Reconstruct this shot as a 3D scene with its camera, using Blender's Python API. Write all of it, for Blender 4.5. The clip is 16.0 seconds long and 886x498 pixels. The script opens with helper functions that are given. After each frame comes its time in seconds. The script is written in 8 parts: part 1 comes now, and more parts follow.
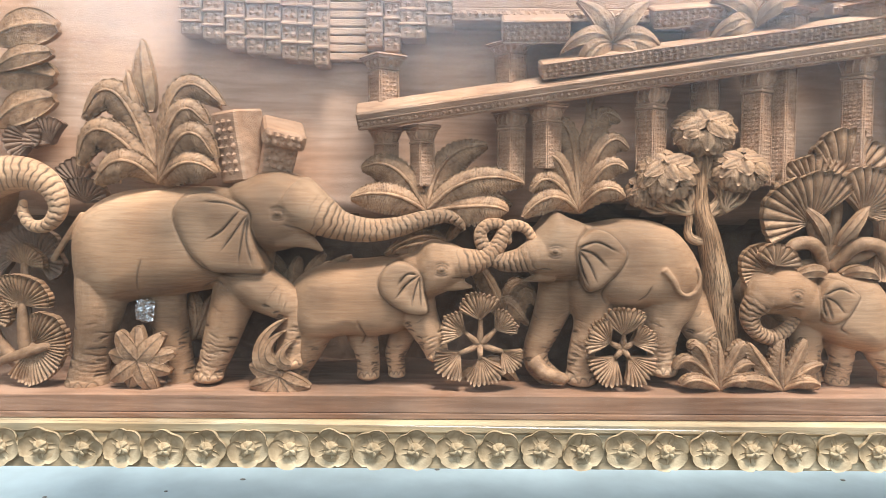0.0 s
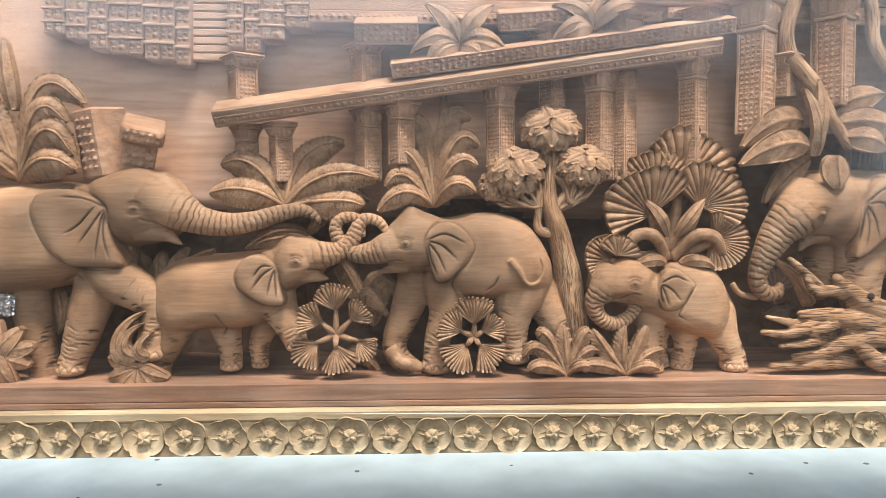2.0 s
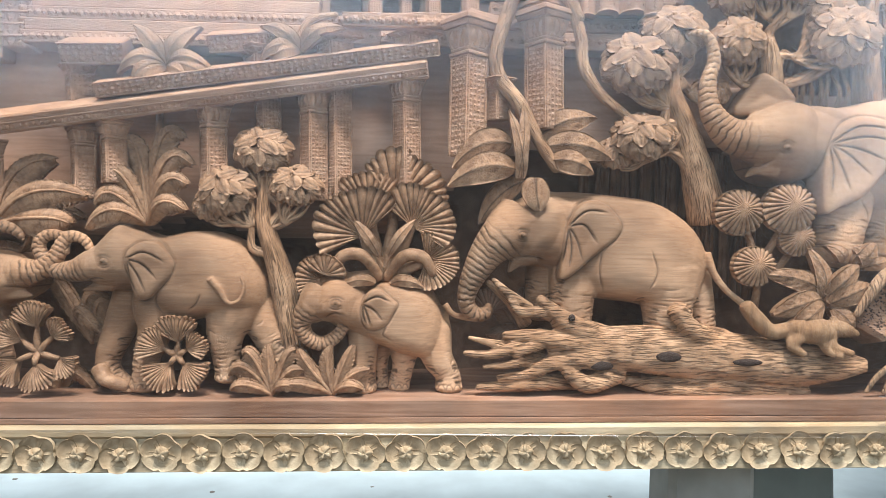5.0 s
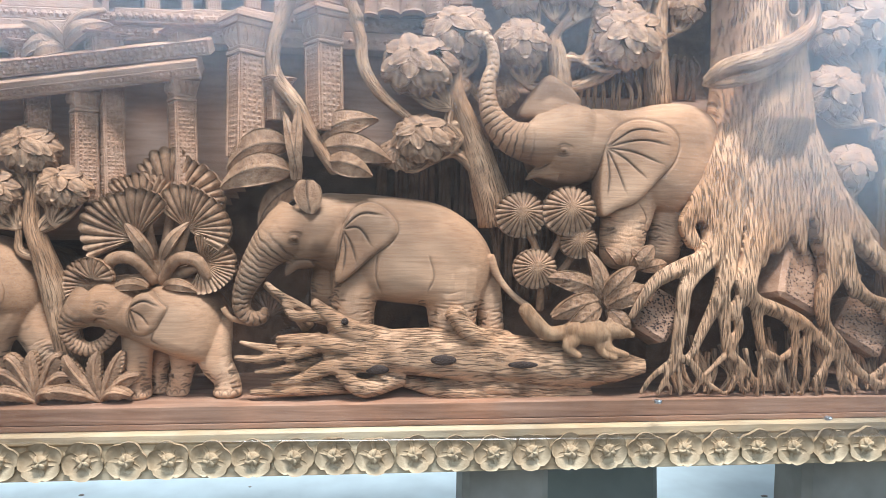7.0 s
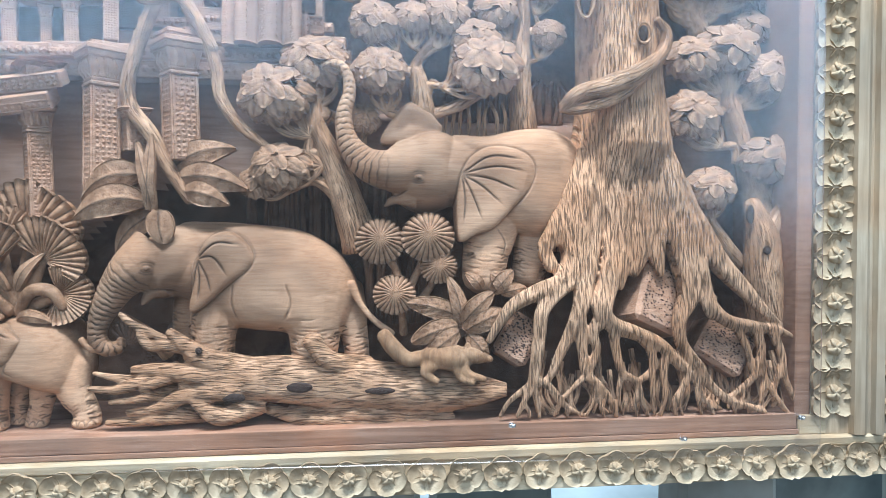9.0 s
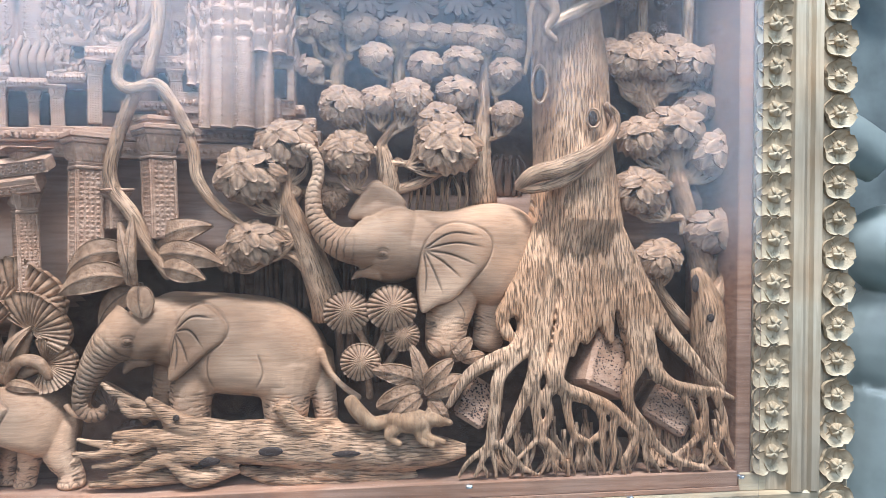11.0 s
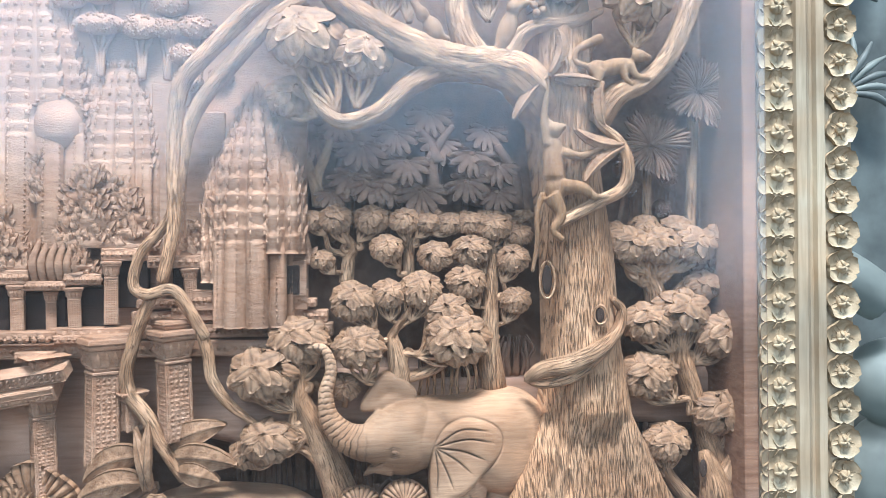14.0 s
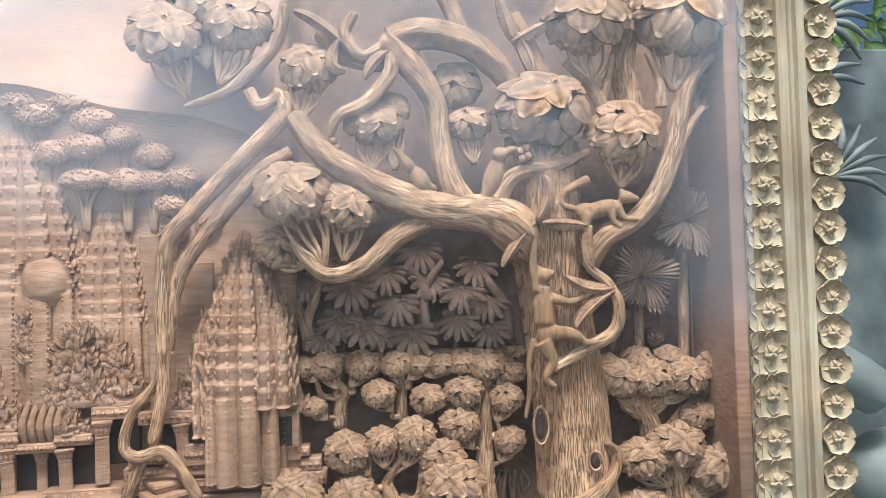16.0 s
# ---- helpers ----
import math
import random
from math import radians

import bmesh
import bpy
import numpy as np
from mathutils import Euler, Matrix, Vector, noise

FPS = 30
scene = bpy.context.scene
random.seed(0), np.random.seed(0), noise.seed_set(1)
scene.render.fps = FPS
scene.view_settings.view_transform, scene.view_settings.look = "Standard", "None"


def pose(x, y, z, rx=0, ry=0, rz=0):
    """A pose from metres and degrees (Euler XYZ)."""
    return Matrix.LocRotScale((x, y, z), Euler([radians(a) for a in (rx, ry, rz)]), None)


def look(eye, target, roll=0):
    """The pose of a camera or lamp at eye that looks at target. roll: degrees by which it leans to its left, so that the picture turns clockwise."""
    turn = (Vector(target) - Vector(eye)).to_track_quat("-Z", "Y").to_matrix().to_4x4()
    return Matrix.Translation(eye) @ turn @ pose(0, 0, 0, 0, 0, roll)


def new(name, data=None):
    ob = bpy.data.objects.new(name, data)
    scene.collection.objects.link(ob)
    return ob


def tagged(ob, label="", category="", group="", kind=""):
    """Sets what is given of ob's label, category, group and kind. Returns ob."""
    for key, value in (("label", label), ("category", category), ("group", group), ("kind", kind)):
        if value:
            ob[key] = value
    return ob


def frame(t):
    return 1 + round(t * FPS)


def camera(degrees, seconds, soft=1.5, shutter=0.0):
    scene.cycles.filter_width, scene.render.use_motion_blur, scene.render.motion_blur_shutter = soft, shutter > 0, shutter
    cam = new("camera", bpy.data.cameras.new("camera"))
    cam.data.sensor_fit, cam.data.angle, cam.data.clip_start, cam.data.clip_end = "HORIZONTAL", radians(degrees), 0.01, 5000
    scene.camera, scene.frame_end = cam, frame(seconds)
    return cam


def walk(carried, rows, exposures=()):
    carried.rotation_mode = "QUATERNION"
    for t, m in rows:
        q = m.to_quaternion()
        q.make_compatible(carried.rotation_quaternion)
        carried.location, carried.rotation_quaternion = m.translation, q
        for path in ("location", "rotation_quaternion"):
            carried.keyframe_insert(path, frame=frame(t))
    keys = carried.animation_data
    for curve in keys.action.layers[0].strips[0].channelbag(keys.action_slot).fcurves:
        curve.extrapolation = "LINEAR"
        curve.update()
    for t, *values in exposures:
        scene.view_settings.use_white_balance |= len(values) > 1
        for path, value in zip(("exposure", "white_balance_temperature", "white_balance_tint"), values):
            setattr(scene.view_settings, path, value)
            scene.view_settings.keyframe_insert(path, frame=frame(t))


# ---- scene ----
cam = camera(65.5, 16.0, soft=0.85)
PATH = [
    (0, (0.003, -0.93, 0.305), (-0.018, 1.066, 0.179), 0.8),
    (0.5, (0.051, -0.928, 0.295), (0.071, 1.068, 0.172), 0.8),
    (1, (0.095, -0.924, 0.297), (0.144, 1.071, 0.17), 0.6),
    (1.5, (0.132, -0.928, 0.297), (0.189, 1.068, 0.183), 0.5),
    (2, (0.152, -0.964, 0.283), (0.212, 1.033, 0.194), 0.5),
    (2.5, (0.176, -0.996, 0.279), (0.242, 1.002, 0.215), 0.6),
    (3, (0.243, -1.009, 0.267), (0.334, 0.988, 0.231), 0.7),
    (3.5, (0.301, -1.003, 0.264), (0.4, 0.994, 0.244), 0.7),
    (4, (0.363, -0.997, 0.25), (0.452, 1.001, 0.237), 0.8),
    (4.5, (0.457, -0.983, 0.266), (0.533, 1.015, 0.251), 1.0),
    (4.7, (0.486, -0.98, 0.278), (0.557, 1.019, 0.257), 1.0),
    (7, (0.776, -0.984, 0.305), (0.945, 1.008, 0.254), 1.0),
    (7.5, (0.828, -0.988, 0.297), (1.009, 1.004, 0.258), 0.9),
    (8, (0.875, -0.985, 0.303), (1.066, 1.005, 0.25), 0.8),
    (8.5, (0.904, -1.005, 0.327), (1.099, 0.985, 0.276), 0.6),
    (9, (0.95, -1.007, 0.334), (1.148, 0.983, 0.302), 0.3),
    (9.2, (0.966, -1.007, 0.341), (1.168, 0.983, 0.312), 0.2),
    (11.3, (0.991, -1.087, 0.446), (1.2, 0.902, 0.424), 0.3),
    (11.5, (0.99, -1.094, 0.454), (1.196, 0.896, 0.447), 0.2),
    (12, (0.981, -1.109, 0.483), (1.178, 0.881, 0.486), 0.2),
    (12.5, (0.976, -1.1, 0.518), (1.163, 0.892, 0.539), 0.2),
    (13, (0.971, -1.068, 0.548), (1.163, 0.923, 0.584), 0.1),
    (13.5, (0.972, -1.075, 0.629), (1.172, 0.915, 0.667), -0.0),
    (14, (0.974, -1.09, 0.694), (1.183, 0.899, 0.72), -0.2),
    (14.5, (0.985, -1.096, 0.752), (1.205, 0.892, 0.77), -0.6),
    (15, (0.991, -1.092, 0.809), (1.211, 0.896, 0.83), -1.1),
    (15.5, (0.993, -1.085, 0.853), (1.206, 0.904, 0.881), -1.5),
    (16, (0.99, -1.091, 0.901), (1.203, 0.897, 0.948), -1.8),
]
walk(cam, [(t, look(eye, aim, roll)) for t, eye, aim, roll in PATH],
     [(0, 0.27, 6200, 9), (1, 0.24, 6200, 9), (2, 0.14, 6550, 13), (3, 0.1, 6200, 12), (4.5, 0.1, 6150, 12), (7.5, 0.13, 5500, 9), (9, 0.15, 5150, 6), (11.5, 0.2, 5150, 9), (12.5, 0.2, 5350, 9), (14, 0.22, 5300, 7), (15, 0.17, 5300, 5), (16, -0.1, 5700, 7)])
# ---- daylight: soft open sky in front of and above the panel ----
world = bpy.data.worlds.new("world")
scene.world = world
world.use_nodes = True
sky = world.node_tree.nodes.new("ShaderNodeTexSky")
sky.sky_type, sky.sun_disc = "NISHITA", False
sky.sun_elevation, sky.sun_rotation = radians(37), radians(-90)
sky.air_density, sky.dust_density = 1.0, 2.0
world.node_tree.links.new(sky.outputs[0], world.node_tree.nodes["Background"].inputs[0])
world.node_tree.nodes["Background"].inputs[1].default_value = 0.06
sun_data = bpy.data.lights.new("sun", "SUN")
sun_data.energy, sun_data.angle, sun_data.color = 1.3, radians(1.0), (1.0, 0.97, 0.93)
sun = new("sun", sun_data)
sun.matrix_world = look((-3.0, 0.0, 2.3), (0, 0, 0))  # past the panel's back: the floor behind it is bright


def opening_light(name, at, aim, w, h, power, color):
    """A daylight area lamp set in an opening of the added wall or roof."""
    d = bpy.data.lights.new(name, "AREA")
    d.shape, d.size, d.size_y, d.energy, d.color = "RECTANGLE", w, h, power, color
    ob = new(name, d)
    ob.matrix_world = look(at, aim)
    return ob


opening_light("daylight_opening", (-0.95, -3.7, 2.95), (-0.95, 0, 2.95), 2.9, 3.3, 110, (0.74, 0.88, 1.0))
opening_light("daylight_opening", (1.55, -3.7, 2.93), (1.55, 0, 2.93), 1.8, 3.14, 45, (0.72, 0.87, 1.0))
opening_light("daylight_opening", (4.2, -3.7, 2.55), (4.2, 0, 2.55), 2.25, 4.2, 72, (0.74, 0.89, 1.0))
# made-up overhead key lamp, added to rake the carving for contrast
opening_light("skylight", (1.0, -2.1, 6.0), (0.7, 0, 0.45), 2.6, 1.0, 850, (1.0, 0.95, 0.88))


# ---- materials ----
def wood(name, light, dark, rough=0.6, stretch=(2.0, 9.0, 14.0), bump=0.25, scale=6.0, stain=0.35, fine=1.0, sheen=0.3):
    """Carved wood: long grain, darker pores, blotchy stains, small tool marks."""
    m = bpy.data.materials.new(name)
    m.use_nodes = True
    n, l = m.node_tree.nodes, m.node_tree.links
    b = n["Principled BSDF"]
    co = n.new("ShaderNodeTexCoord")
    mp = n.new("ShaderNodeMapping")
    mp.inputs["Scale"].default_value = stretch
    l.new(co.outputs["Object"], mp.inputs[0])
    g = n.new("ShaderNodeTexNoise")
    g.inputs["Scale"].default_value, g.inputs["Detail"].default_value, g.inputs["Distortion"].default_value = scale, 7, 0.8
    l.new(mp.outputs[0], g.inputs[0])
    ramp = n.new("ShaderNodeValToRGB")
    ramp.color_ramp.elements[0].position, ramp.color_ramp.elements[0].color = 0.32, (*dark, 1)
    ramp.color_ramp.elements[1].position, ramp.color_ramp.elements[1].color = 0.62, (*light, 1)
    l.new(g.outputs[0], ramp.inputs[0])
    s = n.new("ShaderNodeTexNoise")
    s.inputs["Scale"].default_value, s.inputs["Detail"].default_value = 5.0, 4
    l.new(co.outputs["Object"], s.inputs[0])
    sr = n.new("ShaderNodeMapRange")
    sr.inputs[1].default_value, sr.inputs[2].default_value = 0.35, 0.65
    sr.inputs[3].default_value, sr.inputs[4].default_value = 1 - stain, 1 + stain * 0.4
    l.new(s.outputs[0], sr.inputs[0])
    info = n.new("ShaderNodeObjectInfo")
    ir = n.new("ShaderNodeMapRange")
    ir.inputs[3].default_value, ir.inputs[4].default_value = 0.86, 1.1
    l.new(info.outputs["Random"], ir.inputs[0])
    k = n.new("ShaderNodeMath")
    k.operation = "MULTIPLY"
    l.new(sr.outputs[0], k.inputs[0])
    l.new(ir.outputs[0], k.inputs[1])
    h = n.new("ShaderNodeTexNoise")
    h.inputs["Scale"].default_value, h.inputs["Detail"].default_value, h.inputs["Distortion"].default_value = 9.0, 5, 0.6
    l.new(co.outputs["Object"], h.inputs[0])
    hr = n.new("ShaderNodeValToRGB")  # old stain drifts from straw to red
    hr.color_ramp.elements[0].position, hr.color_ramp.elements[0].color = 0.36, (1.05, 0.955, 0.88, 1)
    hr.color_ramp.elements[1].position, hr.color_ramp.elements[1].color = 0.62, (1.03, 1.06, 1.10, 1)
    l.new(h.outputs[0], hr.inputs[0])
    tint = n.new("ShaderNodeVectorMath")
    tint.operation = "MULTIPLY"
    l.new(ramp.outputs[0], tint.inputs[0])
    l.new(hr.outputs[0], tint.inputs[1])
    mx = n.new("ShaderNodeVectorMath")
    mx.operation = "SCALE"
    l.new(tint.outputs[0], mx.inputs[0])
    l.new(k.outputs[0], mx.inputs["Scale"])
    l.new(mx.outputs[0], b.inputs["Base Color"])
    f = n.new("ShaderNodeTexNoise")
    f.inputs["Scale"].default_value, f.inputs["Detail"].default_value = 45.0 * fine, 5
    l.new(mp.outputs[0], f.inputs[0])
    bp = n.new("ShaderNodeBump")
    bp.inputs["Strength"].default_value, bp.inputs["Distance"].default_value = bump, 0.002
    l.new(f.outputs[0], bp.inputs["Height"])
    l.new(bp.outputs[0], b.inputs["Normal"])
    rr = n.new("ShaderNodeMapRange")
    rr.inputs[3].default_value, rr.inputs[4].default_value = rough - 0.12, rough + 0.15
    l.new(s.outputs[0], rr.inputs[0])
    l.new(rr.outputs[0], b.inputs["Roughness"])
    b.inputs["Specular IOR Level"].default_value = sheen
    return m


def barked(name, light, dark, rough=0.6, across=640.0, along=46.0, depth=0.0028):
    """Gouged bark: long furrows that follow the limb, darker in their beds, over the wood's own blotches."""
    m = wood(name, light, dark, rough, (7, 7, 7), 0.3, 5, 0.3)
    n, l = m.node_tree.nodes, m.node_tree.links
    b = n["Principled BSDF"]
    old = b.inputs["Base Color"].links[0].from_socket
    at = n.new("ShaderNodeAttribute")
    at.attribute_name = "flow"
    mp = n.new("ShaderNodeMapping")
    mp.inputs["Scale"].default_value = (across, along, 1)
    l.new(at.outputs["Vector"], mp.inputs[0])
    g = n.new("ShaderNodeTexNoise")
    g.inputs["Scale"].default_value, g.inputs["Detail"].default_value, g.inputs["Distortion"].default_value = 1.0, 2.0, 0.7
    l.new(mp.outputs[0], g.inputs[0])
    r = n.new("ShaderNodeMapRange")
    r.inputs[1].default_value, r.inputs[2].default_value = 0.36, 0.50
    l.new(g.outputs[0], r.inputs[0])
    tone = n.new("ShaderNodeMapRange")
    tone.inputs[3].default_value, tone.inputs[4].default_value = 0.40, 1.08
    l.new(r.outputs[0], tone.inputs[0])
    sc = n.new("ShaderNodeVectorMath")
    sc.operation = "SCALE"
    l.new(old, sc.inputs[0])
    l.new(tone.outputs[0], sc.inputs["Scale"])
    l.new(sc.outputs[0], b.inputs["Base Color"])
    bp = n.new("ShaderNodeBump")
    bp.inputs["Strength"].default_value, bp.inputs["Distance"].default_value = 0.9, depth
    l.new(r.outputs[0], bp.inputs["Height"])
    l.new(b.inputs["Normal"].links[0].from_socket, bp.inputs["Normal"])
    l.new(bp.outputs[0], b.inputs["Normal"])
    return m


def plain(name, color, rough=0.5, metal=0.0, vary=0.25, scale=8.0, bump=0.3, size=0.004):
    """Plaster, stone, metal: one colour broken by two noises."""
    m = bpy.data.materials.new(name)
    m.use_nodes = True
    n, l = m.node_tree.nodes, m.node_tree.links
    b = n["Principled BSDF"]
    co = n.new("ShaderNodeTexCoord")
    g = n.new("ShaderNodeTexNoise")
    g.inputs["Scale"].default_value, g.inputs["Detail"].default_value = scale, 8
    l.new(co.outputs["Object"], g.inputs[0])
    ramp = n.new("ShaderNodeValToRGB")
    ramp.color_ramp.elements[0].position, ramp.color_ramp.elements[1].position = 0.3, 0.7
    ramp.color_ramp.elements[0].color = (*[c * (1 - vary) for c in color], 1)
    ramp.color_ramp.elements[1].color = (*[min(1, c * (1 + vary)) for c in color], 1)
    l.new(g.outputs[0], ramp.inputs[0])
    l.new(ramp.outputs[0], b.inputs["Base Color"])
    bp = n.new("ShaderNodeBump")
    bp.inputs["Strength"].default_value, bp.inputs["Distance"].default_value = bump, size
    l.new(g.outputs[0], bp.inputs["Height"])
    l.new(bp.outputs[0], b.inputs["Normal"])
    b.inputs["Roughness"].default_value, b.inputs["Metallic"].default_value = rough, metal
    return m


def clear_glass(name):
    m = bpy.data.materials.new(name)
    m.use_nodes = True
    n, l = m.node_tree.nodes, m.node_tree.links
    n.remove(n["Principled BSDF"])
    t, g, mix, fr = (n.new("ShaderNode" + k) for k in ("BsdfTransparent", "BsdfGlossy", "MixShader", "Fresnel"))
    g.inputs["Roughness"].default_value = 0.19
    fr.inputs[0].default_value = 1.52
    l.new(fr.outputs[0], mix.inputs[0])
    l.new(t.outputs[0], mix.inputs[1])
    l.new(g.outputs[0], mix.inputs[2])
    l.new(mix.outputs[0], n["Material Output"].inputs[0])
    return m


def darken_cuts(m, keep=0.26):
    """Darkens the gouged lines of a skin: stain, and crease shade put into the colour."""
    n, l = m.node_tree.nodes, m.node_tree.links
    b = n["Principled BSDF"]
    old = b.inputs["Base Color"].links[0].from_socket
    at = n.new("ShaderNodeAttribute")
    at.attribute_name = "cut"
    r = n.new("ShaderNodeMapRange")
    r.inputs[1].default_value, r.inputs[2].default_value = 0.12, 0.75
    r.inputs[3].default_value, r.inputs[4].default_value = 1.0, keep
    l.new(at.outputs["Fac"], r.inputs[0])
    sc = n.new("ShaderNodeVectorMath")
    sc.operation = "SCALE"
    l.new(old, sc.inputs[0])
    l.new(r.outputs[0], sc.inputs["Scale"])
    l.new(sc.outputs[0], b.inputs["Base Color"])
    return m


HIDE = darken_cuts(wood("smooth_hide_wood", (0.52, 0.325, 0.188), (0.39, 0.23, 0.128), 0.5, (3.5, 26, 60), 0.5, 5, 0.55, 1.6))
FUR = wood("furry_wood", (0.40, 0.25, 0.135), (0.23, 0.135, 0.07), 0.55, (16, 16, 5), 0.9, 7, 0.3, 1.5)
LEAF = darken_cuts(wood("leaf_wood", (0.40, 0.248, 0.142), (0.21, 0.118, 0.063), 0.58, (8, 8, 8), 0.7, 9, 0.4), 0.36)
BARK = barked("bark_wood", (0.54, 0.335, 0.19), (0.36, 0.21, 0.112), 0.6)
STONE = wood("temple_wood", (0.43, 0.265, 0.165), (0.29, 0.165, 0.095), 0.55, (4, 14, 22), 0.8, 5, 0.4)
BACK = wood("background_wood", (0.49, 0.32, 0.22), (0.38, 0.235, 0.155), 0.55, (3, 20, 36), 0.2, 4, 0.3)
# darker wood for sunk ground and recessed plants: stain plus painted shade
DARK = darken_cuts(wood("stain_and_shade_wood", (0.255, 0.16, 0.105), (0.15, 0.09, 0.058), 0.6, (6, 6, 6), 0.4, 7, 0.35), 0.45)
LEDGE = wood("ledge_wood", (0.37, 0.22, 0.14), (0.24, 0.13, 0.078), 0.82, (2, 14, 40), 0.3, 4, 0.4, 1.0, 0.2)
FRAME = wood("frame_wood", (0.46, 0.37, 0.235), (0.36, 0.28, 0.17), 0.72, (2, 14, 40), 0.3, 4, 0.35, 1.0, 0.15)
FRAME_V = wood("frame_stile_wood", (0.43, 0.345, 0.23), (0.33, 0.26, 0.165), 0.7, (40, 14, 2), 0.3, 4, 0.35, 1.0, 0.2)
PETAL = wood("rosette_wood", (0.45, 0.355, 0.225), (0.33, 0.25, 0.15), 0.7, (8, 8, 8), 0.35, 8, 0.4, 1.0, 0.15)
# near-black wood painted as the shade inside doors, holes and pits
HOLLOW_SHADE = wood("hollow_shade_wood", (0.06, 0.04, 0.03), (0.03, 0.02, 0.015), 0.8)
GLASS = clear_glass("pane_glass")
METAL = plain("clip_metal", (0.75, 0.75, 0.74), 0.25, 1.0, 0.1, 60)
CONCRETE = plain("pale_concrete", (0.52, 0.63, 0.65), 0.85, 0, 0.12, 6.0, 0.5, 0.01)
GREY = plain("grey_wood_carving", (0.10, 0.11, 0.10), 0.6, 0, 0.45, 9.0, 0.4)
PALE = plain("pale_carving", (0.15, 0.165, 0.145), 0.6, 0, 0.3, 7.0, 0.3)
GREEN = plain("far_leaf_green", (0.10, 0.16, 0.045), 0.6, 0, 0.4, 5.0, 0.3)
POST = plain("support_stone", (0.24, 0.23, 0.20), 0.8, 0, 0.35, 9.0, 0.5)


# ---- mesh helpers ----
class Geo:
    """Collects vertices and faces of one mesh."""

    def __init__(self):
        self.v, self.f, self.s, self.w, self.c = [], [], [], {}, {}

    def rows(self, rows, wrap=False, cap=False, smooth=True, flip=False):
        o, m = len(self.v), len(rows[0])
        for r in rows:
            self.v += [tuple(p) for p in r]
        for i in range(len(rows) - 1):
            for j in range(m if wrap else m - 1):
                a, b = o + i * m + j, o + i * m + (j + 1) % m
                q = (a, b, b + m, a + m)
                self.f.append(q[::-1] if flip else q)
                self.s.append(smooth)
        if cap:
            self.f += [tuple(range(o + m - 1, o - 1, -1)), tuple(range(o + (len(rows) - 1) * m, o + len(rows) * m))]
            self.s += [False, False]

    def sheet(self, fn, nu, nv, thick, smooth=True, disc=False, cut=None):
        """A plate: fn(u, v) is its front, u in 0..1, v in -1..1; thick metres of wood behind it; cut(u, v): how dark
        its creases are painted.
        """
        if cut:
            self.c.update({len(self.v) + i * (nv + 1) + j: cut(i / nu, 2 * j / nv - 1) for i in range(nu + 1) for j in range(nv + 1)})
        front = [[Vector(fn(i / nu, 2 * j / nv - 1)) for j in range(nv + 1)] for i in range(nu + 1)]
        o = len(self.v)
        self.rows(front, smooth=smooth)
        edge = [(i, 0) for i in range(nu + 1)] + [(nu, j) for j in range(1, nv + 1)] + [(i, nv) for i in range(nu - 1, -1, -1)] + [(0, j) for j in range(nv - 1, 0, -1)]
        if disc:
            edge = [(nu, j) for j in range(nv + 1)]
        b = len(self.v)
        self.v += [tuple(front[i][j] + Vector((0, thick, 0))) for i, j in edge]
        k = len(edge)
        for a in range(k - disc):
            i, j = edge[a]
            p, q = edge[(a + 1) % k]
            self.f.append((o + i * (nv + 1) + j, b + a, b + (a + 1) % k, o + p * (nv + 1) + q))
            self.s.append(False)

    def tube(self, pts, radii, n=10, per=6, sy=1.0, fn=None):
        """A tapered limb along a smooth line through pts."""
        p = [Vector(q) for q in pts]
        if len(radii) != len(p):
            radii = [radii[0] + (radii[-1] - radii[0]) * i / (len(p) - 1) for i in range(len(p))]
        e = [p[0] * 2 - p[1], *p, p[-1] * 2 - p[-2]]
        rr = [radii[0], *radii, radii[-1]]
        line = []
        for i in range(1, len(p)):
            for k in range(per + (i == len(p) - 1)):
                t = k / per
                w = (-0.5 * t + t * t - 0.5 * t ** 3, 1 - 2.5 * t * t + 1.5 * t ** 3, 0.5 * t + 2 * t * t - 1.5 * t ** 3, 0.5 * t ** 3 - 0.5 * t * t)
                c = sum((e[i - 1 + a] * w[a] for a in range(4)), Vector())
                line.append((c, rr[i] + (rr[i + 1] - rr[i]) * t))
        if len(line) > 1:
            # worn, rounded end
            (c0, _), (c1, r1) = line[-2:]
            go = (c1 - c0).normalized()
            line += [(c1 + go * (r1 * 0.35), r1 * 0.8), (c1 + go * (r1 * 0.6), r1 * 0.35)]
        rows, dist = [], 0.0
        for i, (c, r) in enumerate(line):
            d = (line[min(i + 1, len(line) - 1)][0] - line[max(i - 1, 0)][0]).normalized()
            if i:
                dist += (c - line[i - 1][0]).length
            side = d.cross(Vector((0, 1, 0)))
            side = side.normalized() if side.length > 0.05 else Vector((1, 0, 0))
            up = side.cross(d).normalized()
            row = []
            for j in range(n):
                a = 2 * math.pi * j / n + math.pi / 2
                k = r * (fn(dist, a, c) if fn else 1)
                self.w[len(self.v) + i * n + j] = (a * max(radii), dist)
                row.append(c + side * (k * math.cos(a)) + up * (k * sy * math.sin(a)))
            rows.append(row)
        self.rows(rows, wrap=True, cap=True)

    def ball(self, c, rx, ry, rz, rot=0.0, nu=14, nv=9):
        c, ca, sa = Vector(c), math.cos(radians(rot)), math.sin(radians(rot))
        rows = []
        for i in range(nv + 1):
            p = math.pi * (0.02 + 0.96 * i / nv)
            row = []
            for j in range(nu):
                a = 2 * math.pi * j / nu
                x, y, z = rx * math.sin(p) * math.cos(a), ry * math.sin(p) * math.sin(a), rz * math.cos(p)
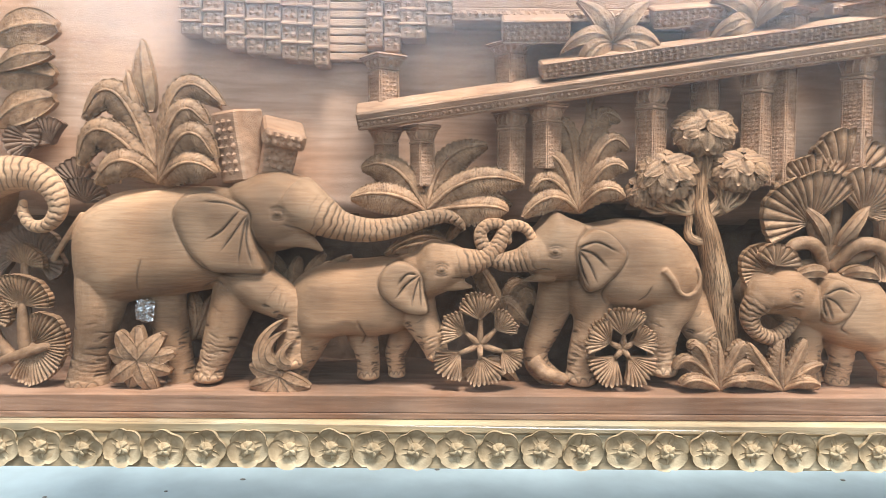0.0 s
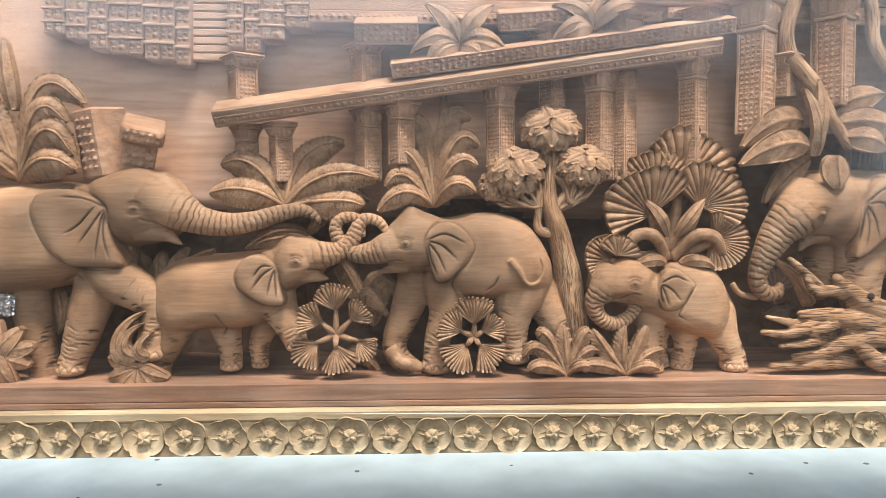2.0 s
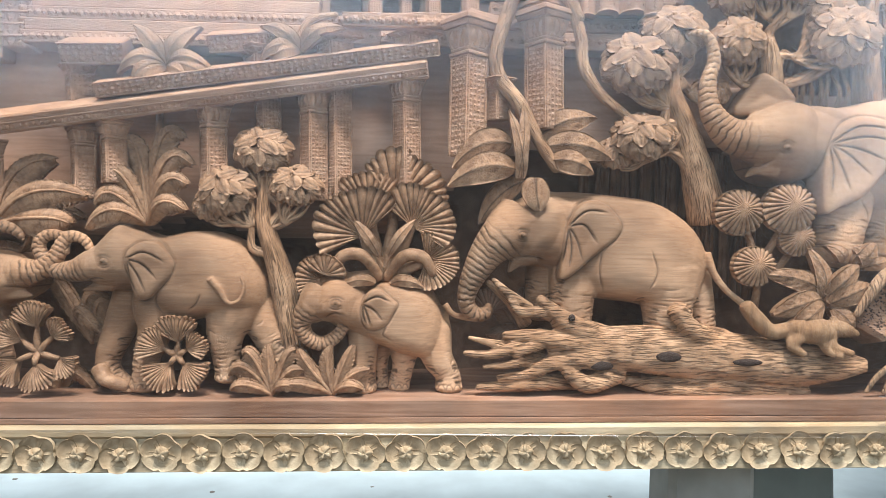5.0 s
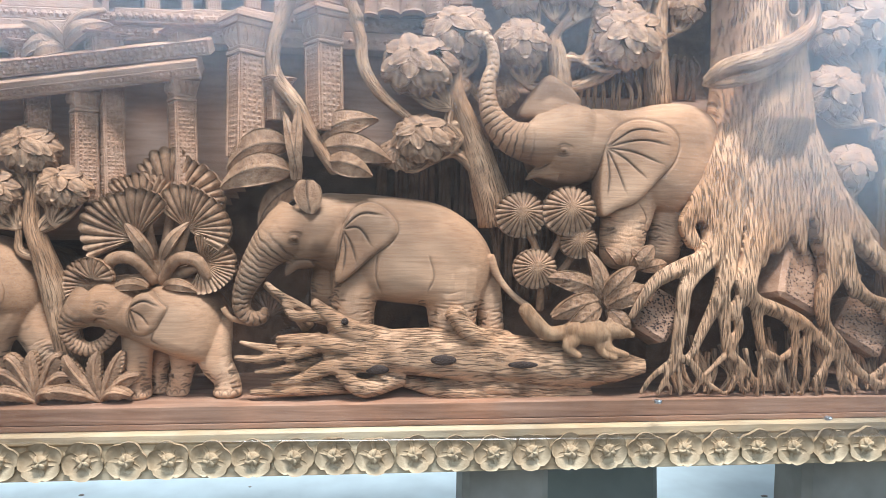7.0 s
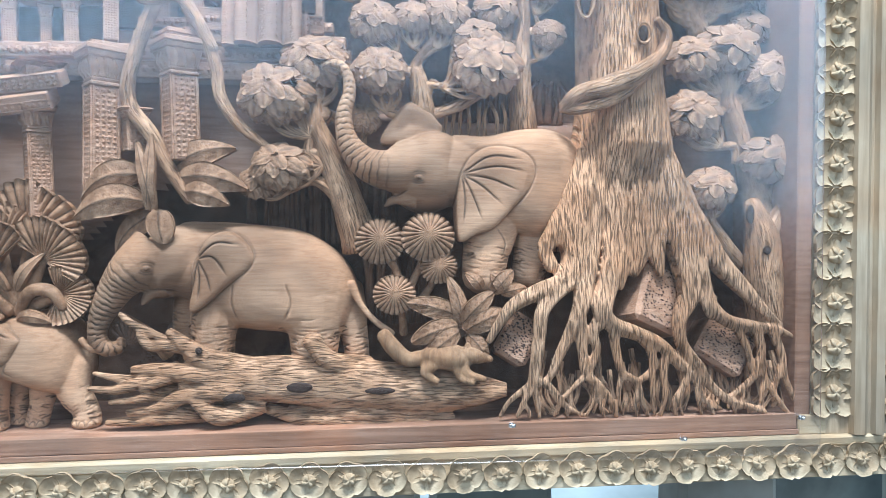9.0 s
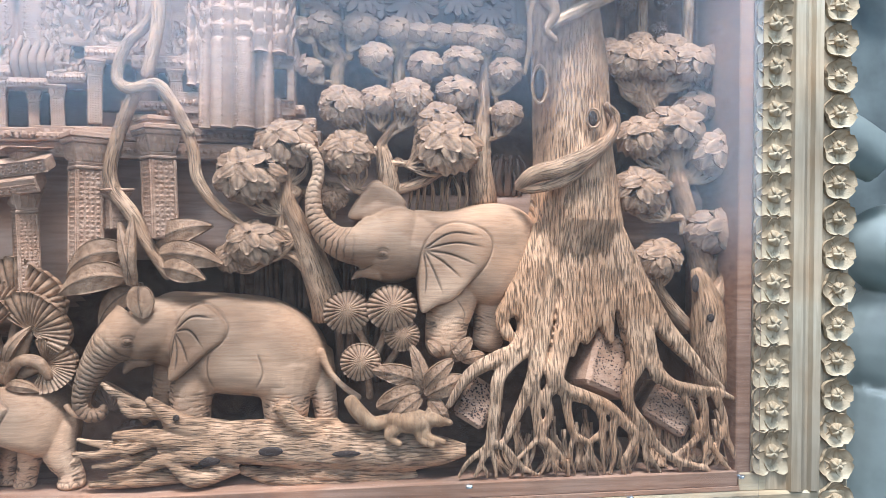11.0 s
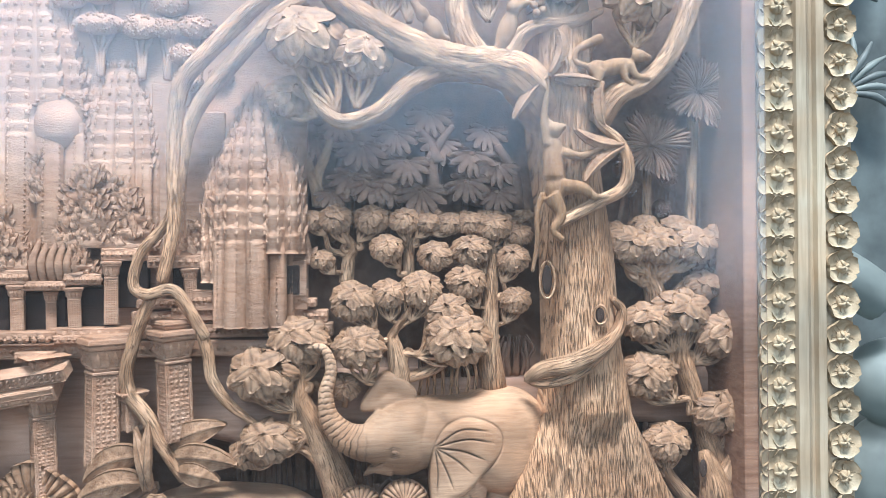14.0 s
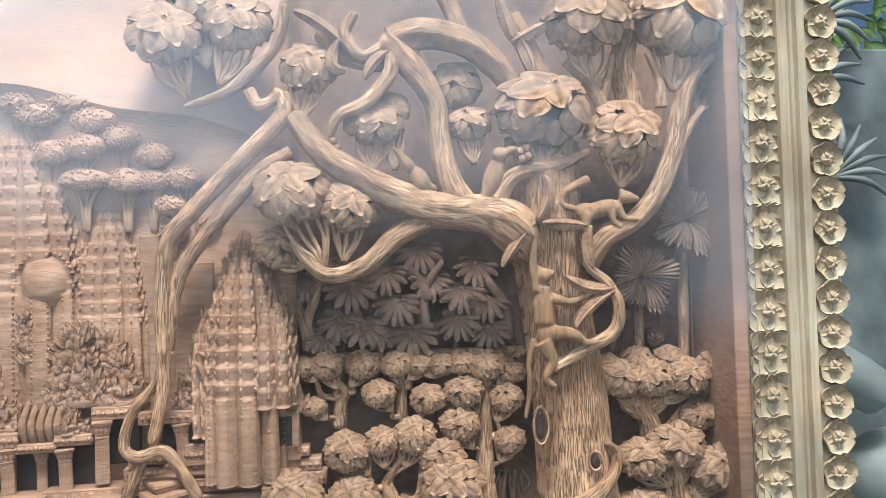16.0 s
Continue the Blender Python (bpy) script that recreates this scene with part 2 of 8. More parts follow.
                row.append(c + Vector((x * ca - z * sa, y, x * sa + z * ca)))
            rows.append(row)
        self.rows(rows, wrap=True, cap=True)

    def block(self, m, sx, sy, sz, b=0.0015, taper=1.0):
        """A box with worn, chamfered edges at the pose m; its top may be wider or narrower."""
        o = len(self.v)
        h = (sx / 2, sy / 2, sz / 2)
        idx = {}
        for c in [(i, j, k) for i in (-1, 1) for j in (-1, 1) for k in (-1, 1)]:
            for a in range(3):
                q = [c[d] * (h[d] - (0 if d == a else min(b, h[d] * 0.6))) for d in range(3)]
                if c[2] > 0:
                    q[0], q[1] = q[0] * taper, q[1] * taper
                idx[c, a] = len(self.v)
                self.v.append(tuple(m @ Vector(q)))
        for a in range(3):
            u, w = (a + 1) % 3, (a + 2) % 3
            for s in (-1, 1):
                ring = []
                for p, q in ((-1, -1), (1, -1), (1, 1), (-1, 1)):
                    c = [0, 0, 0]
                    c[a], c[u], c[w] = s, p, q
                    ring.append(idx[tuple(c), a])
                self.f.append(tuple(ring if s > 0 else ring[::-1]))
            for p in (-1, 1):
                for q in (-1, 1):
                    c0, c1 = [0, 0, 0], [0, 0, 0]
                    c0[a], c1[a] = -1, 1
                    c0[u] = c1[u] = p
                    c0[w] = c1[w] = q
                    c0, c1 = tuple(c0), tuple(c1)
                    ring = [idx[c0, u], idx[c1, u], idx[c1, w], idx[c0, w]]
                    self.f.append(tuple(ring if p * q > 0 else ring[::-1]))
        for c in [(i, j, k) for i in (-1, 1) for j in (-1, 1) for k in (-1, 1)]:
            ring = [idx[c, 0], idx[c, 1], idx[c, 2]]
            self.f.append(tuple(ring if c[0] * c[1] * c[2] > 0 else ring[::-1]))
        self.s += [False] * (len(self.f) - len(self.s))

    def studs(self, m, w, h, nx, nz, r, lift):
        """Rows of small carved lozenges and buds over the face w by h at the pose m, which faces -y."""
        for i in range(nx):
            for k in range(nz):
                x, z = (i + 0.5) / nx * w - w / 2, (k + 0.5) / nz * h - h / 2
                o = len(self.v)
                q = r * (1.0 if (i + k) % 2 else 0.72)
                n = 6 if (i + k) % 2 else 4
                for j in range(n):
                    a = 2 * math.pi * j / n
                    self.v.append(tuple(m @ Vector((x + q * math.cos(a), 0, z + q * math.sin(a)))))
                self.v.append(tuple(m @ Vector((x, -lift, z))))
                for j in range(n):
                    self.f.append((o + j, o + (j + 1) % n, o + n))
                    self.s.append(False)

    def leaf(self, base, ang, length, width, lift=0.006, arch=0.006, nu=5, nv=4, thick=0.003, drop=0.0, vein=0.0, shape=0.8):
        """A pointed leaf from base, growing towards ang (degrees in the panel's plane)."""
        b = Vector(base)
        d = Vector((math.cos(radians(ang)), 0, math.sin(radians(ang))))
        s = Vector((-d.z, 0, d.x))

        def at(u, v):
            w = width / 2 * max(0.04, math.sin(math.pi * min(1, u ** shape * 0.97 + 0.03))) ** 0.8
            rib = 0.16 * width * (1 - abs(v)) ** 1.5 * math.sin(math.pi * u) + vein * abs(math.sin(9 * u + 3 * abs(v))) * 0.03 * width
            y = -lift - arch * math.sin(math.pi * u) + drop * u + rib
            return b + d * (u * length) + s * (v * w) + Vector((0, y, 0))
        self.sheet(at, nu, nv, thick)


def mesh_of(name, g, mat):
    me = bpy.data.meshes.new(name)
    me.from_pydata(g.v, [], g.f)
    me.polygons.foreach_set("use_smooth", g.s[:len(g.f)] + [False] * (len(g.f) - len(g.s)))
    # run of the grain: round and along a limb, or across and up
    at = me.attributes.new("flow", "FLOAT2", "POINT")
    at.data.foreach_set("vector", [q for i, p in enumerate(g.v) for q in g.w.get(i, (p[0], p[2]))])
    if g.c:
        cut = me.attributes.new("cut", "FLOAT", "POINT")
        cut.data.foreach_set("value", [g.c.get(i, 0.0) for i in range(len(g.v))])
    me.materials.append(mat)
    me.update()
    return me


def solo(name, g, mat, label, category, group="", kind=""):
    """A thing that is one mesh, with its origin at its foot."""
    a = np.array(g.v)
    o = Vector(((a[:, 0].min() + a[:, 0].max()) / 2, float(a[:, 1].max()), float(a[:, 2].min())))
    g.v = [tuple(Vector(p) - o) for p in g.v]
    ob = new(name, mesh_of(name, g, mat))
    ob.location = o
    return tagged(ob, label, category, group, kind)


def thing(name, at, label, category, group="", kind=""):
    ob = new(name)
    ob.empty_display_size = 0.02
    ob.location = at
    return tagged(ob, label, category, group, kind)


def origin_of(ob):
    o = Vector(ob.location)
    while ob.parent:
        ob = ob.parent
        o += Vector(ob.location)
    return o


def part(name, g, mat, parent, label=""):
    """Links g, given in the room's measures, as one part of a thing."""
    o = origin_of(parent)
    a = np.array(g.v)
    c = Vector([float(x) for x in (a.min(0) + a.max(0)) / 2])
    g.v = [tuple(Vector(p) - c) for p in g.v]
    ob = new(name, mesh_of(name, g, mat))
    ob.parent = parent
    ob.location = c - o
    return tagged(ob, label)


def fused(g, voxel, smooth=6):
    """Melts overlapping limbs into one skin."""
    me = bpy.data.meshes.new("raw")
    me.from_pydata(g.v, [], g.f)
    ob = new("raw", me)
    r = ob.modifiers.new("remesh", "REMESH")
    r.mode, r.voxel_size = "VOXEL", voxel
    s = ob.modifiers.new("smooth", "SMOOTH")
    s.factor, s.iterations = 0.6, smooth
    dg = bpy.context.evaluated_depsgraph_get()
    done = bpy.data.meshes.new_from_object(ob.evaluated_get(dg))
    out = Geo()
    out.v = [tuple(v.co) for v in done.vertices]
    out.f = [tuple(p.vertices) for p in done.polygons]
    out.s = [True] * len(out.f)
    bpy.data.objects.remove(ob)
    bpy.data.meshes.remove(me)
    bpy.data.meshes.remove(done)
    return out


def grain(d, a, c, deep=0.1, k=9.0):
    """Bark furrows that run along a limb and wander a little."""
    w = a + 0.7 * noise.noise(Vector((d * 9, c.x * 5, 1.7)))
    return 1 + deep * (0.5 * math.sin(k * w) + 0.7 * noise.noise(Vector((math.cos(a) * 3.5, math.sin(a) * 3.5, d * 26))))


# ---- the setting: ground, carved panel's board, ledge, frame, pane ----
SLOPE = 0.012


def rail_z(x):
    """The panel hangs a touch higher towards its far end."""
    return SLOPE * x


def lift_by_slope(g):
    g.v = [(x, y, z + rail_z(x)) for x, y, z in g.v]
    return g


g = Geo()
g.rows([[Vector((x, y, -0.42)) for x in (-60, -8, -2, 2, 8, 60)] for y in (-60, -8, -2, 2, 8, 60)])
ground = solo("ground", g, CONCRETE, "pale worn concrete floor in daylight", "floor", kind="structure")

# unseen dark floor added before the panel to cut bounce and glass haze
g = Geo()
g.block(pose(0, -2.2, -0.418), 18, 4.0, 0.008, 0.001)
solo("floor", g, plain("added_dark_floor", (0.10, 0.095, 0.09), 0.8), "unseen dark floor added to cut bounce before the panel", "floor", kind="structure")
# grit on the sunlit concrete
g = Geo()
GR = random.Random(8)
for k in range(260):
    q = GR.uniform(0.002, 0.007) * (1.7 if k % 9 == 0 else 1)
    g.ball((GR.uniform(-3, 4), GR.uniform(0.3, 4.5), -0.419), q * GR.uniform(1, 2.2), q, q * 0.35, 0, 7, 4)
solo("floor_grit", g, POST, "small grey chips lying on the concrete", "grit", kind="stuff")

# board behind the carving, sunk deeper where the far forest is cut
g = Geo()


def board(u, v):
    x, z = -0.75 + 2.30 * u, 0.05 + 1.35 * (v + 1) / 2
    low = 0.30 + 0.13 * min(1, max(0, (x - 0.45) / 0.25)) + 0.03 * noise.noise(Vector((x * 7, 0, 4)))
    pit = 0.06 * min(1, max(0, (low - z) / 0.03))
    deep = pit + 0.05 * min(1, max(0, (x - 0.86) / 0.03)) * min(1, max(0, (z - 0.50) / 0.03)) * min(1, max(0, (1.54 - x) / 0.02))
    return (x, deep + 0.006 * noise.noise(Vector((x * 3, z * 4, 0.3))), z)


g.sheet(board, 220, 150, 0.09)
stained = Geo()  # the sunk grounds get darker wood: stain plus shade put into colour
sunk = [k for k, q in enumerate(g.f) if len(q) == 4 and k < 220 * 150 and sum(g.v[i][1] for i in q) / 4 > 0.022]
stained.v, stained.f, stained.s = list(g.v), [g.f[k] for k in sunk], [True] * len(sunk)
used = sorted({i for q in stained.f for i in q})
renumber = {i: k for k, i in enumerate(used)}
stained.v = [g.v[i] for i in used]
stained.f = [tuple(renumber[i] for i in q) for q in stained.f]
keep = [k for k in range(len(g.f)) if k not in set(sunk)]
g.f, g.s = [g.f[k] for k in keep], [g.s[k] for k in keep]
backboard = solo("wall_panel", g, BACK, "reddish brown wooden board with scraped carving ground", "panel", kind="structure")
solo("wall_recess", stained, DARK, "sunk ground of the carving, darkened by stain and painted shade", "panel", kind="structure")
g = Geo()
g.sheet(lambda u, v: (-0.75 + 2.285 * u, -0.106 + 0.19 * (v + 1) / 2 - 0.004 * noise.noise(Vector((u * 60, v * 3, 5))),
                      0.05 + (0.024 if v > -0.99 else 0) + 0.012 * max(0, v) + 0.004 * noise.noise(Vector((u * 45, v * 3, 2)))), 160, 8, 0.07)
for z0, z1, y in ((0.047, 0.0535, -0.112), (0.0542, 0.075, -0.110)):
    g.block(pose(0.3925, y / 2, (z0 + z1) / 2), 2.285, -y, z1 - z0, 0.0006)
solo("ledge", lift_by_slope(g), LEDGE, "dark red wooden ledge under the carved animals", "ledge", kind="structure")


def rosette(r, square=False):
    """A carved blossom, about r in radius, facing -y: broad cupped petals, lipped at the rim, round a split bud."""
    g = Geo()
    n = 4 if square else 5

    def petal(a, reach, wide, low):
        d, s = Vector((math.cos(radians(a)), 0, math.sin(radians(a)))), Vector((-math.sin(radians(a)), 0, math.cos(radians(a))))

        def at(u, v):
            w = r * wide * (0.45 + 0.55 * math.sin(math.pi / 2 * min(1, 1.5 * u))) * (1 - 0.25 * max(0, u - 0.7) / 0.3)
            lip = -0.22 * r * max(0, u - 0.45) ** 1.2 - 0.16 * r * abs(v) ** 2.5 * u
            y = low * r - 0.16 * r + 0.12 * r * math.sin(math.pi * min(1, u * 1.3)) + lip + 0.03 * r * abs(math.sin(7 * v)) * u
            return d * (r * (0.16 + (reach - 0.16) * u * (1 - 0.16 * v * v * u))) + s * (v * w) + Vector((0, y, 0))
        g.sheet(at, 7, 8, 0.24 * r)
    for k in range(n):
        petal(360 * k / n + (45 if square else 18), 1.30 if square else 1.04, 0.54 if square else 0.56, 0.02 * (k % 2))
        if square:
            petal(360 * k / n, 0.95, 0.34, 0.10)
    g.ball((0, -0.16 * r, 0), 0.36 * r, 0.26 * r, 0.36 * r, 0, 14, 9)
    for k in range(4):
        a = 2 * math.pi * k / 4 + 0.4
        g.tube([Vector((0.35 * r * math.cos(a), -0.24 * r, 0.35 * r * math.sin(a))), Vector((0.20 * r * math.cos(a + 0.3), -0.41 * r, 0.20 * r * math.sin(a + 0.3))), Vector((0, -0.43 * r, 0))], [0.09 * r, 0.10 * r, 0.04 * r], 6, 4)
    return g


def frame_piece(name, label):
    return thing(name, (0.5, -0.06, 0), label, "frame", kind="structure")


# bottom rail with one row of blossoms
rail = thing("trim", (0.4, -0.06, -0.008), "pale yellow-brown carved wooden frame rail", "frame", kind="structure")
g = Geo()
prof = ((-0.03, -0.013), (-0.114, -0.013), (-0.121, -0.010), (-0.117, 0.030), (-0.121, 0.034), (-0.122, 0.043), (-0.118, 0.046), (-0.03, 0.047))
g.rows([[Vector((x, y, z)) for y, z in prof] for x in np.linspace(-0.75, 1.70, 60)], smooth=False)
part("rail_body", lift_by_slope(g), FRAME, rail)
bm_r = mesh_of("blossom", rosette(0.0240), PETAL)
RO = random.Random(5)
for k in range(49):
    x = -0.7385 + 0.0502 * k
    if x > 1.69:
        break
    ob = new("blossom", bm_r)
    ob.parent = rail
    ob.matrix_basis = Matrix.Translation(-rail.location) @ pose(x, -0.1195, 0.0135 + rail_z(x) + RO.uniform(-.0012, .0012), RO.uniform(-5, 5), RO.uniform(-36, 36), RO.uniform(-5, 5)) @ Matrix.Diagonal((1.03, RO.uniform(.62, .82), RO.uniform(.94, 1.0), 1))

# stile: plain strip, square blossoms, hollow channel, round blossoms
stile = thing("trim", (1.62, -0.06, 0.0), "pale yellow-brown carved wooden frame stile", "frame", kind="structure")
g = Geo()
prof = ((1.552, 0.12), (1.552, -0.104), (1.556, -0.106), (1.558, -0.111), (1.606, -0.114), (1.608, -0.124), (1.622, -0.126), (1.632, -0.118), (1.637, -0.117),
        (1.639, -0.125), (1.650, -0.127), (1.653, -0.119), (1.700, -0.116), (1.702, -0.110), (1.702, 0.02))
g.rows([[Vector((x, y, z)) for x, y in prof] for z in np.linspace(0.066, 1.45, 40)], smooth=False, flip=True)
part("stile_body", g, FRAME_V, stile)
bm_s, bm_o = mesh_of("square_blossom", rosette(0.029, True), PETAL), mesh_of("blossom", rosette(0.0255), PETAL)
for k in range(22):
    z = 0.1235 + 0.0632 * k
    if z < 1.44:
        ob = new("square_blossom", bm_s)
        ob.parent = stile
        ob.matrix_basis = Matrix.Translation(-stile.location) @ pose(1.582, -0.112, z, RO.uniform(-3, 3), RO.uniform(-4, 4), RO.uniform(-3, 3)) @ Matrix.Diagonal((1.02, 0.8, 1.08, 1))
for k in range(27):
    z = 0.052 + 0.0522 * k
    if z < 1.44:
        ob = new("blossom", bm_o)
        ob.parent = stile
        ob.matrix_basis = Matrix.Translation(-stile.location) @ pose(1.679, -0.118, z, RO.uniform(-6, 6), RO.uniform(-30, 30), RO.uniform(-6, 6))
g = Geo()
g.block(pose(1.5415, 0.0, 0.75), 0.023, 0.22, 1.36, 0.002)
part("inner_strip", g, LEDGE, stile, "dark reddish inner strip")
# the lower corner of the stile, plain
g = Geo()
g.block(pose(1.62, -0.06, 0.078), 0.172, 0.104, 0.028, 0.002)
part("corner_block", g, FRAME, stile)

g = Geo()
g.block(pose(0.405, -0.1285, 0.714), 2.30, 0.003, 1.342, 0.0006)
pane = solo("window_1", g, GLASS, "clear glass pane over the carving", "glass", kind="structure")
pane.visible_shadow = False


def clip(x, z):
    t = thing("mirror_clip", (x, -0.13, z), "small bright metal clip that holds the glass", "clip", "clips along the glass")
    g = Geo()
    g.block(pose(x, -0.133, z, 0, 0, 8), 0.009, 0.006, 0.005, 0.001)
    part("clip_body", g, METAL, t)
    g = Geo()
    g.ball((x + 0.001, -0.1365, z), 0.0022, 0.0014, 0.0022, 0, 8, 5)
    part("screw", g, METAL, t)


clip(*(1.128, 0.092))
clip(*(1.359, 0.069))
clip(*(1.525, 0.094))

# support under the frame
g = Geo()
g.block(pose(0.955, 0.03, -0.22), 0.13, 0.10, 0.40, 0.01, 0.96)
solo("support_post", g, POST, "grey weathered block that props the frame", "block", "blocks under the frame")
g = Geo()
g.block(pose(1.50, 0.05, -0.22), 0.17, 0.10, 0.40, 0.012, 0.94)
solo("support_post", g, POST, "grey weathered block that props the frame", "block", "blocks under the frame")
g = Geo()
g.block(pose(1.16, 0.22, -0.23), 0.24, 0.05, 0.37, 0.012, 0.9)
solo("stone_slab", g, PALE, "pale stained slab leaning under the frame", "slab")


# unseen wall added to block the front sky; its openings hold the daylight lamps
g = Geo()
for x0, x1, z0, z1 in ((-9, -2.45, -0.42, 6.3), (-2.45, 0.55, -0.42, 1.28), (-2.45, 0.55, 4.65, 6.3), (0.55, 0.62, -0.42, 6.3), (0.62, 2.45, -0.42, 1.34), (0.62, 2.45, 4.55, 6.3), (2.45, 3.05, -0.42, 6.3), (3.05, 5.35, -0.42, 0.43), (3.05, 5.35, 4.68, 6.3), (5.35, 9, -0.42, 6.3)):
    g.block(pose((x0 + x1) / 2, -3.9, (z0 + z1) / 2), x1 - x0, 0.2, z1 - z0, 0.003)
solo("wall_south", g, plain("dim_plaster", (0.30, 0.30, 0.28), 0.9), "unseen added wall that blocks the front sky", "wall", kind="structure")


# unseen wall added to keep the sun off the front
g = Geo()
g.block(pose(-4.1, -1.99, 2.9), 0.2, 3.98, 6.7, 0.003)
solo("wall_west", g, bpy.data.materials["dim_plaster"], "unseen added wall that shades the front", "wall", kind="structure")
# unseen roof added to cut light from above, open round the top lamp
g = Geo()
for x0, x1, y0, y1 in ((-9, -0.6, -4, -0.35), (2.4, 9, -4, -0.35), (-0.6, 2.4, -4, -3.1), (-0.6, 2.4, -1.5, -0.35)):
    g.block(pose((x0 + x1) / 2, (y0 + y1) / 2, 6.35), x1 - x0, y1 - y0, 0.1, 0.003)
solo("ceiling", g, plain("roof_boards", (0.22, 0.17, 0.12), 0.8), "unseen added roof with a gap for the top lamp", "ceiling", kind="structure")


# ---- kinds of carved things ----
def frond(t, base, mid, tip, width, ribs=14, up=1, name="frond", mat=LEAF, thick=0.006):
    """A feathered leaf: close-set leaflets on both sides of an arched midrib, longer below than above."""
    a, b, c = Vector(base), Vector(mid), Vector(tip)
    b = b * 2 - (a + c) / 2
    g = Geo()
    n = int(ribs * 1.15)

    def comb(u, v):
        return abs(math.sin(math.pi * n * (u - 0.16 * abs(v) * (1 - 0.4 * u)))) ** 0.6

    def at(u, v):
        p = a * (1 - u) ** 2 + b * (2 * u * (1 - u)) + c * u * u
        d = ((b - a) * (1 - u) + (c - b) * u).normalized()
        s = Vector((-d.z, 0, d.x))
        k = comb(u, v)
        w = width * max(0.03, math.sin(math.pi * (0.05 + 0.93 * u ** 0.85))) ** 0.6 * (0.52 if v * up > 0 else 0.86)
        w *= 1 - 0.20 * (1 - k) * abs(v) ** 2
        y = -0.20 * width - 0.20 * width * math.sin(math.pi * u) + 0.34 * width * abs(v) ** 1.6 - 0.10 * width * k * min(1, 3 * abs(v))
        return p + d * (0.28 * w * abs(v)) + s * (v * w) + Vector((0, y, 0))

    g.sheet(at, n * 6, 8, thick, cut=lambda u, v: 0.9 * max(0, 1 - comb(u, v) / 0.55) * min(1, 4 * abs(v)))
    mid = [Vector(at(u, 0)) + Vector((0, -0.001, 0)) for u in (0.0, 0.25, 0.5, 0.75, 0.97)]
    g.tube(mid, [0.0030, 0.0012], 7, 4)
    return part(name, g, mat, t)


def fan(t, base, ang, r, spread=130, ribs=13, name="fan_leaf", mat=LEAF, cup=0.2, thick=0.012, lean=0.0, lobe=0.0):
    """A pleated, shell-shaped leaf that opens from base towards ang."""
    b = Vector(base)
    g = Geo()

    def at(u, v):
        a = radians(ang + v * spread / 2)
        f = ribs * ((v + 1) / 2 + 0.016 * math.sin(7 * v + ang))
        k = abs(math.sin(math.pi * f)) ** 0.7
        q = (1 - lobe * (1 - k) * u) * r * (0.05 + 0.95 * u) * (1 - 0.10 * abs(v) ** 3) * (1 + 0.05 * u * k + 0.05 * math.sin(5 * v + ang) + 0.06 * u * u * noise.noise(Vector((int(f) * 1.7, ang, r * 50))))
        y = -cup * r * math.sin(2.0 * u) + lean * r * u - 0.09 * r * (0.2 + u) * k + 0.05 * r * u * math.sin(3.0 * v + ang)
        return b + Vector((q * math.cos(a), y, q * math.sin(a)))
    g.sheet(at, 7, ribs * 8, thick, cut=lambda u, v: 0.9 * min(1, 3 * u) * max(0, 1 - abs(math.sin(math.pi * ribs * ((v + 1) / 2 + 0.016 * math.sin(7 * v + ang)))) / 0.42))
    return part(name, g, mat, t)


def blade(t, base, ang, length, width, lift=0.01, arch=0.012, name="leaf", mat=LEAF, drop=0.0, bend=0.0, thick=0.01, vein=0.018, blunt=0.8):
    """A broad smooth leaf with a midrib and faint side veins, which may bend as it grows."""
    b = Vector(base)
    g = Geo()

    def at(u, v):
        a = radians(ang + bend * u)
        d, s = Vector((math.cos(a), 0, math.sin(a))), Vector((-math.sin(a), 0, math.cos(a)))
        w = width / 2 * max(0.05, math.sin(math.pi * (0.06 + 0.93 * u ** 0.85))) ** blunt
        rib = 0.10 * width * abs(v) ** 1.5 - 0.05 * width * max(0, 1 - 6 * abs(v)) - vein * width * abs(math.sin(16 * u - 5 * abs(v)))
        return b + d * (u * length) + s * (v * w) + Vector((0, -lift - arch * math.sin(math.pi * u) + drop * u + rib, 0))
    def gouge(u, v):
        return max(0.75 * (abs(v) < 0.05) * (u < 0.95), min(0.8, 0.25 + 14 * vein) * max(0, 1 - abs(math.sin(16 * u - 5 * abs(v))) / 0.34) * (0.05 < u < 0.97))
    g.sheet(at, 30, 12, thick, cut=gouge)
    return part(name, g, mat, t)


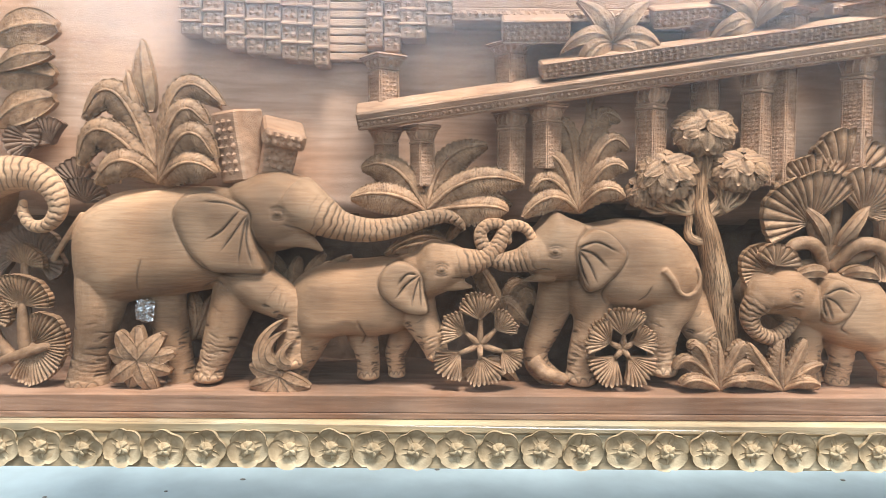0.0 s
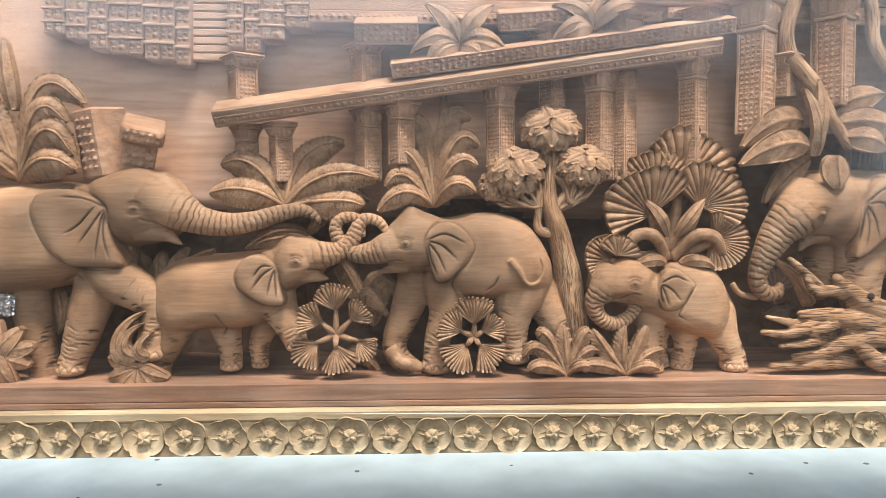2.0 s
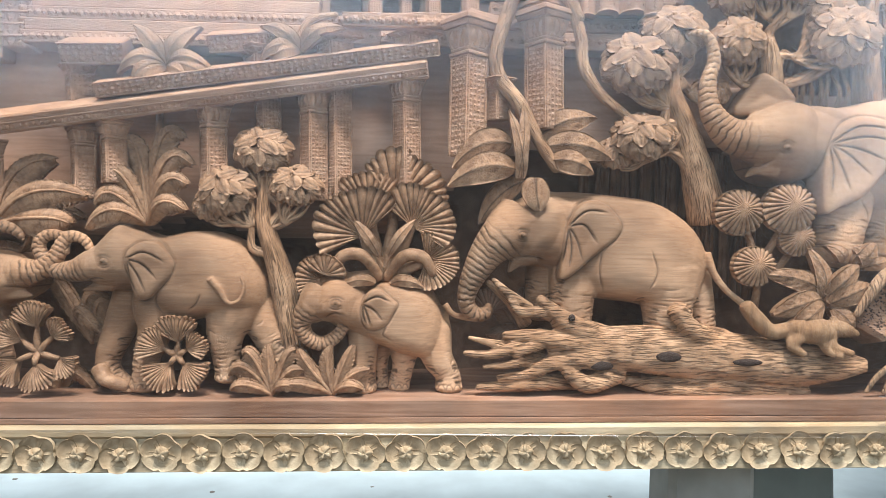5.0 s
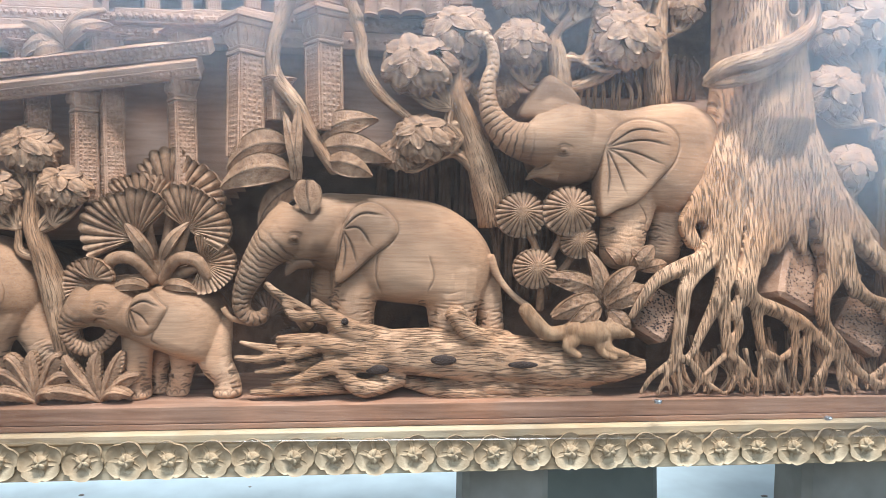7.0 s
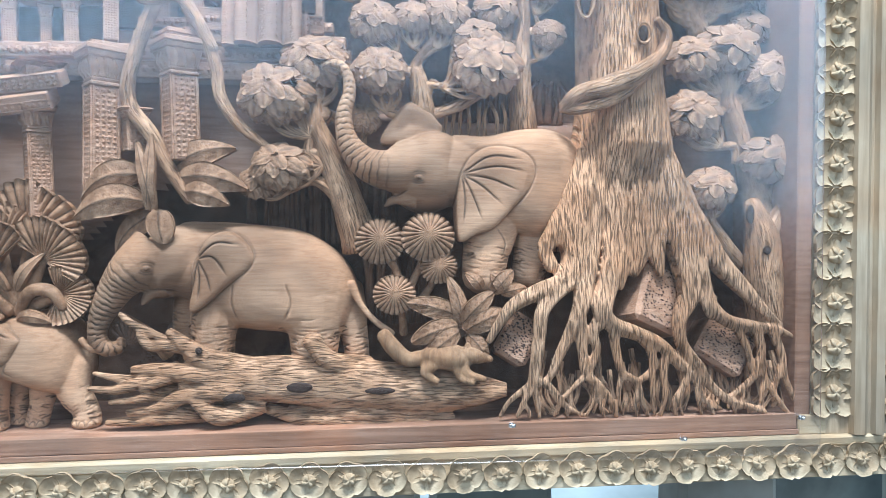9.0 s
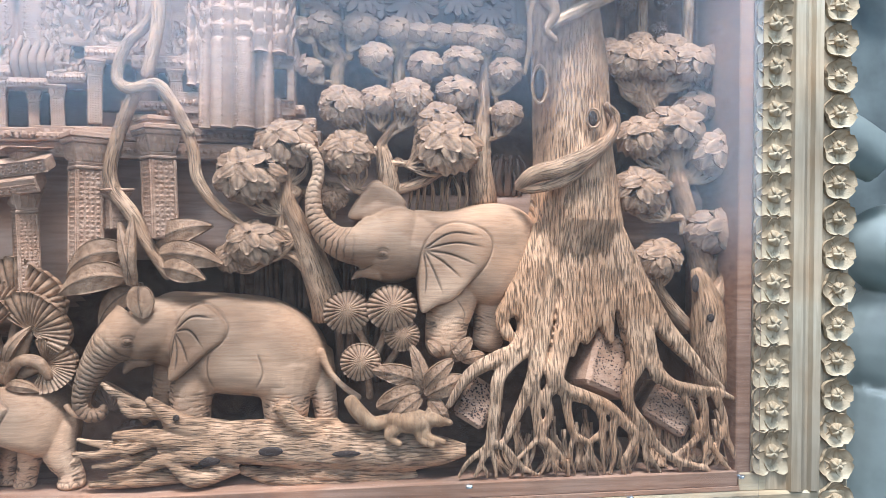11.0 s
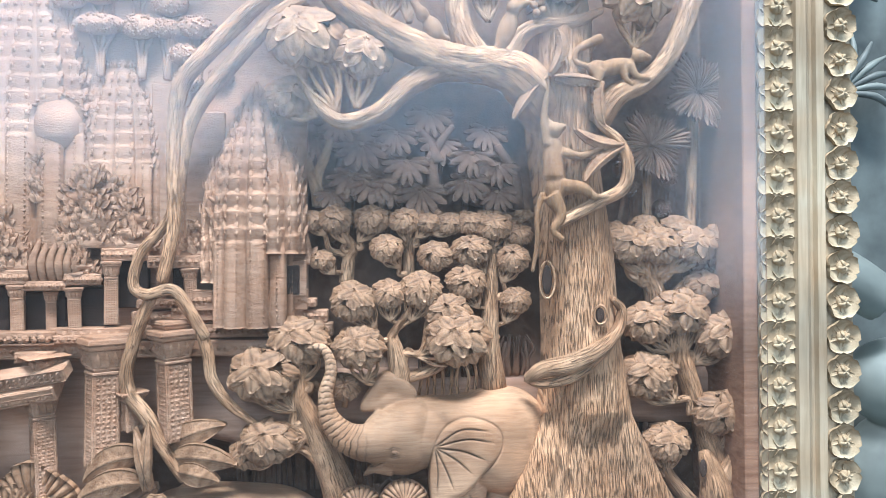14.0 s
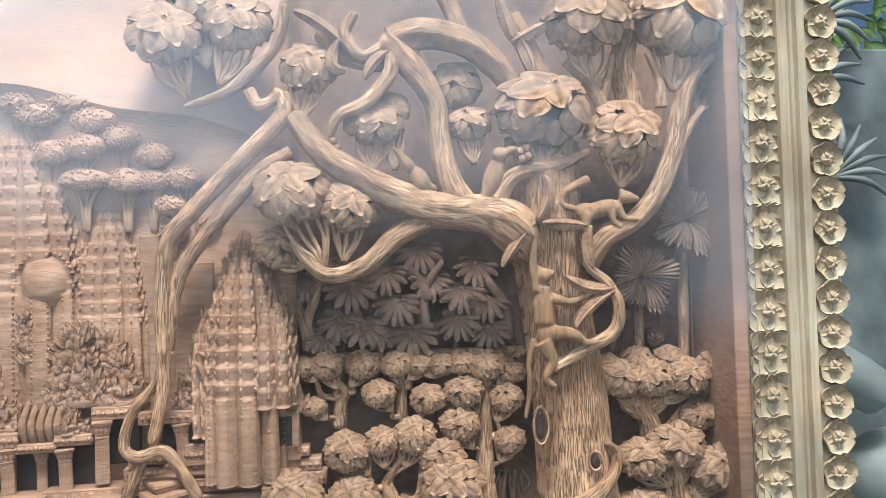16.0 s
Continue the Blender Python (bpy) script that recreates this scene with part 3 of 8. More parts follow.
def clump(t, c, r, seed=0, mat=LEAF, flat=0.62, rings=4, name="leaf_clump", count=11, size=0.64, tall=0.82):
    """A dome shingled with pointed, veined leaves that run from its upper front down to a ragged rim."""
    rnd = random.Random(seed * 7 + int(abs(c[0]) * 1000) + int(c[2] * 1000))
    g = Geo()
    c = Vector(c) + Vector((0, 0, 0.1 * r))
    wide, high = r * rnd.uniform(1.02, 1.14), r * 1.08 * tall * rnd.uniform(0.92, 1.06)
    top = Vector((rnd.uniform(-0.25, 0.25), -0.80, 0.50 + rnd.uniform(-0.1, 0.12))).normalized()
    e1 = top.cross(Vector((1, 0, 0.1))).normalized()
    e2 = top.cross(e1)
    g.ball(c + Vector((0, 0.1 * r, 0)), wide * 0.82, r * flat * 0.74, high * 0.80, 0, 12, 7)
    big = size / 0.55
    for start, n, lift in ((76, 15, 0.0), (60, 14, 0.07), (43, 11, 0.13), (24, 8, 0.18), (2, 5, 0.22)):
        n = max(4, int(n / big * (0.6 + 0.04 * count)))
        for j in range(n):
            f0 = 2 * math.pi * (j + rnd.uniform(-0.22, 0.22)) / n + start
            long, broad = radians(32) * big * rnd.uniform(0.85, 1.2), 0.265 * big * rnd.uniform(0.85, 1.15)
            t0, curl = radians(start + rnd.uniform(-6, 6)), rnd.uniform(0.05, 0.13)

            def at(u, v):
                th = t0 + long * u
                out = top * math.cos(th) + (e1 * math.cos(f0) + e2 * math.sin(f0)) * math.sin(th)
                across = e2 * math.cos(f0) - e1 * math.sin(f0)
                w = broad * max(0.05, math.sin(math.pi * min(1, 0.10 + 0.88 * u ** 0.8))) ** 0.6
                h = 1 + lift + curl * u * u - 0.16 * v * v * (1 - 0.4 * u) - 0.07 * max(0, 1 - 3 * abs(v)) + 0.05 * abs(math.sin(8 * u - 4 * abs(v)))
                q = (out + across * (v * w)) * h
                return c + Vector((q.x * wide, q.y * r * flat, q.z * high))
            g.sheet(at, 6, 6, 0.11 * r, cut=lambda u, v: 0.62 if v == 0 and 0.1 < u < 0.9 else 0.0)
    return part(name, g, mat, t)


def limb(t, pts, radii, name="branch", mat=BARK, n=10, per=5, deep=0.10, k=7, sy=1.0, label=""):
    g = Geo()
    k = min(k, n // 5)
    g.tube(pts, radii, n, per, sy, lambda d, a, c: grain(d, a, c, deep, k))
    return part(name, g, mat, t, label)


def twigs(t, root, c, r, seed=0, n=4, w=0.0035, mat=BARK):
    """Thin stalks that spread from a branch's end into the clump above it."""
    rnd = random.Random(seed + int(c[2] * 1000))
    g = Geo()
    a, b = Vector(root), Vector(c)
    side = (b - a).cross(Vector((0, 1, 0))).normalized()
    for j in range(n):
        e = b + side * (r * 0.85 * (2 * (j + 0.5) / n - 1)) + (a - b).normalized() * (r * 0.45) + Vector((0, -0.1 * r, 0))
        e.y += 0.15 * r
        m = a.lerp(e, 0.5) + side * (r * 0.25 * (2 * (j + 0.5) / n - 1)) + Vector((rnd.uniform(-.1, .1) * r, -0.002, 0))
        g.tube([a, m, e], [w * 1.5, w, w * 0.7], 6, 4)
    return part("twigs", g, mat, t)


def tree(label, trunk, radii, crowns, seed=1, mat=LEAF, bark=BARK, group="trees with leaf domes", count=10):
    """A small tree: trunk, and for each crown (fork point, middle, radius) a branch, stalks and a dome of leaves."""
    t = thing("carved_tree", trunk[0], label, "tree", group)
    trunk, radii = [Vector(p) for p in trunk], list(radii)
    far = max(crowns, key=lambda q: q[1][2])
    limb(t, [*trunk, trunk[-1].lerp(Vector(far[1]), 0.6)], [*radii, radii[-1] * 0.6], "trunk", bark, 15, 6, 0.12, 6)
    for k, (fork, c, r) in enumerate(crowns):
        f, q = Vector(fork), Vector(c)
        end = q + (f - q).normalized() * (r * 1.6) if (q - f).length > 1.9 * r else f.lerp(q, 0.2)
        w = radii[-1] * 0.7
        bow = (q - f).cross(Vector((0, 1, 0))) * (0.18 * (-1) ** k)
        limb(t, [f, f.lerp(end, 0.5) + bow, end], [w, w * 0.8, w * 0.6], "branch", bark, 8, 4, 0.1, 5)
        twigs(t, end, c, r, seed + k, 5, max(w * 0.46, 0.0026), bark)
        clump(t, c, r, seed + k, mat, count=count)
    return t


def rings(step, deep):
    """Wrinkles round a trunk."""
    return lambda d, a, c: 1 + deep * (abs(math.sin(math.pi * d / step)) ** 0.5 - 0.5) + 0.02 * math.sin(5 * a)


def ringed(pts, steps=6):
    """A closed smooth line through pts (x, z)."""
    p, n, line = [Vector((x, z)) for x, z in pts], len(pts), []
    for i in range(n):
        a, b, c, d = (p[(i + k) % n] for k in (-1, 0, 1, 2))
        for k in range(steps):
            t = k / steps
            line.append(a * (-0.5 * t + t * t - 0.5 * t ** 3) + b * (1 - 2.5 * t * t + 1.5 * t ** 3) + c * (0.5 * t + 2 * t * t - 1.5 * t ** 3) + d * (0.5 * t ** 3 - 0.5 * t * t))
    return line


def mass(g, pts, back, rim, depth, power=2.3, hollow=0.0):
    """A rounded relief mass: the outline pts, swelling from its rim towards the room."""
    line = ringed(pts)
    c = sum(line, Vector((0, 0))) / len(line)
    rows = [[Vector((p.x, back, p.y)) for p in line]]
    for u in (1.0, 0.985, 0.96, 0.92, 0.86, 0.78, 0.68, 0.56, 0.42, 0.28, 0.14, 0.03):
        y = rim - depth * (1 - u ** power) ** 0.5 + hollow * (1 - u) ** 1.5
        rows.append([Vector((c.x + (p.x - c.x) * u, y, c.y + (p.y - c.y) * u)) for p in line])
    area = sum(p.x * q.y - q.x * p.y for p, q in zip(line, line[1:] + line[:1]))
    if area < 0:
        rows = [r[::-1] for r in rows]
    g.rows(rows, wrap=True, cap=True)


def spine(pts, radii, per=30):
    """Points, radii and run of a smooth line through pts."""
    p = [Vector(q) for q in pts]
    e, rr = [p[0] * 2 - p[1], *p, p[-1] * 2 - p[-2]], [radii[0], *radii, radii[-1]]
    at, ra = [], []
    for i in range(1, len(p)):
        for k in range(per):
            t = k / per
            w = (-0.5 * t + t * t - 0.5 * t ** 3, 1 - 2.5 * t * t + 1.5 * t ** 3, 0.5 * t + 2 * t * t - 1.5 * t ** 3, 0.5 * t ** 3 - 0.5 * t * t)
            at.append(sum((e[i - 1 + a] * w[a] for a in range(4)), Vector()))
            ra.append(rr[i] + (rr[i + 1] - rr[i]) * t)
    a = np.array(at)
    run = np.concatenate(([0], np.cumsum(np.linalg.norm(a[1:] - a[:-1], axis=1))))
    return a, np.array(ra), run


def ripple(x, seed):
    """Cheap smooth noise, -1 to 1, for arrays."""
    return (np.sin(x * 1.0 + seed) + np.sin(x * 2.3 + seed * 1.7 + 1.1) + np.sin(x * 4.1 + seed * 0.6 + 2.3)) / 3


class Chisel:
    """Cuts lines and wrinkles into a skin of many vertices."""

    def __init__(self, g):
        self.v = np.array(g.v)
        f = np.array(g.f)
        q = self.v[f]
        fn = np.cross(q[:, 2] - q[:, 0], q[:, 3] - q[:, 1])
        self.n = np.zeros_like(self.v)
        for k in range(4):
            np.add.at(self.n, f[:, k], fn)
        self.n /= np.linalg.norm(self.n, axis=1)[:, None] + 1e-12
        self.deep = np.zeros(len(self.v))
        self.dark = np.zeros(len(self.v))
        self.front = self.n[:, 1] < 0.1

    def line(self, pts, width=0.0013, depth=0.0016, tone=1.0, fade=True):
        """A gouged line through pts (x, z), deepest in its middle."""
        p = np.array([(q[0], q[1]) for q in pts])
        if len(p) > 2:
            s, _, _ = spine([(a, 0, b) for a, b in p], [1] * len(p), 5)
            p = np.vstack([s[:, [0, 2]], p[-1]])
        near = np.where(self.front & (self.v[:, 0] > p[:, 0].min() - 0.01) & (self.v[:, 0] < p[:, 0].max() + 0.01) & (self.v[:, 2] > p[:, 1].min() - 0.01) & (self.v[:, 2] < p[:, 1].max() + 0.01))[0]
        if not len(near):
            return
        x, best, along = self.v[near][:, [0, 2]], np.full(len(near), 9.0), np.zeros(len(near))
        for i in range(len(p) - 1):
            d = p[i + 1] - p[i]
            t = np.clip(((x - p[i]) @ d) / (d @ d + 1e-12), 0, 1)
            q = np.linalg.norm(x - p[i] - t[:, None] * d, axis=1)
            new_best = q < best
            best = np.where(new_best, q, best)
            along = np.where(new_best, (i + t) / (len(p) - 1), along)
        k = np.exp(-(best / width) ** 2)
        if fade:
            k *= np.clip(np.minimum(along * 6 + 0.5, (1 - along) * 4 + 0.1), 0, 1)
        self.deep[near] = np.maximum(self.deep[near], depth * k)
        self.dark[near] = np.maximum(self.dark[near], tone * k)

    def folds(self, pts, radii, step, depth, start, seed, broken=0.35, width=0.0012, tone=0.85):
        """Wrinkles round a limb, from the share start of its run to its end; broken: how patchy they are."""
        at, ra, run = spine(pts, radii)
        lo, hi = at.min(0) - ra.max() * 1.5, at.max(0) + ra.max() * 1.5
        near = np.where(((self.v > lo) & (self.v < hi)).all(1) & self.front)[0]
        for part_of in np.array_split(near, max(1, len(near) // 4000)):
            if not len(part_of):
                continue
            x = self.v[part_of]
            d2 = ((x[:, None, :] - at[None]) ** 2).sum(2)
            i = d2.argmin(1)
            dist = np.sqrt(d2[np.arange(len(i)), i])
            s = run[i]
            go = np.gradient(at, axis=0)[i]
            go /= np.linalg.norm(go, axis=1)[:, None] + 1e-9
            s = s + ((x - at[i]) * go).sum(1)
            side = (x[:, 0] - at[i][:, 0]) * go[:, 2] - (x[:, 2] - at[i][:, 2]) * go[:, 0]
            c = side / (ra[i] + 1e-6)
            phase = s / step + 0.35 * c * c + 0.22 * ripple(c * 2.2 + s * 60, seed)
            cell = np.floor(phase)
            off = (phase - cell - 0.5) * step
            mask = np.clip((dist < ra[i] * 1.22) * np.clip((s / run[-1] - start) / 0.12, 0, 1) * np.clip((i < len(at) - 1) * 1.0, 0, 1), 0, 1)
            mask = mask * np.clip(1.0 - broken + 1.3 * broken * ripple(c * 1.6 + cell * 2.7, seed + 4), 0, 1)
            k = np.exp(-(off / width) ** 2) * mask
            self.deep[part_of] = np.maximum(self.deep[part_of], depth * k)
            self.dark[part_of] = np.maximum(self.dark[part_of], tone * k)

    def done(self, g):
        g.v = [tuple(p) for p in (self.v - self.n * self.deep[:, None]).tolist()]
        return self.dark.tolist()


def elephant(label, torso, head, legs, trunk, lip, ears, eye, tail, cuts=(), far_ear=(), ring=0.0085):
    """One carved animal: relief masses and limbs melted into one skin, then gouged with folds, veins and wrinkles."""
    rnd = random.Random(len(label))
    g = Geo()
    mass(g, torso, 0.0, -0.033, 0.060, 3.4)
    if head:
        # neck, from the shoulders into the skull
        a, b = (sum((Vector((x, 0, z)) for x, z in q), Vector()) / len(q) for q in (torso, head))
        tall = max(z for _, z in head) - min(z for _, z in head)
        a, b = a.lerp(b, 0.35) + Vector((0, -0.045, 0)), b + Vector((0, -0.05, -0.04 * tall))
        g.tube([a, a.lerp(b, 0.5), b], [0.44 * tall, 0.43 * tall, 0.38 * tall], 22, 6, 0.047 / (0.43 * tall))
    if head:
        mass(g, head, -0.005, -0.046, 0.052, 2.6)
    if far_ear:
        mass(g, far_ear, -0.02, -0.046, 0.010, 4, 0.006)
    for pts, radii in legs:
        # the thigh sinks into the flank
        top = Vector(pts[0])
        g.tube([top + Vector((0, 0.030, 1.1 * radii[0])), top + Vector((0, 0.008, 0)), *pts[1:]], [radii[0] * 0.8, *radii], 18, 6, 0.95)
        if pts[-1][2] < 0.16:
            g.ball(Vector(pts[-1]) + Vector((0, -0.002, -0.004)), radii[-1] * 1.06, radii[-1] * 1.05, radii[-1] * 0.5, 0, 16, 8)
    g.tube(*trunk, 20, 10)
    if lip:
        g.tube(*lip, 14, 6, 0.9)
    for rim, _ in ears:
        mass(g, rim, -0.05, -0.0895, 0.0090, 4, 0.003)
    if tail:
        g.tube(*tail, 10, 6)
    g = fused(g, 0.00145, 12)
    # the flat back against the board is left open
    v, f = np.array(g.v), np.array(g.f)
    q = v[f]
    n = np.cross(q[:, 2] - q[:, 0], q[:, 3] - q[:, 1])
    f = f[n[:, 1] < 0.75 * np.linalg.norm(n, axis=1)]
    used, f = np.unique(f, return_inverse=True)
    g.v, g.f = [tuple(p) for p in v[used].tolist()], [tuple(q) for q in f.reshape(-1, 4).tolist()]
    g.s = [True] * len(g.f)
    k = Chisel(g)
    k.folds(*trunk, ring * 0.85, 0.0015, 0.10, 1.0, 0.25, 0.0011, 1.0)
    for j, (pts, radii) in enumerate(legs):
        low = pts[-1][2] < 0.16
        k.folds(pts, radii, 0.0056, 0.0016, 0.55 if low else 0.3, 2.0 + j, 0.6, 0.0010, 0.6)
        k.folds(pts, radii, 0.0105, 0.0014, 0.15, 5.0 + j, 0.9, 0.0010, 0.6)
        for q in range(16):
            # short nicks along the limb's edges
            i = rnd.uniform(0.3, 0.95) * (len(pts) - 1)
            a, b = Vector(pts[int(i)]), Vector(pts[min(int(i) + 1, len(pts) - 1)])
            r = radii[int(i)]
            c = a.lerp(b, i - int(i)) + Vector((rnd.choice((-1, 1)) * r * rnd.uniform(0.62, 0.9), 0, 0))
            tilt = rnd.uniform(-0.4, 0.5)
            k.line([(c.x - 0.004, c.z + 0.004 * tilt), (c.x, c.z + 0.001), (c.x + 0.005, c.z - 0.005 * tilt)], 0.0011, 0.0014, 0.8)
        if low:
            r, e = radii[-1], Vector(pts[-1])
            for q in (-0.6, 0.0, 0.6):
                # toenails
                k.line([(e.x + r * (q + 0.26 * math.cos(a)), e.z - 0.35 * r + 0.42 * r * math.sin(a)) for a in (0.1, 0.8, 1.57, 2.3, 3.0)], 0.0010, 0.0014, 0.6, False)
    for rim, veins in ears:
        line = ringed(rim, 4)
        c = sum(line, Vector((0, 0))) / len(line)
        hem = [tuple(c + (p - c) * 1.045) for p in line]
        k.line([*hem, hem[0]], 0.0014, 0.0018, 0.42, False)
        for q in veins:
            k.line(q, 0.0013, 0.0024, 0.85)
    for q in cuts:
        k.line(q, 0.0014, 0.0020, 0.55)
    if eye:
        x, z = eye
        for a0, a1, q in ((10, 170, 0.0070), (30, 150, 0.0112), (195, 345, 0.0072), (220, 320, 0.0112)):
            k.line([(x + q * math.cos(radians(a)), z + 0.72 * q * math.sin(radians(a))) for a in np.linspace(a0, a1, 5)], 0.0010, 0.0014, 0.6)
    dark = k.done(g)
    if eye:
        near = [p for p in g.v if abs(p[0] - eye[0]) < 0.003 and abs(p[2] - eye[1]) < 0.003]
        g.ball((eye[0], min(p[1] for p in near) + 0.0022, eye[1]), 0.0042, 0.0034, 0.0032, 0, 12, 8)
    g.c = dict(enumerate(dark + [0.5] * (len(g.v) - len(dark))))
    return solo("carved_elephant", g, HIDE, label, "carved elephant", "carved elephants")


def beast(name, label, masses, limbs, mat=HIDE, voxel=0.002, category="carved animal"):
    """A small carved animal, one plain shape."""
    g = Geo()
    for c, rx, ry, rz, rot in masses:
        g.ball(c, rx, ry, rz, rot, 16, 10)
    for pts, radii in limbs:
        g.tube(pts, radii, 10, 5)
    return solo(name, fused(g, voxel, 4), mat, label, category)


def pillar(top, foot, w, label, turn=38, cap=True, group="temple pillars", deep=None):
    """A square carved pillar set cornerwise, with a flared capital."""
    a, b = Vector(top), Vector(foot)
    t = thing("temple_pillar", b, label, "pillar", group)
    h = (a - b).length
    lean = math.degrees(math.atan2(a.x - b.x, a.z - b.z))
    base = Matrix.Translation(b) @ pose(0, 0, 0, 0, lean, turn)
    ch = min(w * 1.5, h * 0.3) if cap else 0
    g = Geo()
    g.block(base @ pose(0, 0, (h - ch) / 2), w, w, h - ch, w * 0.05)
    part("shaft", g, STONE, t)
    g = Geo()
    n = max(4, int((h - ch) / (w * 0.20)))
    for rz in (0, 90, -90):
        m = base @ pose(0, 0, (h - ch) / 2, 0, 0, rz) @ pose(0, -w / 2, 0)
        g.studs(m, w * 0.84, (h - ch) * 0.96, 4, n, w * 0.115, w * 0.045)
        for s in (-1, 1):
            g.block(m @ pose(s * w * 0.45, -w * 0.02, 0), w * 0.09, w * 0.08, (h - ch) * 0.98, 0.0004)
    part("shaft_carving", g, STONE, t)
    if cap:
        g = Geo()
        z = h - ch
        for k, (ww, hh, tp) in enumerate(((1.14, 0.10, 1.0), (1.02, 0.10, 1.06), (1.08, 0.50, 1.30), (1.52, 0.14, 1.04), (1.66, 0.16, 0.97))):
            g.block(base @ pose(0, 0, z + hh * ch / 2), w * ww, w * ww, hh * ch, w * 0.04, tp)
            if k == 2:
                for rz in (0, 90, -90):
                    for q in (-0.34, 0, 0.34):
                        g.leaf((base @ pose(0, 0, 0, 0, 0, rz)) @ Vector((q * w, -w * 0.52, z)), 90, hh * ch, w * 0.34, 0.0, w * 0.12, 4, 4, 0.002, -w * 0.16)
            z += hh * ch
        part("capital", g, STONE, t)
    return t


def beam(p0, p1, h, depth, label, tilt=28, beads=True, studs=True):
    """A fallen stone beam, its top turned a little towards the room, with a row of beads or buds."""
    a, b = Vector(p0), Vector(p1)
    t = thing("stone_beam", a.lerp(b, 0.5), label, "beam", "stone beams")
    d = (b - a)
    L = d.length
    x = d.normalized()
    z0 = Vector((0, 0, 1)) - x * x.z
    z0.normalize()
    y0 = z0.cross(x)
    m = Matrix((x, y0, z0)).transposed().to_4x4()
    m.translation = a.lerp(b, 0.5)
    m = m @ pose(0, 0, 0, tilt)
    g = Geo()
    g.block(m, L, depth, h, 0.0022)
    part("beam_body", g, STONE, t)
    g = Geo()
    if beads:
        n = int(L / 0.0085)
        for k in range(n):
            g.ball(m @ Vector(((k + 0.5) / n * L - L / 2, -depth / 2, -h * 0.12)), 0.0028, 0.0028, 0.0028, 0, 6, 4)
        for q in (-0.32, 0.1):
            g.block(m @ pose(0, -depth / 2, q * h), L * 0.995, 0.003, h * 0.07, 0.0006)
    if studs:
        g.studs(m @ pose(0, -depth / 2, h * (0.0 if not beads else 0.30)), L * 0.98, h * (0.72 if not beads else 0.3), int(L / 0.0082), 3 if not beads else 1, 0.004, 0.004)
        for q in (-0.44, 0.44):
            g.block(m @ pose(0, -depth / 2, q * h), L * 0.995, 0.004, h * 0.08, 0.0006)
    part("beam_carving", g, STONE, t)
    return t


def redent(t, p0, p1, steps, depth, name="stepped_wall", mat=STONE, rows=6):
    """A stretch of temple wall from p0 (upper left) to p1 (lower right), cut into upright stepped bays with carved tiers."""
    x0, z1, x1, z0 = p0[0], p0[2], p1[0], p1[2]
    w = (x1 - x0) / steps
    for k in range(steps):
        g = Geo()
        dd = depth * (0.55 + 0.45 * math.sin(math.pi * (k + 0.5) / steps))
        x = x0 + w * (k + 0.5)
        zb = z0 + (0.0 if k % 2 else 0.006)
        g.block(pose(x, -dd / 2, (zb + z1) / 2), w * 0.92, dd, z1 - zb, 0.002)
        for r in range(rows):
            z = zb + (z1 - zb) * (r + 0.5) / rows
            g.block(pose(x, -dd - 0.001, z + (z1 - zb) / rows * 0.42), w * 0.99, 0.008, (z1 - zb) / rows * 0.16, 0.001)
            g.studs(pose(x, -dd - 0.0005, z), w * 0.8, (z1 - zb) / rows * 0.6, 2, 2, min(w * 0.2, 0.007), 0.004)
        part(name, g, mat, t)


def tower(t, foot, top_z, w, depth, ribs=9, tiers=8, name="tower", mat=STONE, bulge=0.5, smooth_to=0.0):
    """A corn-cob temple tower: ribbed, tiered, rounded to its point."""
    f = Vector(foot)
    h = top_z - f.z
    g = Geo()

    def at(u, v):
        a = v * math.pi / 2
        r = w / 2 * (1 - 0.04 * u - 0.88 * max(0, (u - 0.4) / 0.6) ** 2.2)
        st = (u * tiers) % 1
        r *= 1 + 0.065 * (st - 0.5) * (u > smooth_to)
        k = abs(math.sin(ribs * (a + math.pi / 2) / 2))
        r *= 0.82 + 0.22 * k ** 0.5
        return f + Vector((r * math.sin(a), -depth * (r / (w / 2)) * max(0, math.cos(a)) ** bulge - (0.006 + 0.006 * (st if u > smooth_to else 0.8)) * k ** 0.6 * (1 - 0.7 * u), h * u))
    g.sheet(at, tiers * 8, ribs * 7, 0.02)
    for k in range(1, tiers):
        for j in range(ribs):
            v = (2 * j + 1) / ribs - 1
            if k / tiers < smooth_to:
                for q in (0.0, 0.33, 0.66):
                    g.ball(Vector(at((k - q) / tiers, v)), w / ribs * 0.11, 0.0025, h / tiers * 0.09, 0, 5, 4)
                continue
            p = Vector(at(k / tiers - 0.01, v))
            g.leaf(p + Vector((0, 0.004, -0.002)), 90 - 14 * v, h / tiers * 0.62, w / ribs * 0.55, 0.001, 0.003, 4, 4, 0.006, 0.004)
            g.ball(Vector(at((k - 0.45) / tiers, v)) + Vector((0, 0.001, 0)), w / ribs * 0.2, 0.004, h / tiers * 0.2, 0, 6, 4)
    return part(name, g, mat, t)


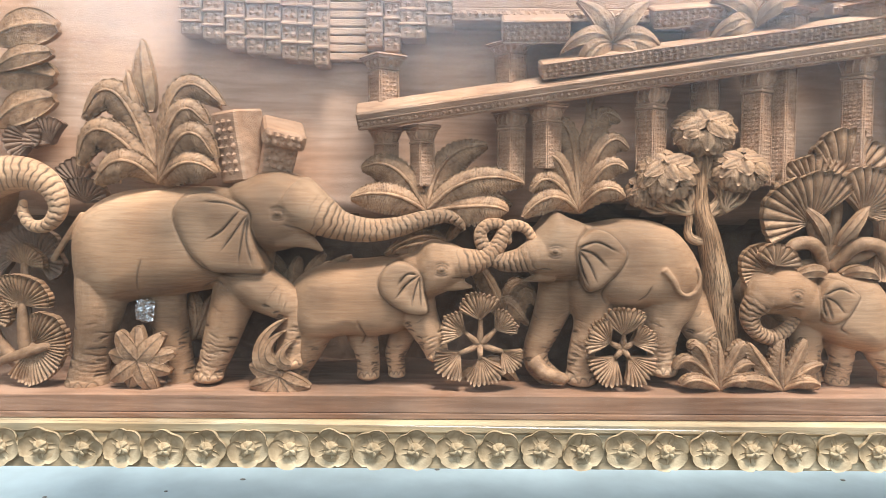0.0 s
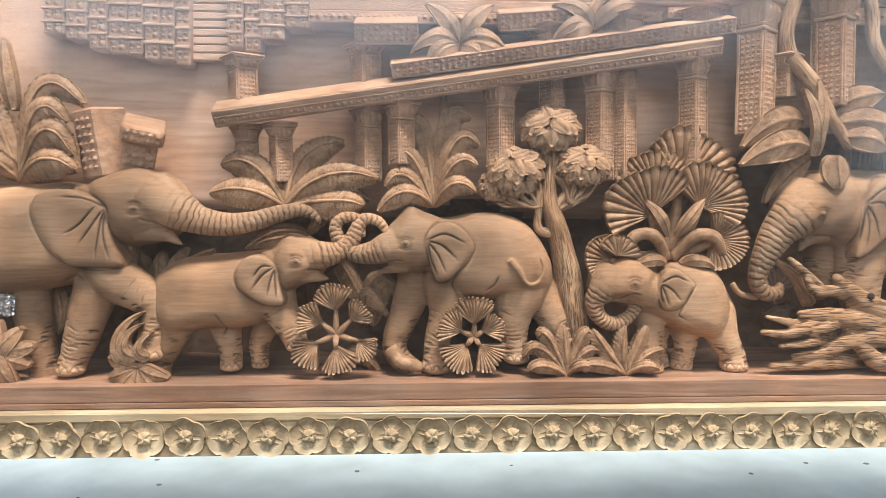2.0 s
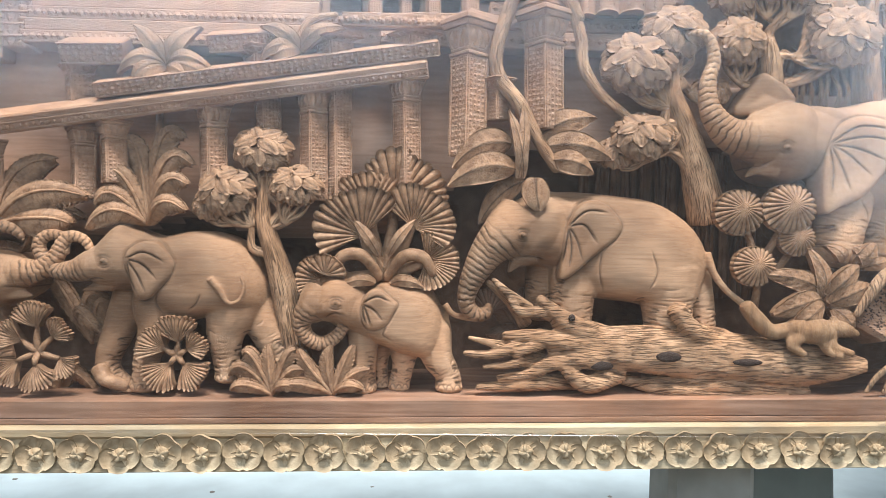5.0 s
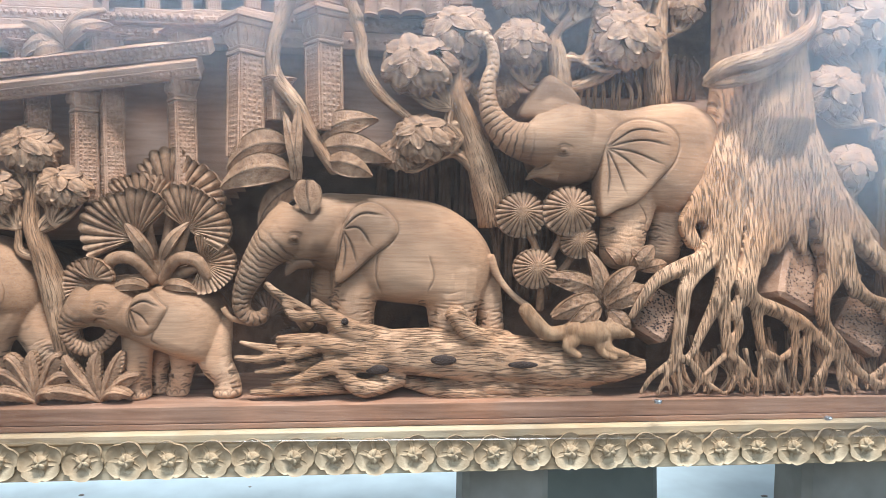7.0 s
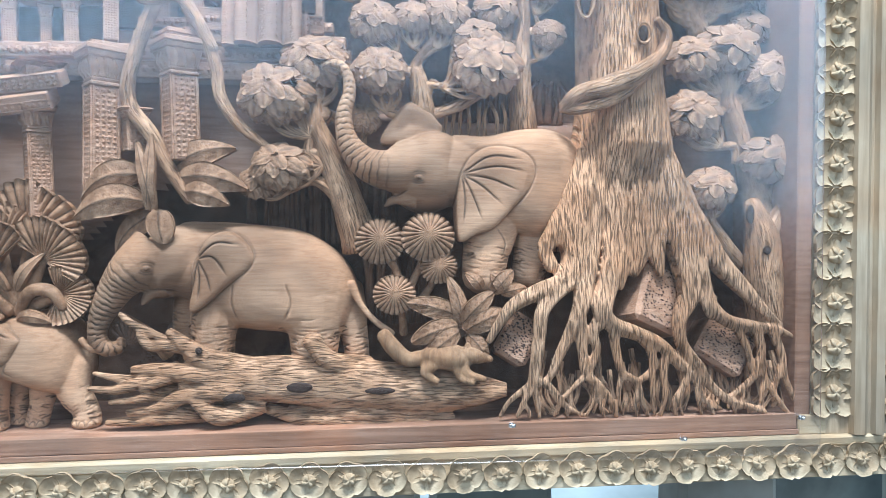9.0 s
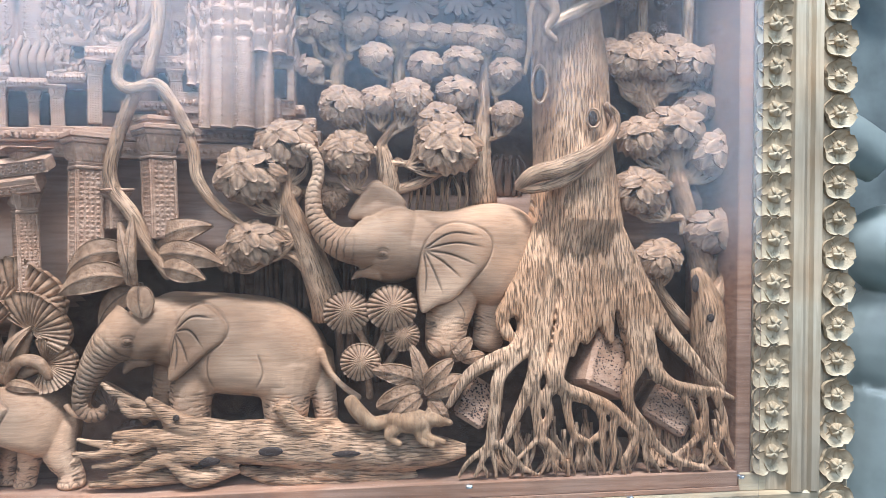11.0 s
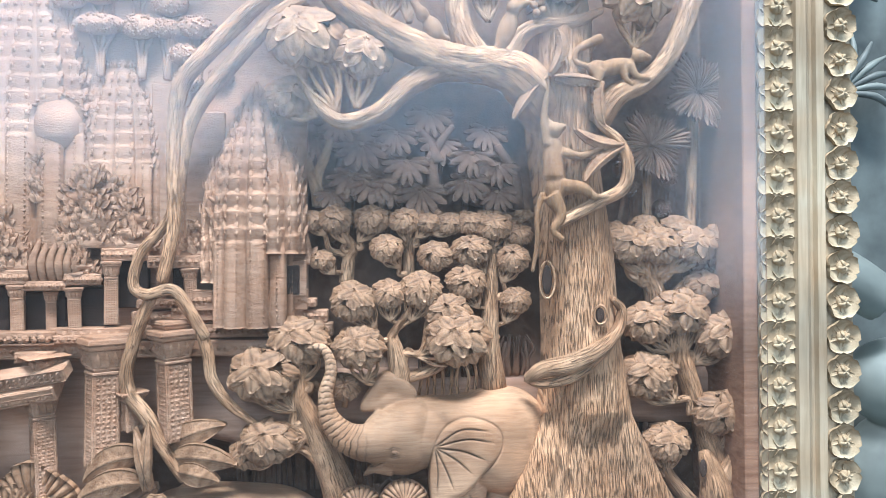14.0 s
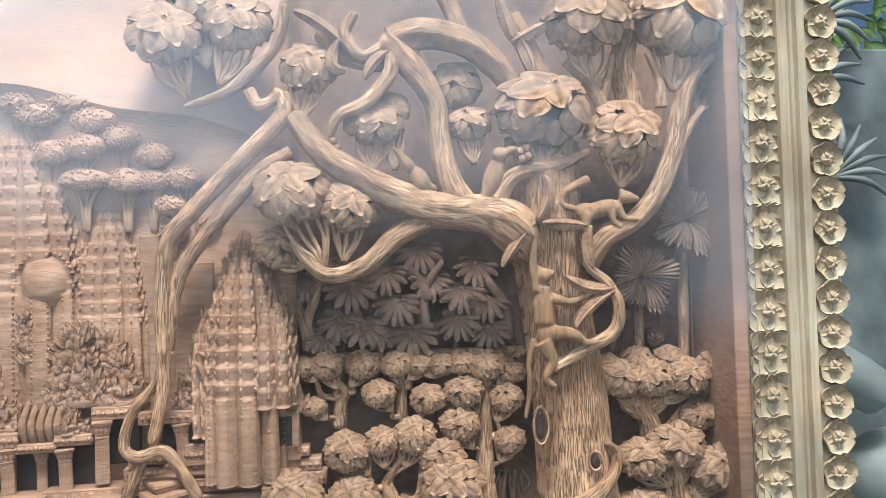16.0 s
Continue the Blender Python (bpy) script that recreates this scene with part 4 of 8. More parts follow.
# ---- carved elephants along the ground ----
elephant("large smooth brown wooden elephant reaching out its trunk",
         [(-0.487, 0.235), (-0.482, 0.272), (-0.458, 0.300), (-0.421, 0.318), (-0.359, 0.324), (-0.301, 0.326), (-0.257, 0.319), (-0.244, 0.276), (-0.254, 0.224), (-0.287, 0.198), (-0.339, 0.186), (-0.405, 0.176), (-0.450, 0.166), (-0.480, 0.195)],
         [(-0.280, 0.320), (-0.251, 0.338), (-0.219, 0.347), (-0.191, 0.339), (-0.169, 0.321), (-0.160, 0.292), (-0.180, 0.259), (-0.216, 0.244), (-0.244, 0.248), (-0.262, 0.276)],
         [([(-0.445, -0.055, 0.197), (-0.448, -0.055, 0.156), (-0.457, -0.055, 0.112), (-0.462, -0.055, 0.086), (-0.463, -0.055, 0.074)], [0.0360, 0.0281, 0.0237, 0.0245, 0.0266]),
          ([(-0.370, -0.040, 0.178), (-0.360, -0.040, 0.133), (-0.350, -0.040, 0.088), (-0.348, -0.040, 0.069)], [0.0263, 0.0227, 0.0190, 0.0198]),
          ([(-0.268, -0.058, 0.203), (-0.280, -0.058, 0.160), (-0.293, -0.058, 0.119), (-0.301, -0.058, 0.097), (-0.305, -0.058, 0.086)], [0.0315, 0.0258, 0.0215, 0.0179, 0.0186]),
          ([(-0.251, -0.066, 0.208), (-0.212, -0.066, 0.184), (-0.193, -0.066, 0.168), (-0.195, -0.066, 0.141), (-0.200, -0.066, 0.108)], [0.0327, 0.0256, 0.0199, 0.0178, 0.0192])],
         ([(-0.191, -0.063, 0.304), (-0.160, -0.075, 0.291), (-0.132, -0.075, 0.278), (-0.097, -0.075, 0.273), (-0.062, -0.075, 0.278), (-0.029, -0.075, 0.288), (-0.002, -0.075, 0.292), (0.014, -0.075, 0.284), (0.020, -0.075, 0.275)], [0.0385, 0.0267, 0.0183, 0.0151, 0.0127, 0.0109, 0.0084, 0.0063, 0.0035]),
         ([(-0.214, -0.072, 0.264), (-0.179, -0.072, 0.260), (-0.157, -0.072, 0.247)], [0.0155, 0.0106, 0.0028]),
         [([(-0.246, 0.294), (-0.272, 0.310), (-0.302, 0.316), (-0.327, 0.310), (-0.336, 0.293), (-0.330, 0.269), (-0.313, 0.238), (-0.290, 0.220), (-0.255, 0.219), (-0.226, 0.221), (-0.236, 0.250), (-0.243, 0.274)], [[(-0.245, 0.294), (-0.268, 0.304), (-0.300, 0.306)], [(-0.246, 0.289), (-0.261, 0.267), (-0.278, 0.244)], [(-0.245, 0.288), (-0.251, 0.260), (-0.256, 0.229)], [(-0.244, 0.287), (-0.245, 0.257), (-0.238, 0.228)], [(-0.255, 0.294), (-0.275, 0.271), (-0.294, 0.259)]])],
         (-0.207, 0.292), ([(-0.467, -0.050, 0.288), (-0.480, -0.050, 0.271), (-0.495, -0.050, 0.250), (-0.509, -0.050, 0.228)], [0.0058, 0.0051, 0.0043, 0.0043]),
         cuts=[[(-0.200, 0.278), (-0.179, 0.272), (-0.158, 0.258)], [(-0.303, 0.232), (-0.283, 0.215), (-0.234, 0.214)], [(-0.376, 0.234), (-0.383, 0.213), (-0.388, 0.189)], [(-0.310, 0.197), (-0.290, 0.206), (-0.276, 0.200)]], ring=0.0085)
elephant("small wooden elephant calf with trunk raised",
         [(-0.211, 0.151), (-0.209, 0.181), (-0.195, 0.209), (-0.162, 0.228), (-0.111, 0.233), (-0.060, 0.237), (-0.032, 0.220), (-0.032, 0.176), (-0.055, 0.145), (-0.088, 0.135), (-0.125, 0.136), (-0.162, 0.128), (-0.191, 0.128)],
         [(-0.046, 0.235), (-0.034, 0.254), (-0.020, 0.262), (-0.002, 0.257), (0.016, 0.241), (0.023, 0.223), (0.017, 0.207), (-0.008, 0.192), (-0.031, 0.186), (-0.046, 0.211)],
         [([(-0.173, -0.055, 0.153), (-0.180, -0.055, 0.123), (-0.191, -0.055, 0.096), (-0.196, -0.055, 0.081)], [0.0316, 0.0230, 0.0173, 0.0180]),
          ([(-0.111, -0.045, 0.139), (-0.103, -0.045, 0.112), (-0.101, -0.045, 0.088)], [0.0218, 0.0160, 0.0146]),
          ([(-0.040, -0.060, 0.175), (-0.025, -0.060, 0.146), (-0.011, -0.060, 0.117)], [0.0272, 0.0200, 0.0150]),
          ([(-0.058, -0.035, 0.137), (-0.067, -0.035, 0.111), (-0.065, -0.035, 0.088)], [0.0177, 0.0140, 0.0118])],
         ([(0.002, -0.063, 0.231), (0.021, -0.075, 0.234), (0.042, -0.075, 0.239), (0.060, -0.075, 0.253), (0.070, -0.075, 0.273), (0.079, -0.075, 0.282), (0.096, -0.075, 0.278), (0.106, -0.075, 0.265)], [0.0285, 0.0190, 0.0141, 0.0112, 0.0091, 0.0077, 0.0070, 0.0056]),
         ([(-0.005, -0.072, 0.209), (0.017, -0.072, 0.206), (0.031, -0.072, 0.204)], [0.0113, 0.0071, 0.0021]),
         [([(-0.034, 0.221), (-0.046, 0.232), (-0.063, 0.235), (-0.078, 0.226), (-0.085, 0.210), (-0.080, 0.194), (-0.066, 0.180), (-0.045, 0.171), (-0.024, 0.173), (-0.027, 0.195)], [[(-0.034, 0.220), (-0.050, 0.208), (-0.064, 0.189)], [(-0.033, 0.217), (-0.039, 0.202), (-0.044, 0.181)], [(-0.033, 0.216), (-0.032, 0.198), (-0.031, 0.179)], [(-0.037, 0.221), (-0.050, 0.220), (-0.061, 0.206)]])],
         (-0.007, 0.227), ([(-0.203, -0.060, 0.176), (-0.201, -0.060, 0.161), (-0.211, -0.060, 0.146), (-0.226, -0.060, 0.142)], [0.0043, 0.0036, 0.0032, 0.0036]),
         cuts=[[(0.006, 0.216), (0.018, 0.215), (0.028, 0.211)], [(-0.109, 0.159), (-0.103, 0.141), (-0.109, 0.124)]], ring=0.0075)
elephant("stout brown wooden elephant twining its trunk",
         [(0.157, 0.283), (0.186, 0.284), (0.222, 0.291), (0.258, 0.290), (0.291, 0.277), (0.316, 0.247), (0.328, 0.215), (0.322, 0.185), (0.291, 0.175), (0.254, 0.176), (0.222, 0.171), (0.189, 0.180), (0.159, 0.201), (0.143, 0.245)],
         [(0.104, 0.263), (0.117, 0.283), (0.135, 0.299), (0.153, 0.292), (0.178, 0.279), (0.179, 0.240), (0.159, 0.214), (0.130, 0.212), (0.107, 0.219)],
         [([(0.145, -0.045, 0.201), (0.130, -0.045, 0.157), (0.116, -0.045, 0.119), (0.121, -0.045, 0.097), (0.144, -0.045, 0.078)], [0.0276, 0.0211, 0.0167, 0.0160, 0.0138]),
          ([(0.182, -0.060, 0.196), (0.183, -0.060, 0.160), (0.173, -0.060, 0.124), (0.172, -0.060, 0.102), (0.172, -0.060, 0.091)], [0.0315, 0.0222, 0.0172, 0.0179, 0.0200]),
          ([(0.283, -0.055, 0.193), (0.274, -0.055, 0.157), (0.275, -0.055, 0.124), (0.278, -0.055, 0.102)], [0.0388, 0.0259, 0.0180, 0.0173]),
          ([(0.312, -0.040, 0.185), (0.327, -0.040, 0.151), (0.342, -0.040, 0.124)], [0.0278, 0.0212, 0.0168])],
         ([(0.125, -0.063, 0.247), (0.107, -0.075, 0.244), (0.088, -0.075, 0.238), (0.066, -0.075, 0.237), (0.047, -0.075, 0.251), (0.040, -0.075, 0.271), (0.052, -0.075, 0.283), (0.071, -0.075, 0.280), (0.075, -0.075, 0.260)], [0.0314, 0.0211, 0.0151, 0.0119, 0.0098, 0.0084, 0.0077, 0.0063, 0.0049]),
         ([(0.133, -0.072, 0.221), (0.112, -0.072, 0.217), (0.095, -0.072, 0.212)], [0.0099, 0.0063, 0.0021]),
         [([(0.158, 0.256), (0.168, 0.273), (0.187, 0.278), (0.205, 0.268), (0.217, 0.250), (0.213, 0.233), (0.200, 0.217), (0.187, 0.205), (0.171, 0.203), (0.161, 0.228)], [[(0.159, 0.256), (0.181, 0.263), (0.209, 0.250)], [(0.159, 0.254), (0.178, 0.248), (0.197, 0.229)], [(0.159, 0.252), (0.172, 0.236), (0.183, 0.212)], [(0.159, 0.250), (0.162, 0.232), (0.171, 0.211)]])],
         (0.131, 0.251), ([(0.263, -0.094, 0.231), (0.276, -0.094, 0.216), (0.282, -0.094, 0.205), (0.291, -0.094, 0.199), (0.303, -0.094, 0.206), (0.307, -0.094, 0.222), (0.303, -0.094, 0.234)], [0.0041, 0.0041, 0.0034, 0.0034, 0.0034, 0.0034, 0.0034]),
         cuts=[[(0.094, 0.219), (0.115, 0.228), (0.132, 0.227)], [(0.250, 0.209), (0.244, 0.197), (0.232, 0.188)], [(0.197, 0.212), (0.191, 0.198), (0.201, 0.182)]], ring=0.0075)
elephant("curled grey-brown wooden elephant trunk at the panel's edge",
         [(-0.659, 0.342), (-0.629, 0.361), (-0.593, 0.351), (-0.579, 0.322), (-0.595, 0.278), (-0.632, 0.270), (-0.664, 0.292)],
         [],
         [],
         ([(-0.587, -0.075, 0.324), (-0.559, -0.075, 0.334), (-0.523, -0.075, 0.337), (-0.495, -0.075, 0.322), (-0.486, -0.075, 0.296), (-0.499, -0.075, 0.275), (-0.520, -0.075, 0.273), (-0.531, -0.075, 0.289), (-0.530, -0.075, 0.303)], [0.0281, 0.0253, 0.0204, 0.0155, 0.0119, 0.0091, 0.0077, 0.0070, 0.0049]),
         (),
         [],
         (), (),
         cuts=[], ring=0.0090)
elephant("small wooden elephant calf curling its trunk inward",
         [(0.449, 0.216), (0.485, 0.231), (0.522, 0.232), (0.548, 0.215), (0.563, 0.187), (0.566, 0.149), (0.551, 0.124), (0.515, 0.129), (0.486, 0.139), (0.460, 0.150), (0.439, 0.162), (0.429, 0.193)],
         [(0.383, 0.199), (0.400, 0.226), (0.424, 0.239), (0.445, 0.230), (0.463, 0.214), (0.460, 0.177), (0.441, 0.165), (0.423, 0.175), (0.404, 0.178), (0.386, 0.181)],
         [([(0.456, -0.058, 0.162), (0.457, -0.058, 0.132), (0.457, -0.058, 0.102), (0.458, -0.058, 0.090)], [0.0222, 0.0184, 0.0168, 0.0176]),
          ([(0.550, -0.055, 0.158), (0.556, -0.055, 0.128), (0.569, -0.055, 0.107), (0.572, -0.055, 0.092)], [0.0261, 0.0215, 0.0169, 0.0184]),
          ([(0.511, -0.045, 0.135), (0.510, -0.045, 0.112), (0.505, -0.045, 0.090)], [0.0202, 0.0147, 0.0147]),
          ([(0.479, -0.035, 0.139), (0.477, -0.035, 0.112), (0.479, -0.035, 0.090)], [0.0149, 0.0118, 0.0118])],
         ([(0.398, -0.063, 0.204), (0.388, -0.075, 0.194), (0.377, -0.075, 0.175), (0.384, -0.075, 0.156), (0.402, -0.075, 0.147), (0.421, -0.075, 0.155), (0.433, -0.075, 0.171), (0.437, -0.075, 0.182)], [0.0289, 0.0188, 0.0128, 0.0105, 0.0098, 0.0090, 0.0075, 0.0053]),
         ([(0.415, -0.072, 0.183), (0.402, -0.072, 0.181), (0.393, -0.072, 0.174)], [0.0083, 0.0060, 0.0023]),
         [([(0.456, 0.203), (0.465, 0.218), (0.480, 0.221), (0.496, 0.209), (0.503, 0.201), (0.497, 0.188), (0.489, 0.175), (0.475, 0.167), (0.461, 0.170), (0.456, 0.186)], [[(0.458, 0.203), (0.476, 0.211), (0.495, 0.204)], [(0.458, 0.201), (0.473, 0.193), (0.484, 0.179)], [(0.458, 0.200), (0.464, 0.186), (0.469, 0.172)], [(0.457, 0.199), (0.458, 0.186), (0.462, 0.175)]])],
         (0.424, 0.202), ([(0.565, -0.060, 0.200), (0.575, -0.060, 0.187), (0.587, -0.060, 0.183), (0.599, -0.060, 0.181)], [0.0046, 0.0038, 0.0046, 0.0046]),
         cuts=[[(0.408, 0.180), (0.421, 0.188), (0.435, 0.186)], [(0.488, 0.172), (0.484, 0.160), (0.496, 0.153)]], ring=0.0065)
elephant("large grey-brown wooden elephant stepping over the log",
         [(0.684, 0.348), (0.729, 0.354), (0.790, 0.351), (0.851, 0.342), (0.899, 0.313), (0.924, 0.275), (0.922, 0.236), (0.905, 0.201), (0.862, 0.195), (0.823, 0.203), (0.784, 0.207), (0.746, 0.214), (0.715, 0.234), (0.696, 0.287)],
         [(0.638, 0.305), (0.655, 0.337), (0.686, 0.349), (0.724, 0.340), (0.734, 0.303), (0.720, 0.273), (0.687, 0.257), (0.665, 0.251), (0.648, 0.272)],
         [([(0.740, -0.060, 0.243), (0.736, -0.060, 0.205), (0.740, -0.060, 0.175)], [0.0359, 0.0298, 0.0244]),
          ([(0.703, -0.035, 0.260), (0.696, -0.035, 0.225), (0.696, -0.035, 0.186)], [0.0251, 0.0204, 0.0173]),
          ([(0.868, -0.052, 0.240), (0.869, -0.052, 0.201), (0.869, -0.052, 0.170)], [0.0508, 0.0354, 0.0308]),
          ([(0.913, -0.035, 0.235), (0.923, -0.035, 0.196), (0.927, -0.035, 0.160)], [0.0267, 0.0188, 0.0173])],
         ([(0.658, -0.061, 0.305), (0.639, -0.075, 0.291), (0.619, -0.075, 0.270), (0.603, -0.075, 0.242), (0.594, -0.075, 0.220), (0.593, -0.075, 0.201), (0.604, -0.075, 0.188), (0.619, -0.075, 0.190), (0.622, -0.075, 0.200)], [0.0427, 0.0316, 0.0233, 0.0173, 0.0135, 0.0116, 0.0109, 0.0090, 0.0053]),
         ([(0.678, -0.072, 0.271), (0.660, -0.072, 0.261), (0.648, -0.072, 0.245)], [0.0181, 0.0106, 0.0030]),
         [([(0.721, 0.306), (0.735, 0.332), (0.757, 0.341), (0.778, 0.331), (0.792, 0.311), (0.787, 0.293), (0.770, 0.278), (0.754, 0.264), (0.740, 0.251), (0.723, 0.238), (0.712, 0.238), (0.716, 0.274)], [[(0.722, 0.307), (0.746, 0.326), (0.775, 0.324)], [(0.723, 0.306), (0.743, 0.307), (0.761, 0.282)], [(0.723, 0.304), (0.734, 0.285), (0.741, 0.260)], [(0.722, 0.303), (0.726, 0.278), (0.723, 0.249)], [(0.722, 0.303), (0.718, 0.278), (0.714, 0.256)]])],
         (0.662, 0.293), ([(0.918, -0.060, 0.274), (0.930, -0.060, 0.245), (0.949, -0.060, 0.222), (0.975, -0.060, 0.202)], [0.0069, 0.0053, 0.0046, 0.0053]),
         cuts=[[(0.656, 0.264), (0.676, 0.265), (0.697, 0.261)], [(0.834, 0.272), (0.841, 0.247), (0.831, 0.221)], [(0.767, 0.273), (0.765, 0.246), (0.773, 0.220)]], ring=0.0085)
elephant("large pale brown wooden elephant trumpeting with raised trunk",
         [(1.053, 0.477), (1.102, 0.478), (1.150, 0.488), (1.191, 0.490), (1.224, 0.478), (1.240, 0.453), (1.239, 0.399), (1.223, 0.359), (1.187, 0.331), (1.146, 0.340), (1.105, 0.361), (1.063, 0.399), (1.046, 0.441)],
         [(0.970, 0.440), (0.985, 0.463), (1.008, 0.476), (1.032, 0.482), (1.059, 0.473), (1.074, 0.432), (1.059, 0.384), (1.026, 0.369), (0.995, 0.376), (0.975, 0.397)],
         [([(1.113, -0.055, 0.349), (1.105, -0.055, 0.313), (1.101, -0.055, 0.274)], [0.0384, 0.0330, 0.0292]),
          ([(1.183, -0.035, 0.347), (1.175, -0.035, 0.310), (1.169, -0.035, 0.278)], [0.0345, 0.0267, 0.0235])],
         ([(0.996, -0.061, 0.429), (0.967, -0.075, 0.425), (0.940, -0.075, 0.433), (0.921, -0.075, 0.451), (0.911, -0.075, 0.471), (0.909, -0.075, 0.500), (0.916, -0.075, 0.527), (0.914, -0.075, 0.548), (0.905, -0.075, 0.563), (0.892, -0.075, 0.566), (0.881, -0.075, 0.563)], [0.0412, 0.0278, 0.0225, 0.0173, 0.0135, 0.0109, 0.0090, 0.0079, 0.0068, 0.0053, 0.0030]),
         ([(1.005, -0.072, 0.387), (0.978, -0.072, 0.386), (0.963, -0.072, 0.376)], [0.0136, 0.0075, 0.0023]),
         [([(1.067, 0.421), (1.083, 0.446), (1.113, 0.458), (1.148, 0.449), (1.163, 0.430), (1.158, 0.404), (1.138, 0.377), (1.112, 0.350), (1.086, 0.339), (1.065, 0.329), (1.059, 0.360), (1.060, 0.390)], [[(1.068, 0.422), (1.105, 0.444), (1.150, 0.440)], [(1.068, 0.421), (1.113, 0.430), (1.153, 0.424)], [(1.068, 0.419), (1.106, 0.413), (1.143, 0.398)], [(1.068, 0.418), (1.095, 0.402), (1.122, 0.378)], [(1.067, 0.417), (1.082, 0.387), (1.094, 0.357)], [(1.066, 0.415), (1.070, 0.383), (1.068, 0.353)]])],
         (1.008, 0.414), (),
         cuts=[[(0.960, 0.393), (0.979, 0.391), (0.997, 0.399)], [(1.116, 0.347), (1.128, 0.328), (1.125, 0.310)]],
         far_ear=[(0.979, 0.464), (0.957, 0.467), (0.969, 0.492), (0.995, 0.522), (1.017, 0.513), (1.034, 0.502), (1.041, 0.481)], ring=0.0095)

# small animals
beast("carved_civet", "small furry wooden animal standing on the fallen log",
      [((1.048, -0.092, 0.175), 0.0357, 0.02, 0.0186, -8), ((1.084, -0.096, 0.178), 0.0186, 0.014, 0.0117, -15), ((1.101, -0.096, 0.173), 0.0093, 0.008, 0.0054, -15), ((1.075, -0.096, 0.190), 0.0047, 0.005, 0.0054, 0)],
      [([(1.016, -0.090, 0.175), (0.994, -0.090, 0.172), (0.975, -0.090, 0.188), (0.962, -0.086, 0.205)], [0.0101, 0.0109, 0.0117, 0.0101]),
       ([(1.027, -0.098, 0.166), (1.017, -0.100, 0.155), (1.034, -0.102, 0.144)], [0.0101, 0.007, 0.0047]), ([(1.069, -0.098, 0.166), (1.074, -0.102, 0.154), (1.097, -0.104, 0.146)], [0.0085, 0.0062, 0.0047]), ([(1.057, -0.100, 0.166), (1.064, -0.102, 0.149), (1.081, -0.106, 0.142)], [0.0078, 0.0054, 0.0039])], FUR)
beast("carved_monkey", "reddish furry wooden monkey climbing the trunk",
      [((1.242, -0.100, 0.831), 0.0169, 0.014, 0.0423, 6), ((1.245, -0.102, 0.797), 0.0178, 0.015, 0.0203, 0), ((1.243, -0.106, 0.881), 0.011, 0.012, 0.0118, 0), ((1.251, -0.110, 0.884), 0.0085, 0.007, 0.0059, 20), ((1.236, -0.106, 0.891), 0.0042, 0.004, 0.0051, 0)],
      [([(1.231, -0.105, 0.859), (1.227, -0.106, 0.901), (1.232, -0.106, 0.942), (1.229, -0.104, 0.964)], [0.0076, 0.0059, 0.0042, 0.0051]), ([(1.253, -0.110, 0.848), (1.280, -0.114, 0.842), (1.313, -0.114, 0.856)], [0.0085, 0.0059, 0.0042]),
       ([(1.253, -0.110, 0.797), (1.281, -0.116, 0.795), (1.297, -0.116, 0.783), (1.321, -0.114, 0.783)], [0.0127, 0.0093, 0.0059, 0.0042]), ([(1.238, -0.106, 0.785), (1.250, -0.110, 0.756), (1.239, -0.110, 0.734), (1.252, -0.110, 0.720)], [0.0144, 0.0085, 0.0059, 0.0051]),
       ([(1.242, -0.104, 0.867), (1.242, -0.102, 0.846), (1.242, -0.102, 0.813)], [0.011, 0.0144, 0.0169]), ([(1.226, -0.100, 0.789), (1.217, -0.100, 0.757), (1.218, -0.096, 0.715), (1.211, -0.094, 0.674)], [0.0051, 0.0042, 0.0042, 0.0034])], FUR)
beast("carved_monkey", "reddish furry wooden monkey on all fours on a forked branch",
      [((1.333, -0.100, 0.977), 0.0321, 0.013, 0.0127, 14), ((1.310, -0.100, 0.973), 0.0161, 0.013, 0.0144, 0), ((1.372, -0.104, 0.993), 0.0118, 0.011, 0.0102, 0), ((1.382, -0.108, 0.991), 0.0085, 0.007, 0.0059, -10), ((1.365, -0.104, 1.003), 0.0042, 0.004, 0.0042, 0)],
      [([(1.311, -0.106, 0.969), (1.307, -0.108, 0.951), (1.313, -0.108, 0.937)], [0.0102, 0.0059, 0.0042]), ([(1.357, -0.106, 0.980), (1.367, -0.108, 0.963), (1.386, -0.108, 0.960)], [0.0076, 0.0051, 0.0042]), ([(1.346, -0.106, 0.980), (1.349, -0.108, 0.960), (1.360, -0.108, 0.949)], [0.0076, 0.0051, 0.0042]),
       ([(1.300, -0.098, 0.977), (1.277, -0.094, 0.986), (1.282, -0.094, 1.004), (1.316, -0.094, 1.022)], [0.0051, 0.0051, 0.0059, 0.0076])], FUR)
beast("carved_bird", "wooden bird pecking berries on a branch", [((1.173, -0.100, 1.026), 0.0144, 0.013, 0.0338, -18), ((1.183, -0.104, 1.059), 0.0118, 0.011, 0.0118, 0)],
      [([(1.188, -0.104, 1.061), (1.203, -0.104, 1.068), (1.213, -0.104, 1.066)], [0.0076, 0.0051, 0.0025]), ([(1.164, -0.100, 1.006), (1.153, -0.100, 0.991), (1.143, -0.100, 0.985)], [0.0085, 0.0068, 0.0042])], FUR)
beast("carved_squirrel", "small wooden animal perched on the main branch", [((1.065, -0.098, 1.026), 0.0144, 0.012, 0.0203, 25), ((1.049, -0.100, 1.047), 0.0102, 0.01, 0.0118, 20)],
      [([(1.044, -0.100, 1.053), (1.035, -0.100, 1.066), (1.027, -0.100, 1.072)], [0.0076, 0.0051, 0.0025]), ([(1.076, -0.094, 1.017), (1.088, -0.094, 1.013)], [0.0076, 0.0051])], FUR)
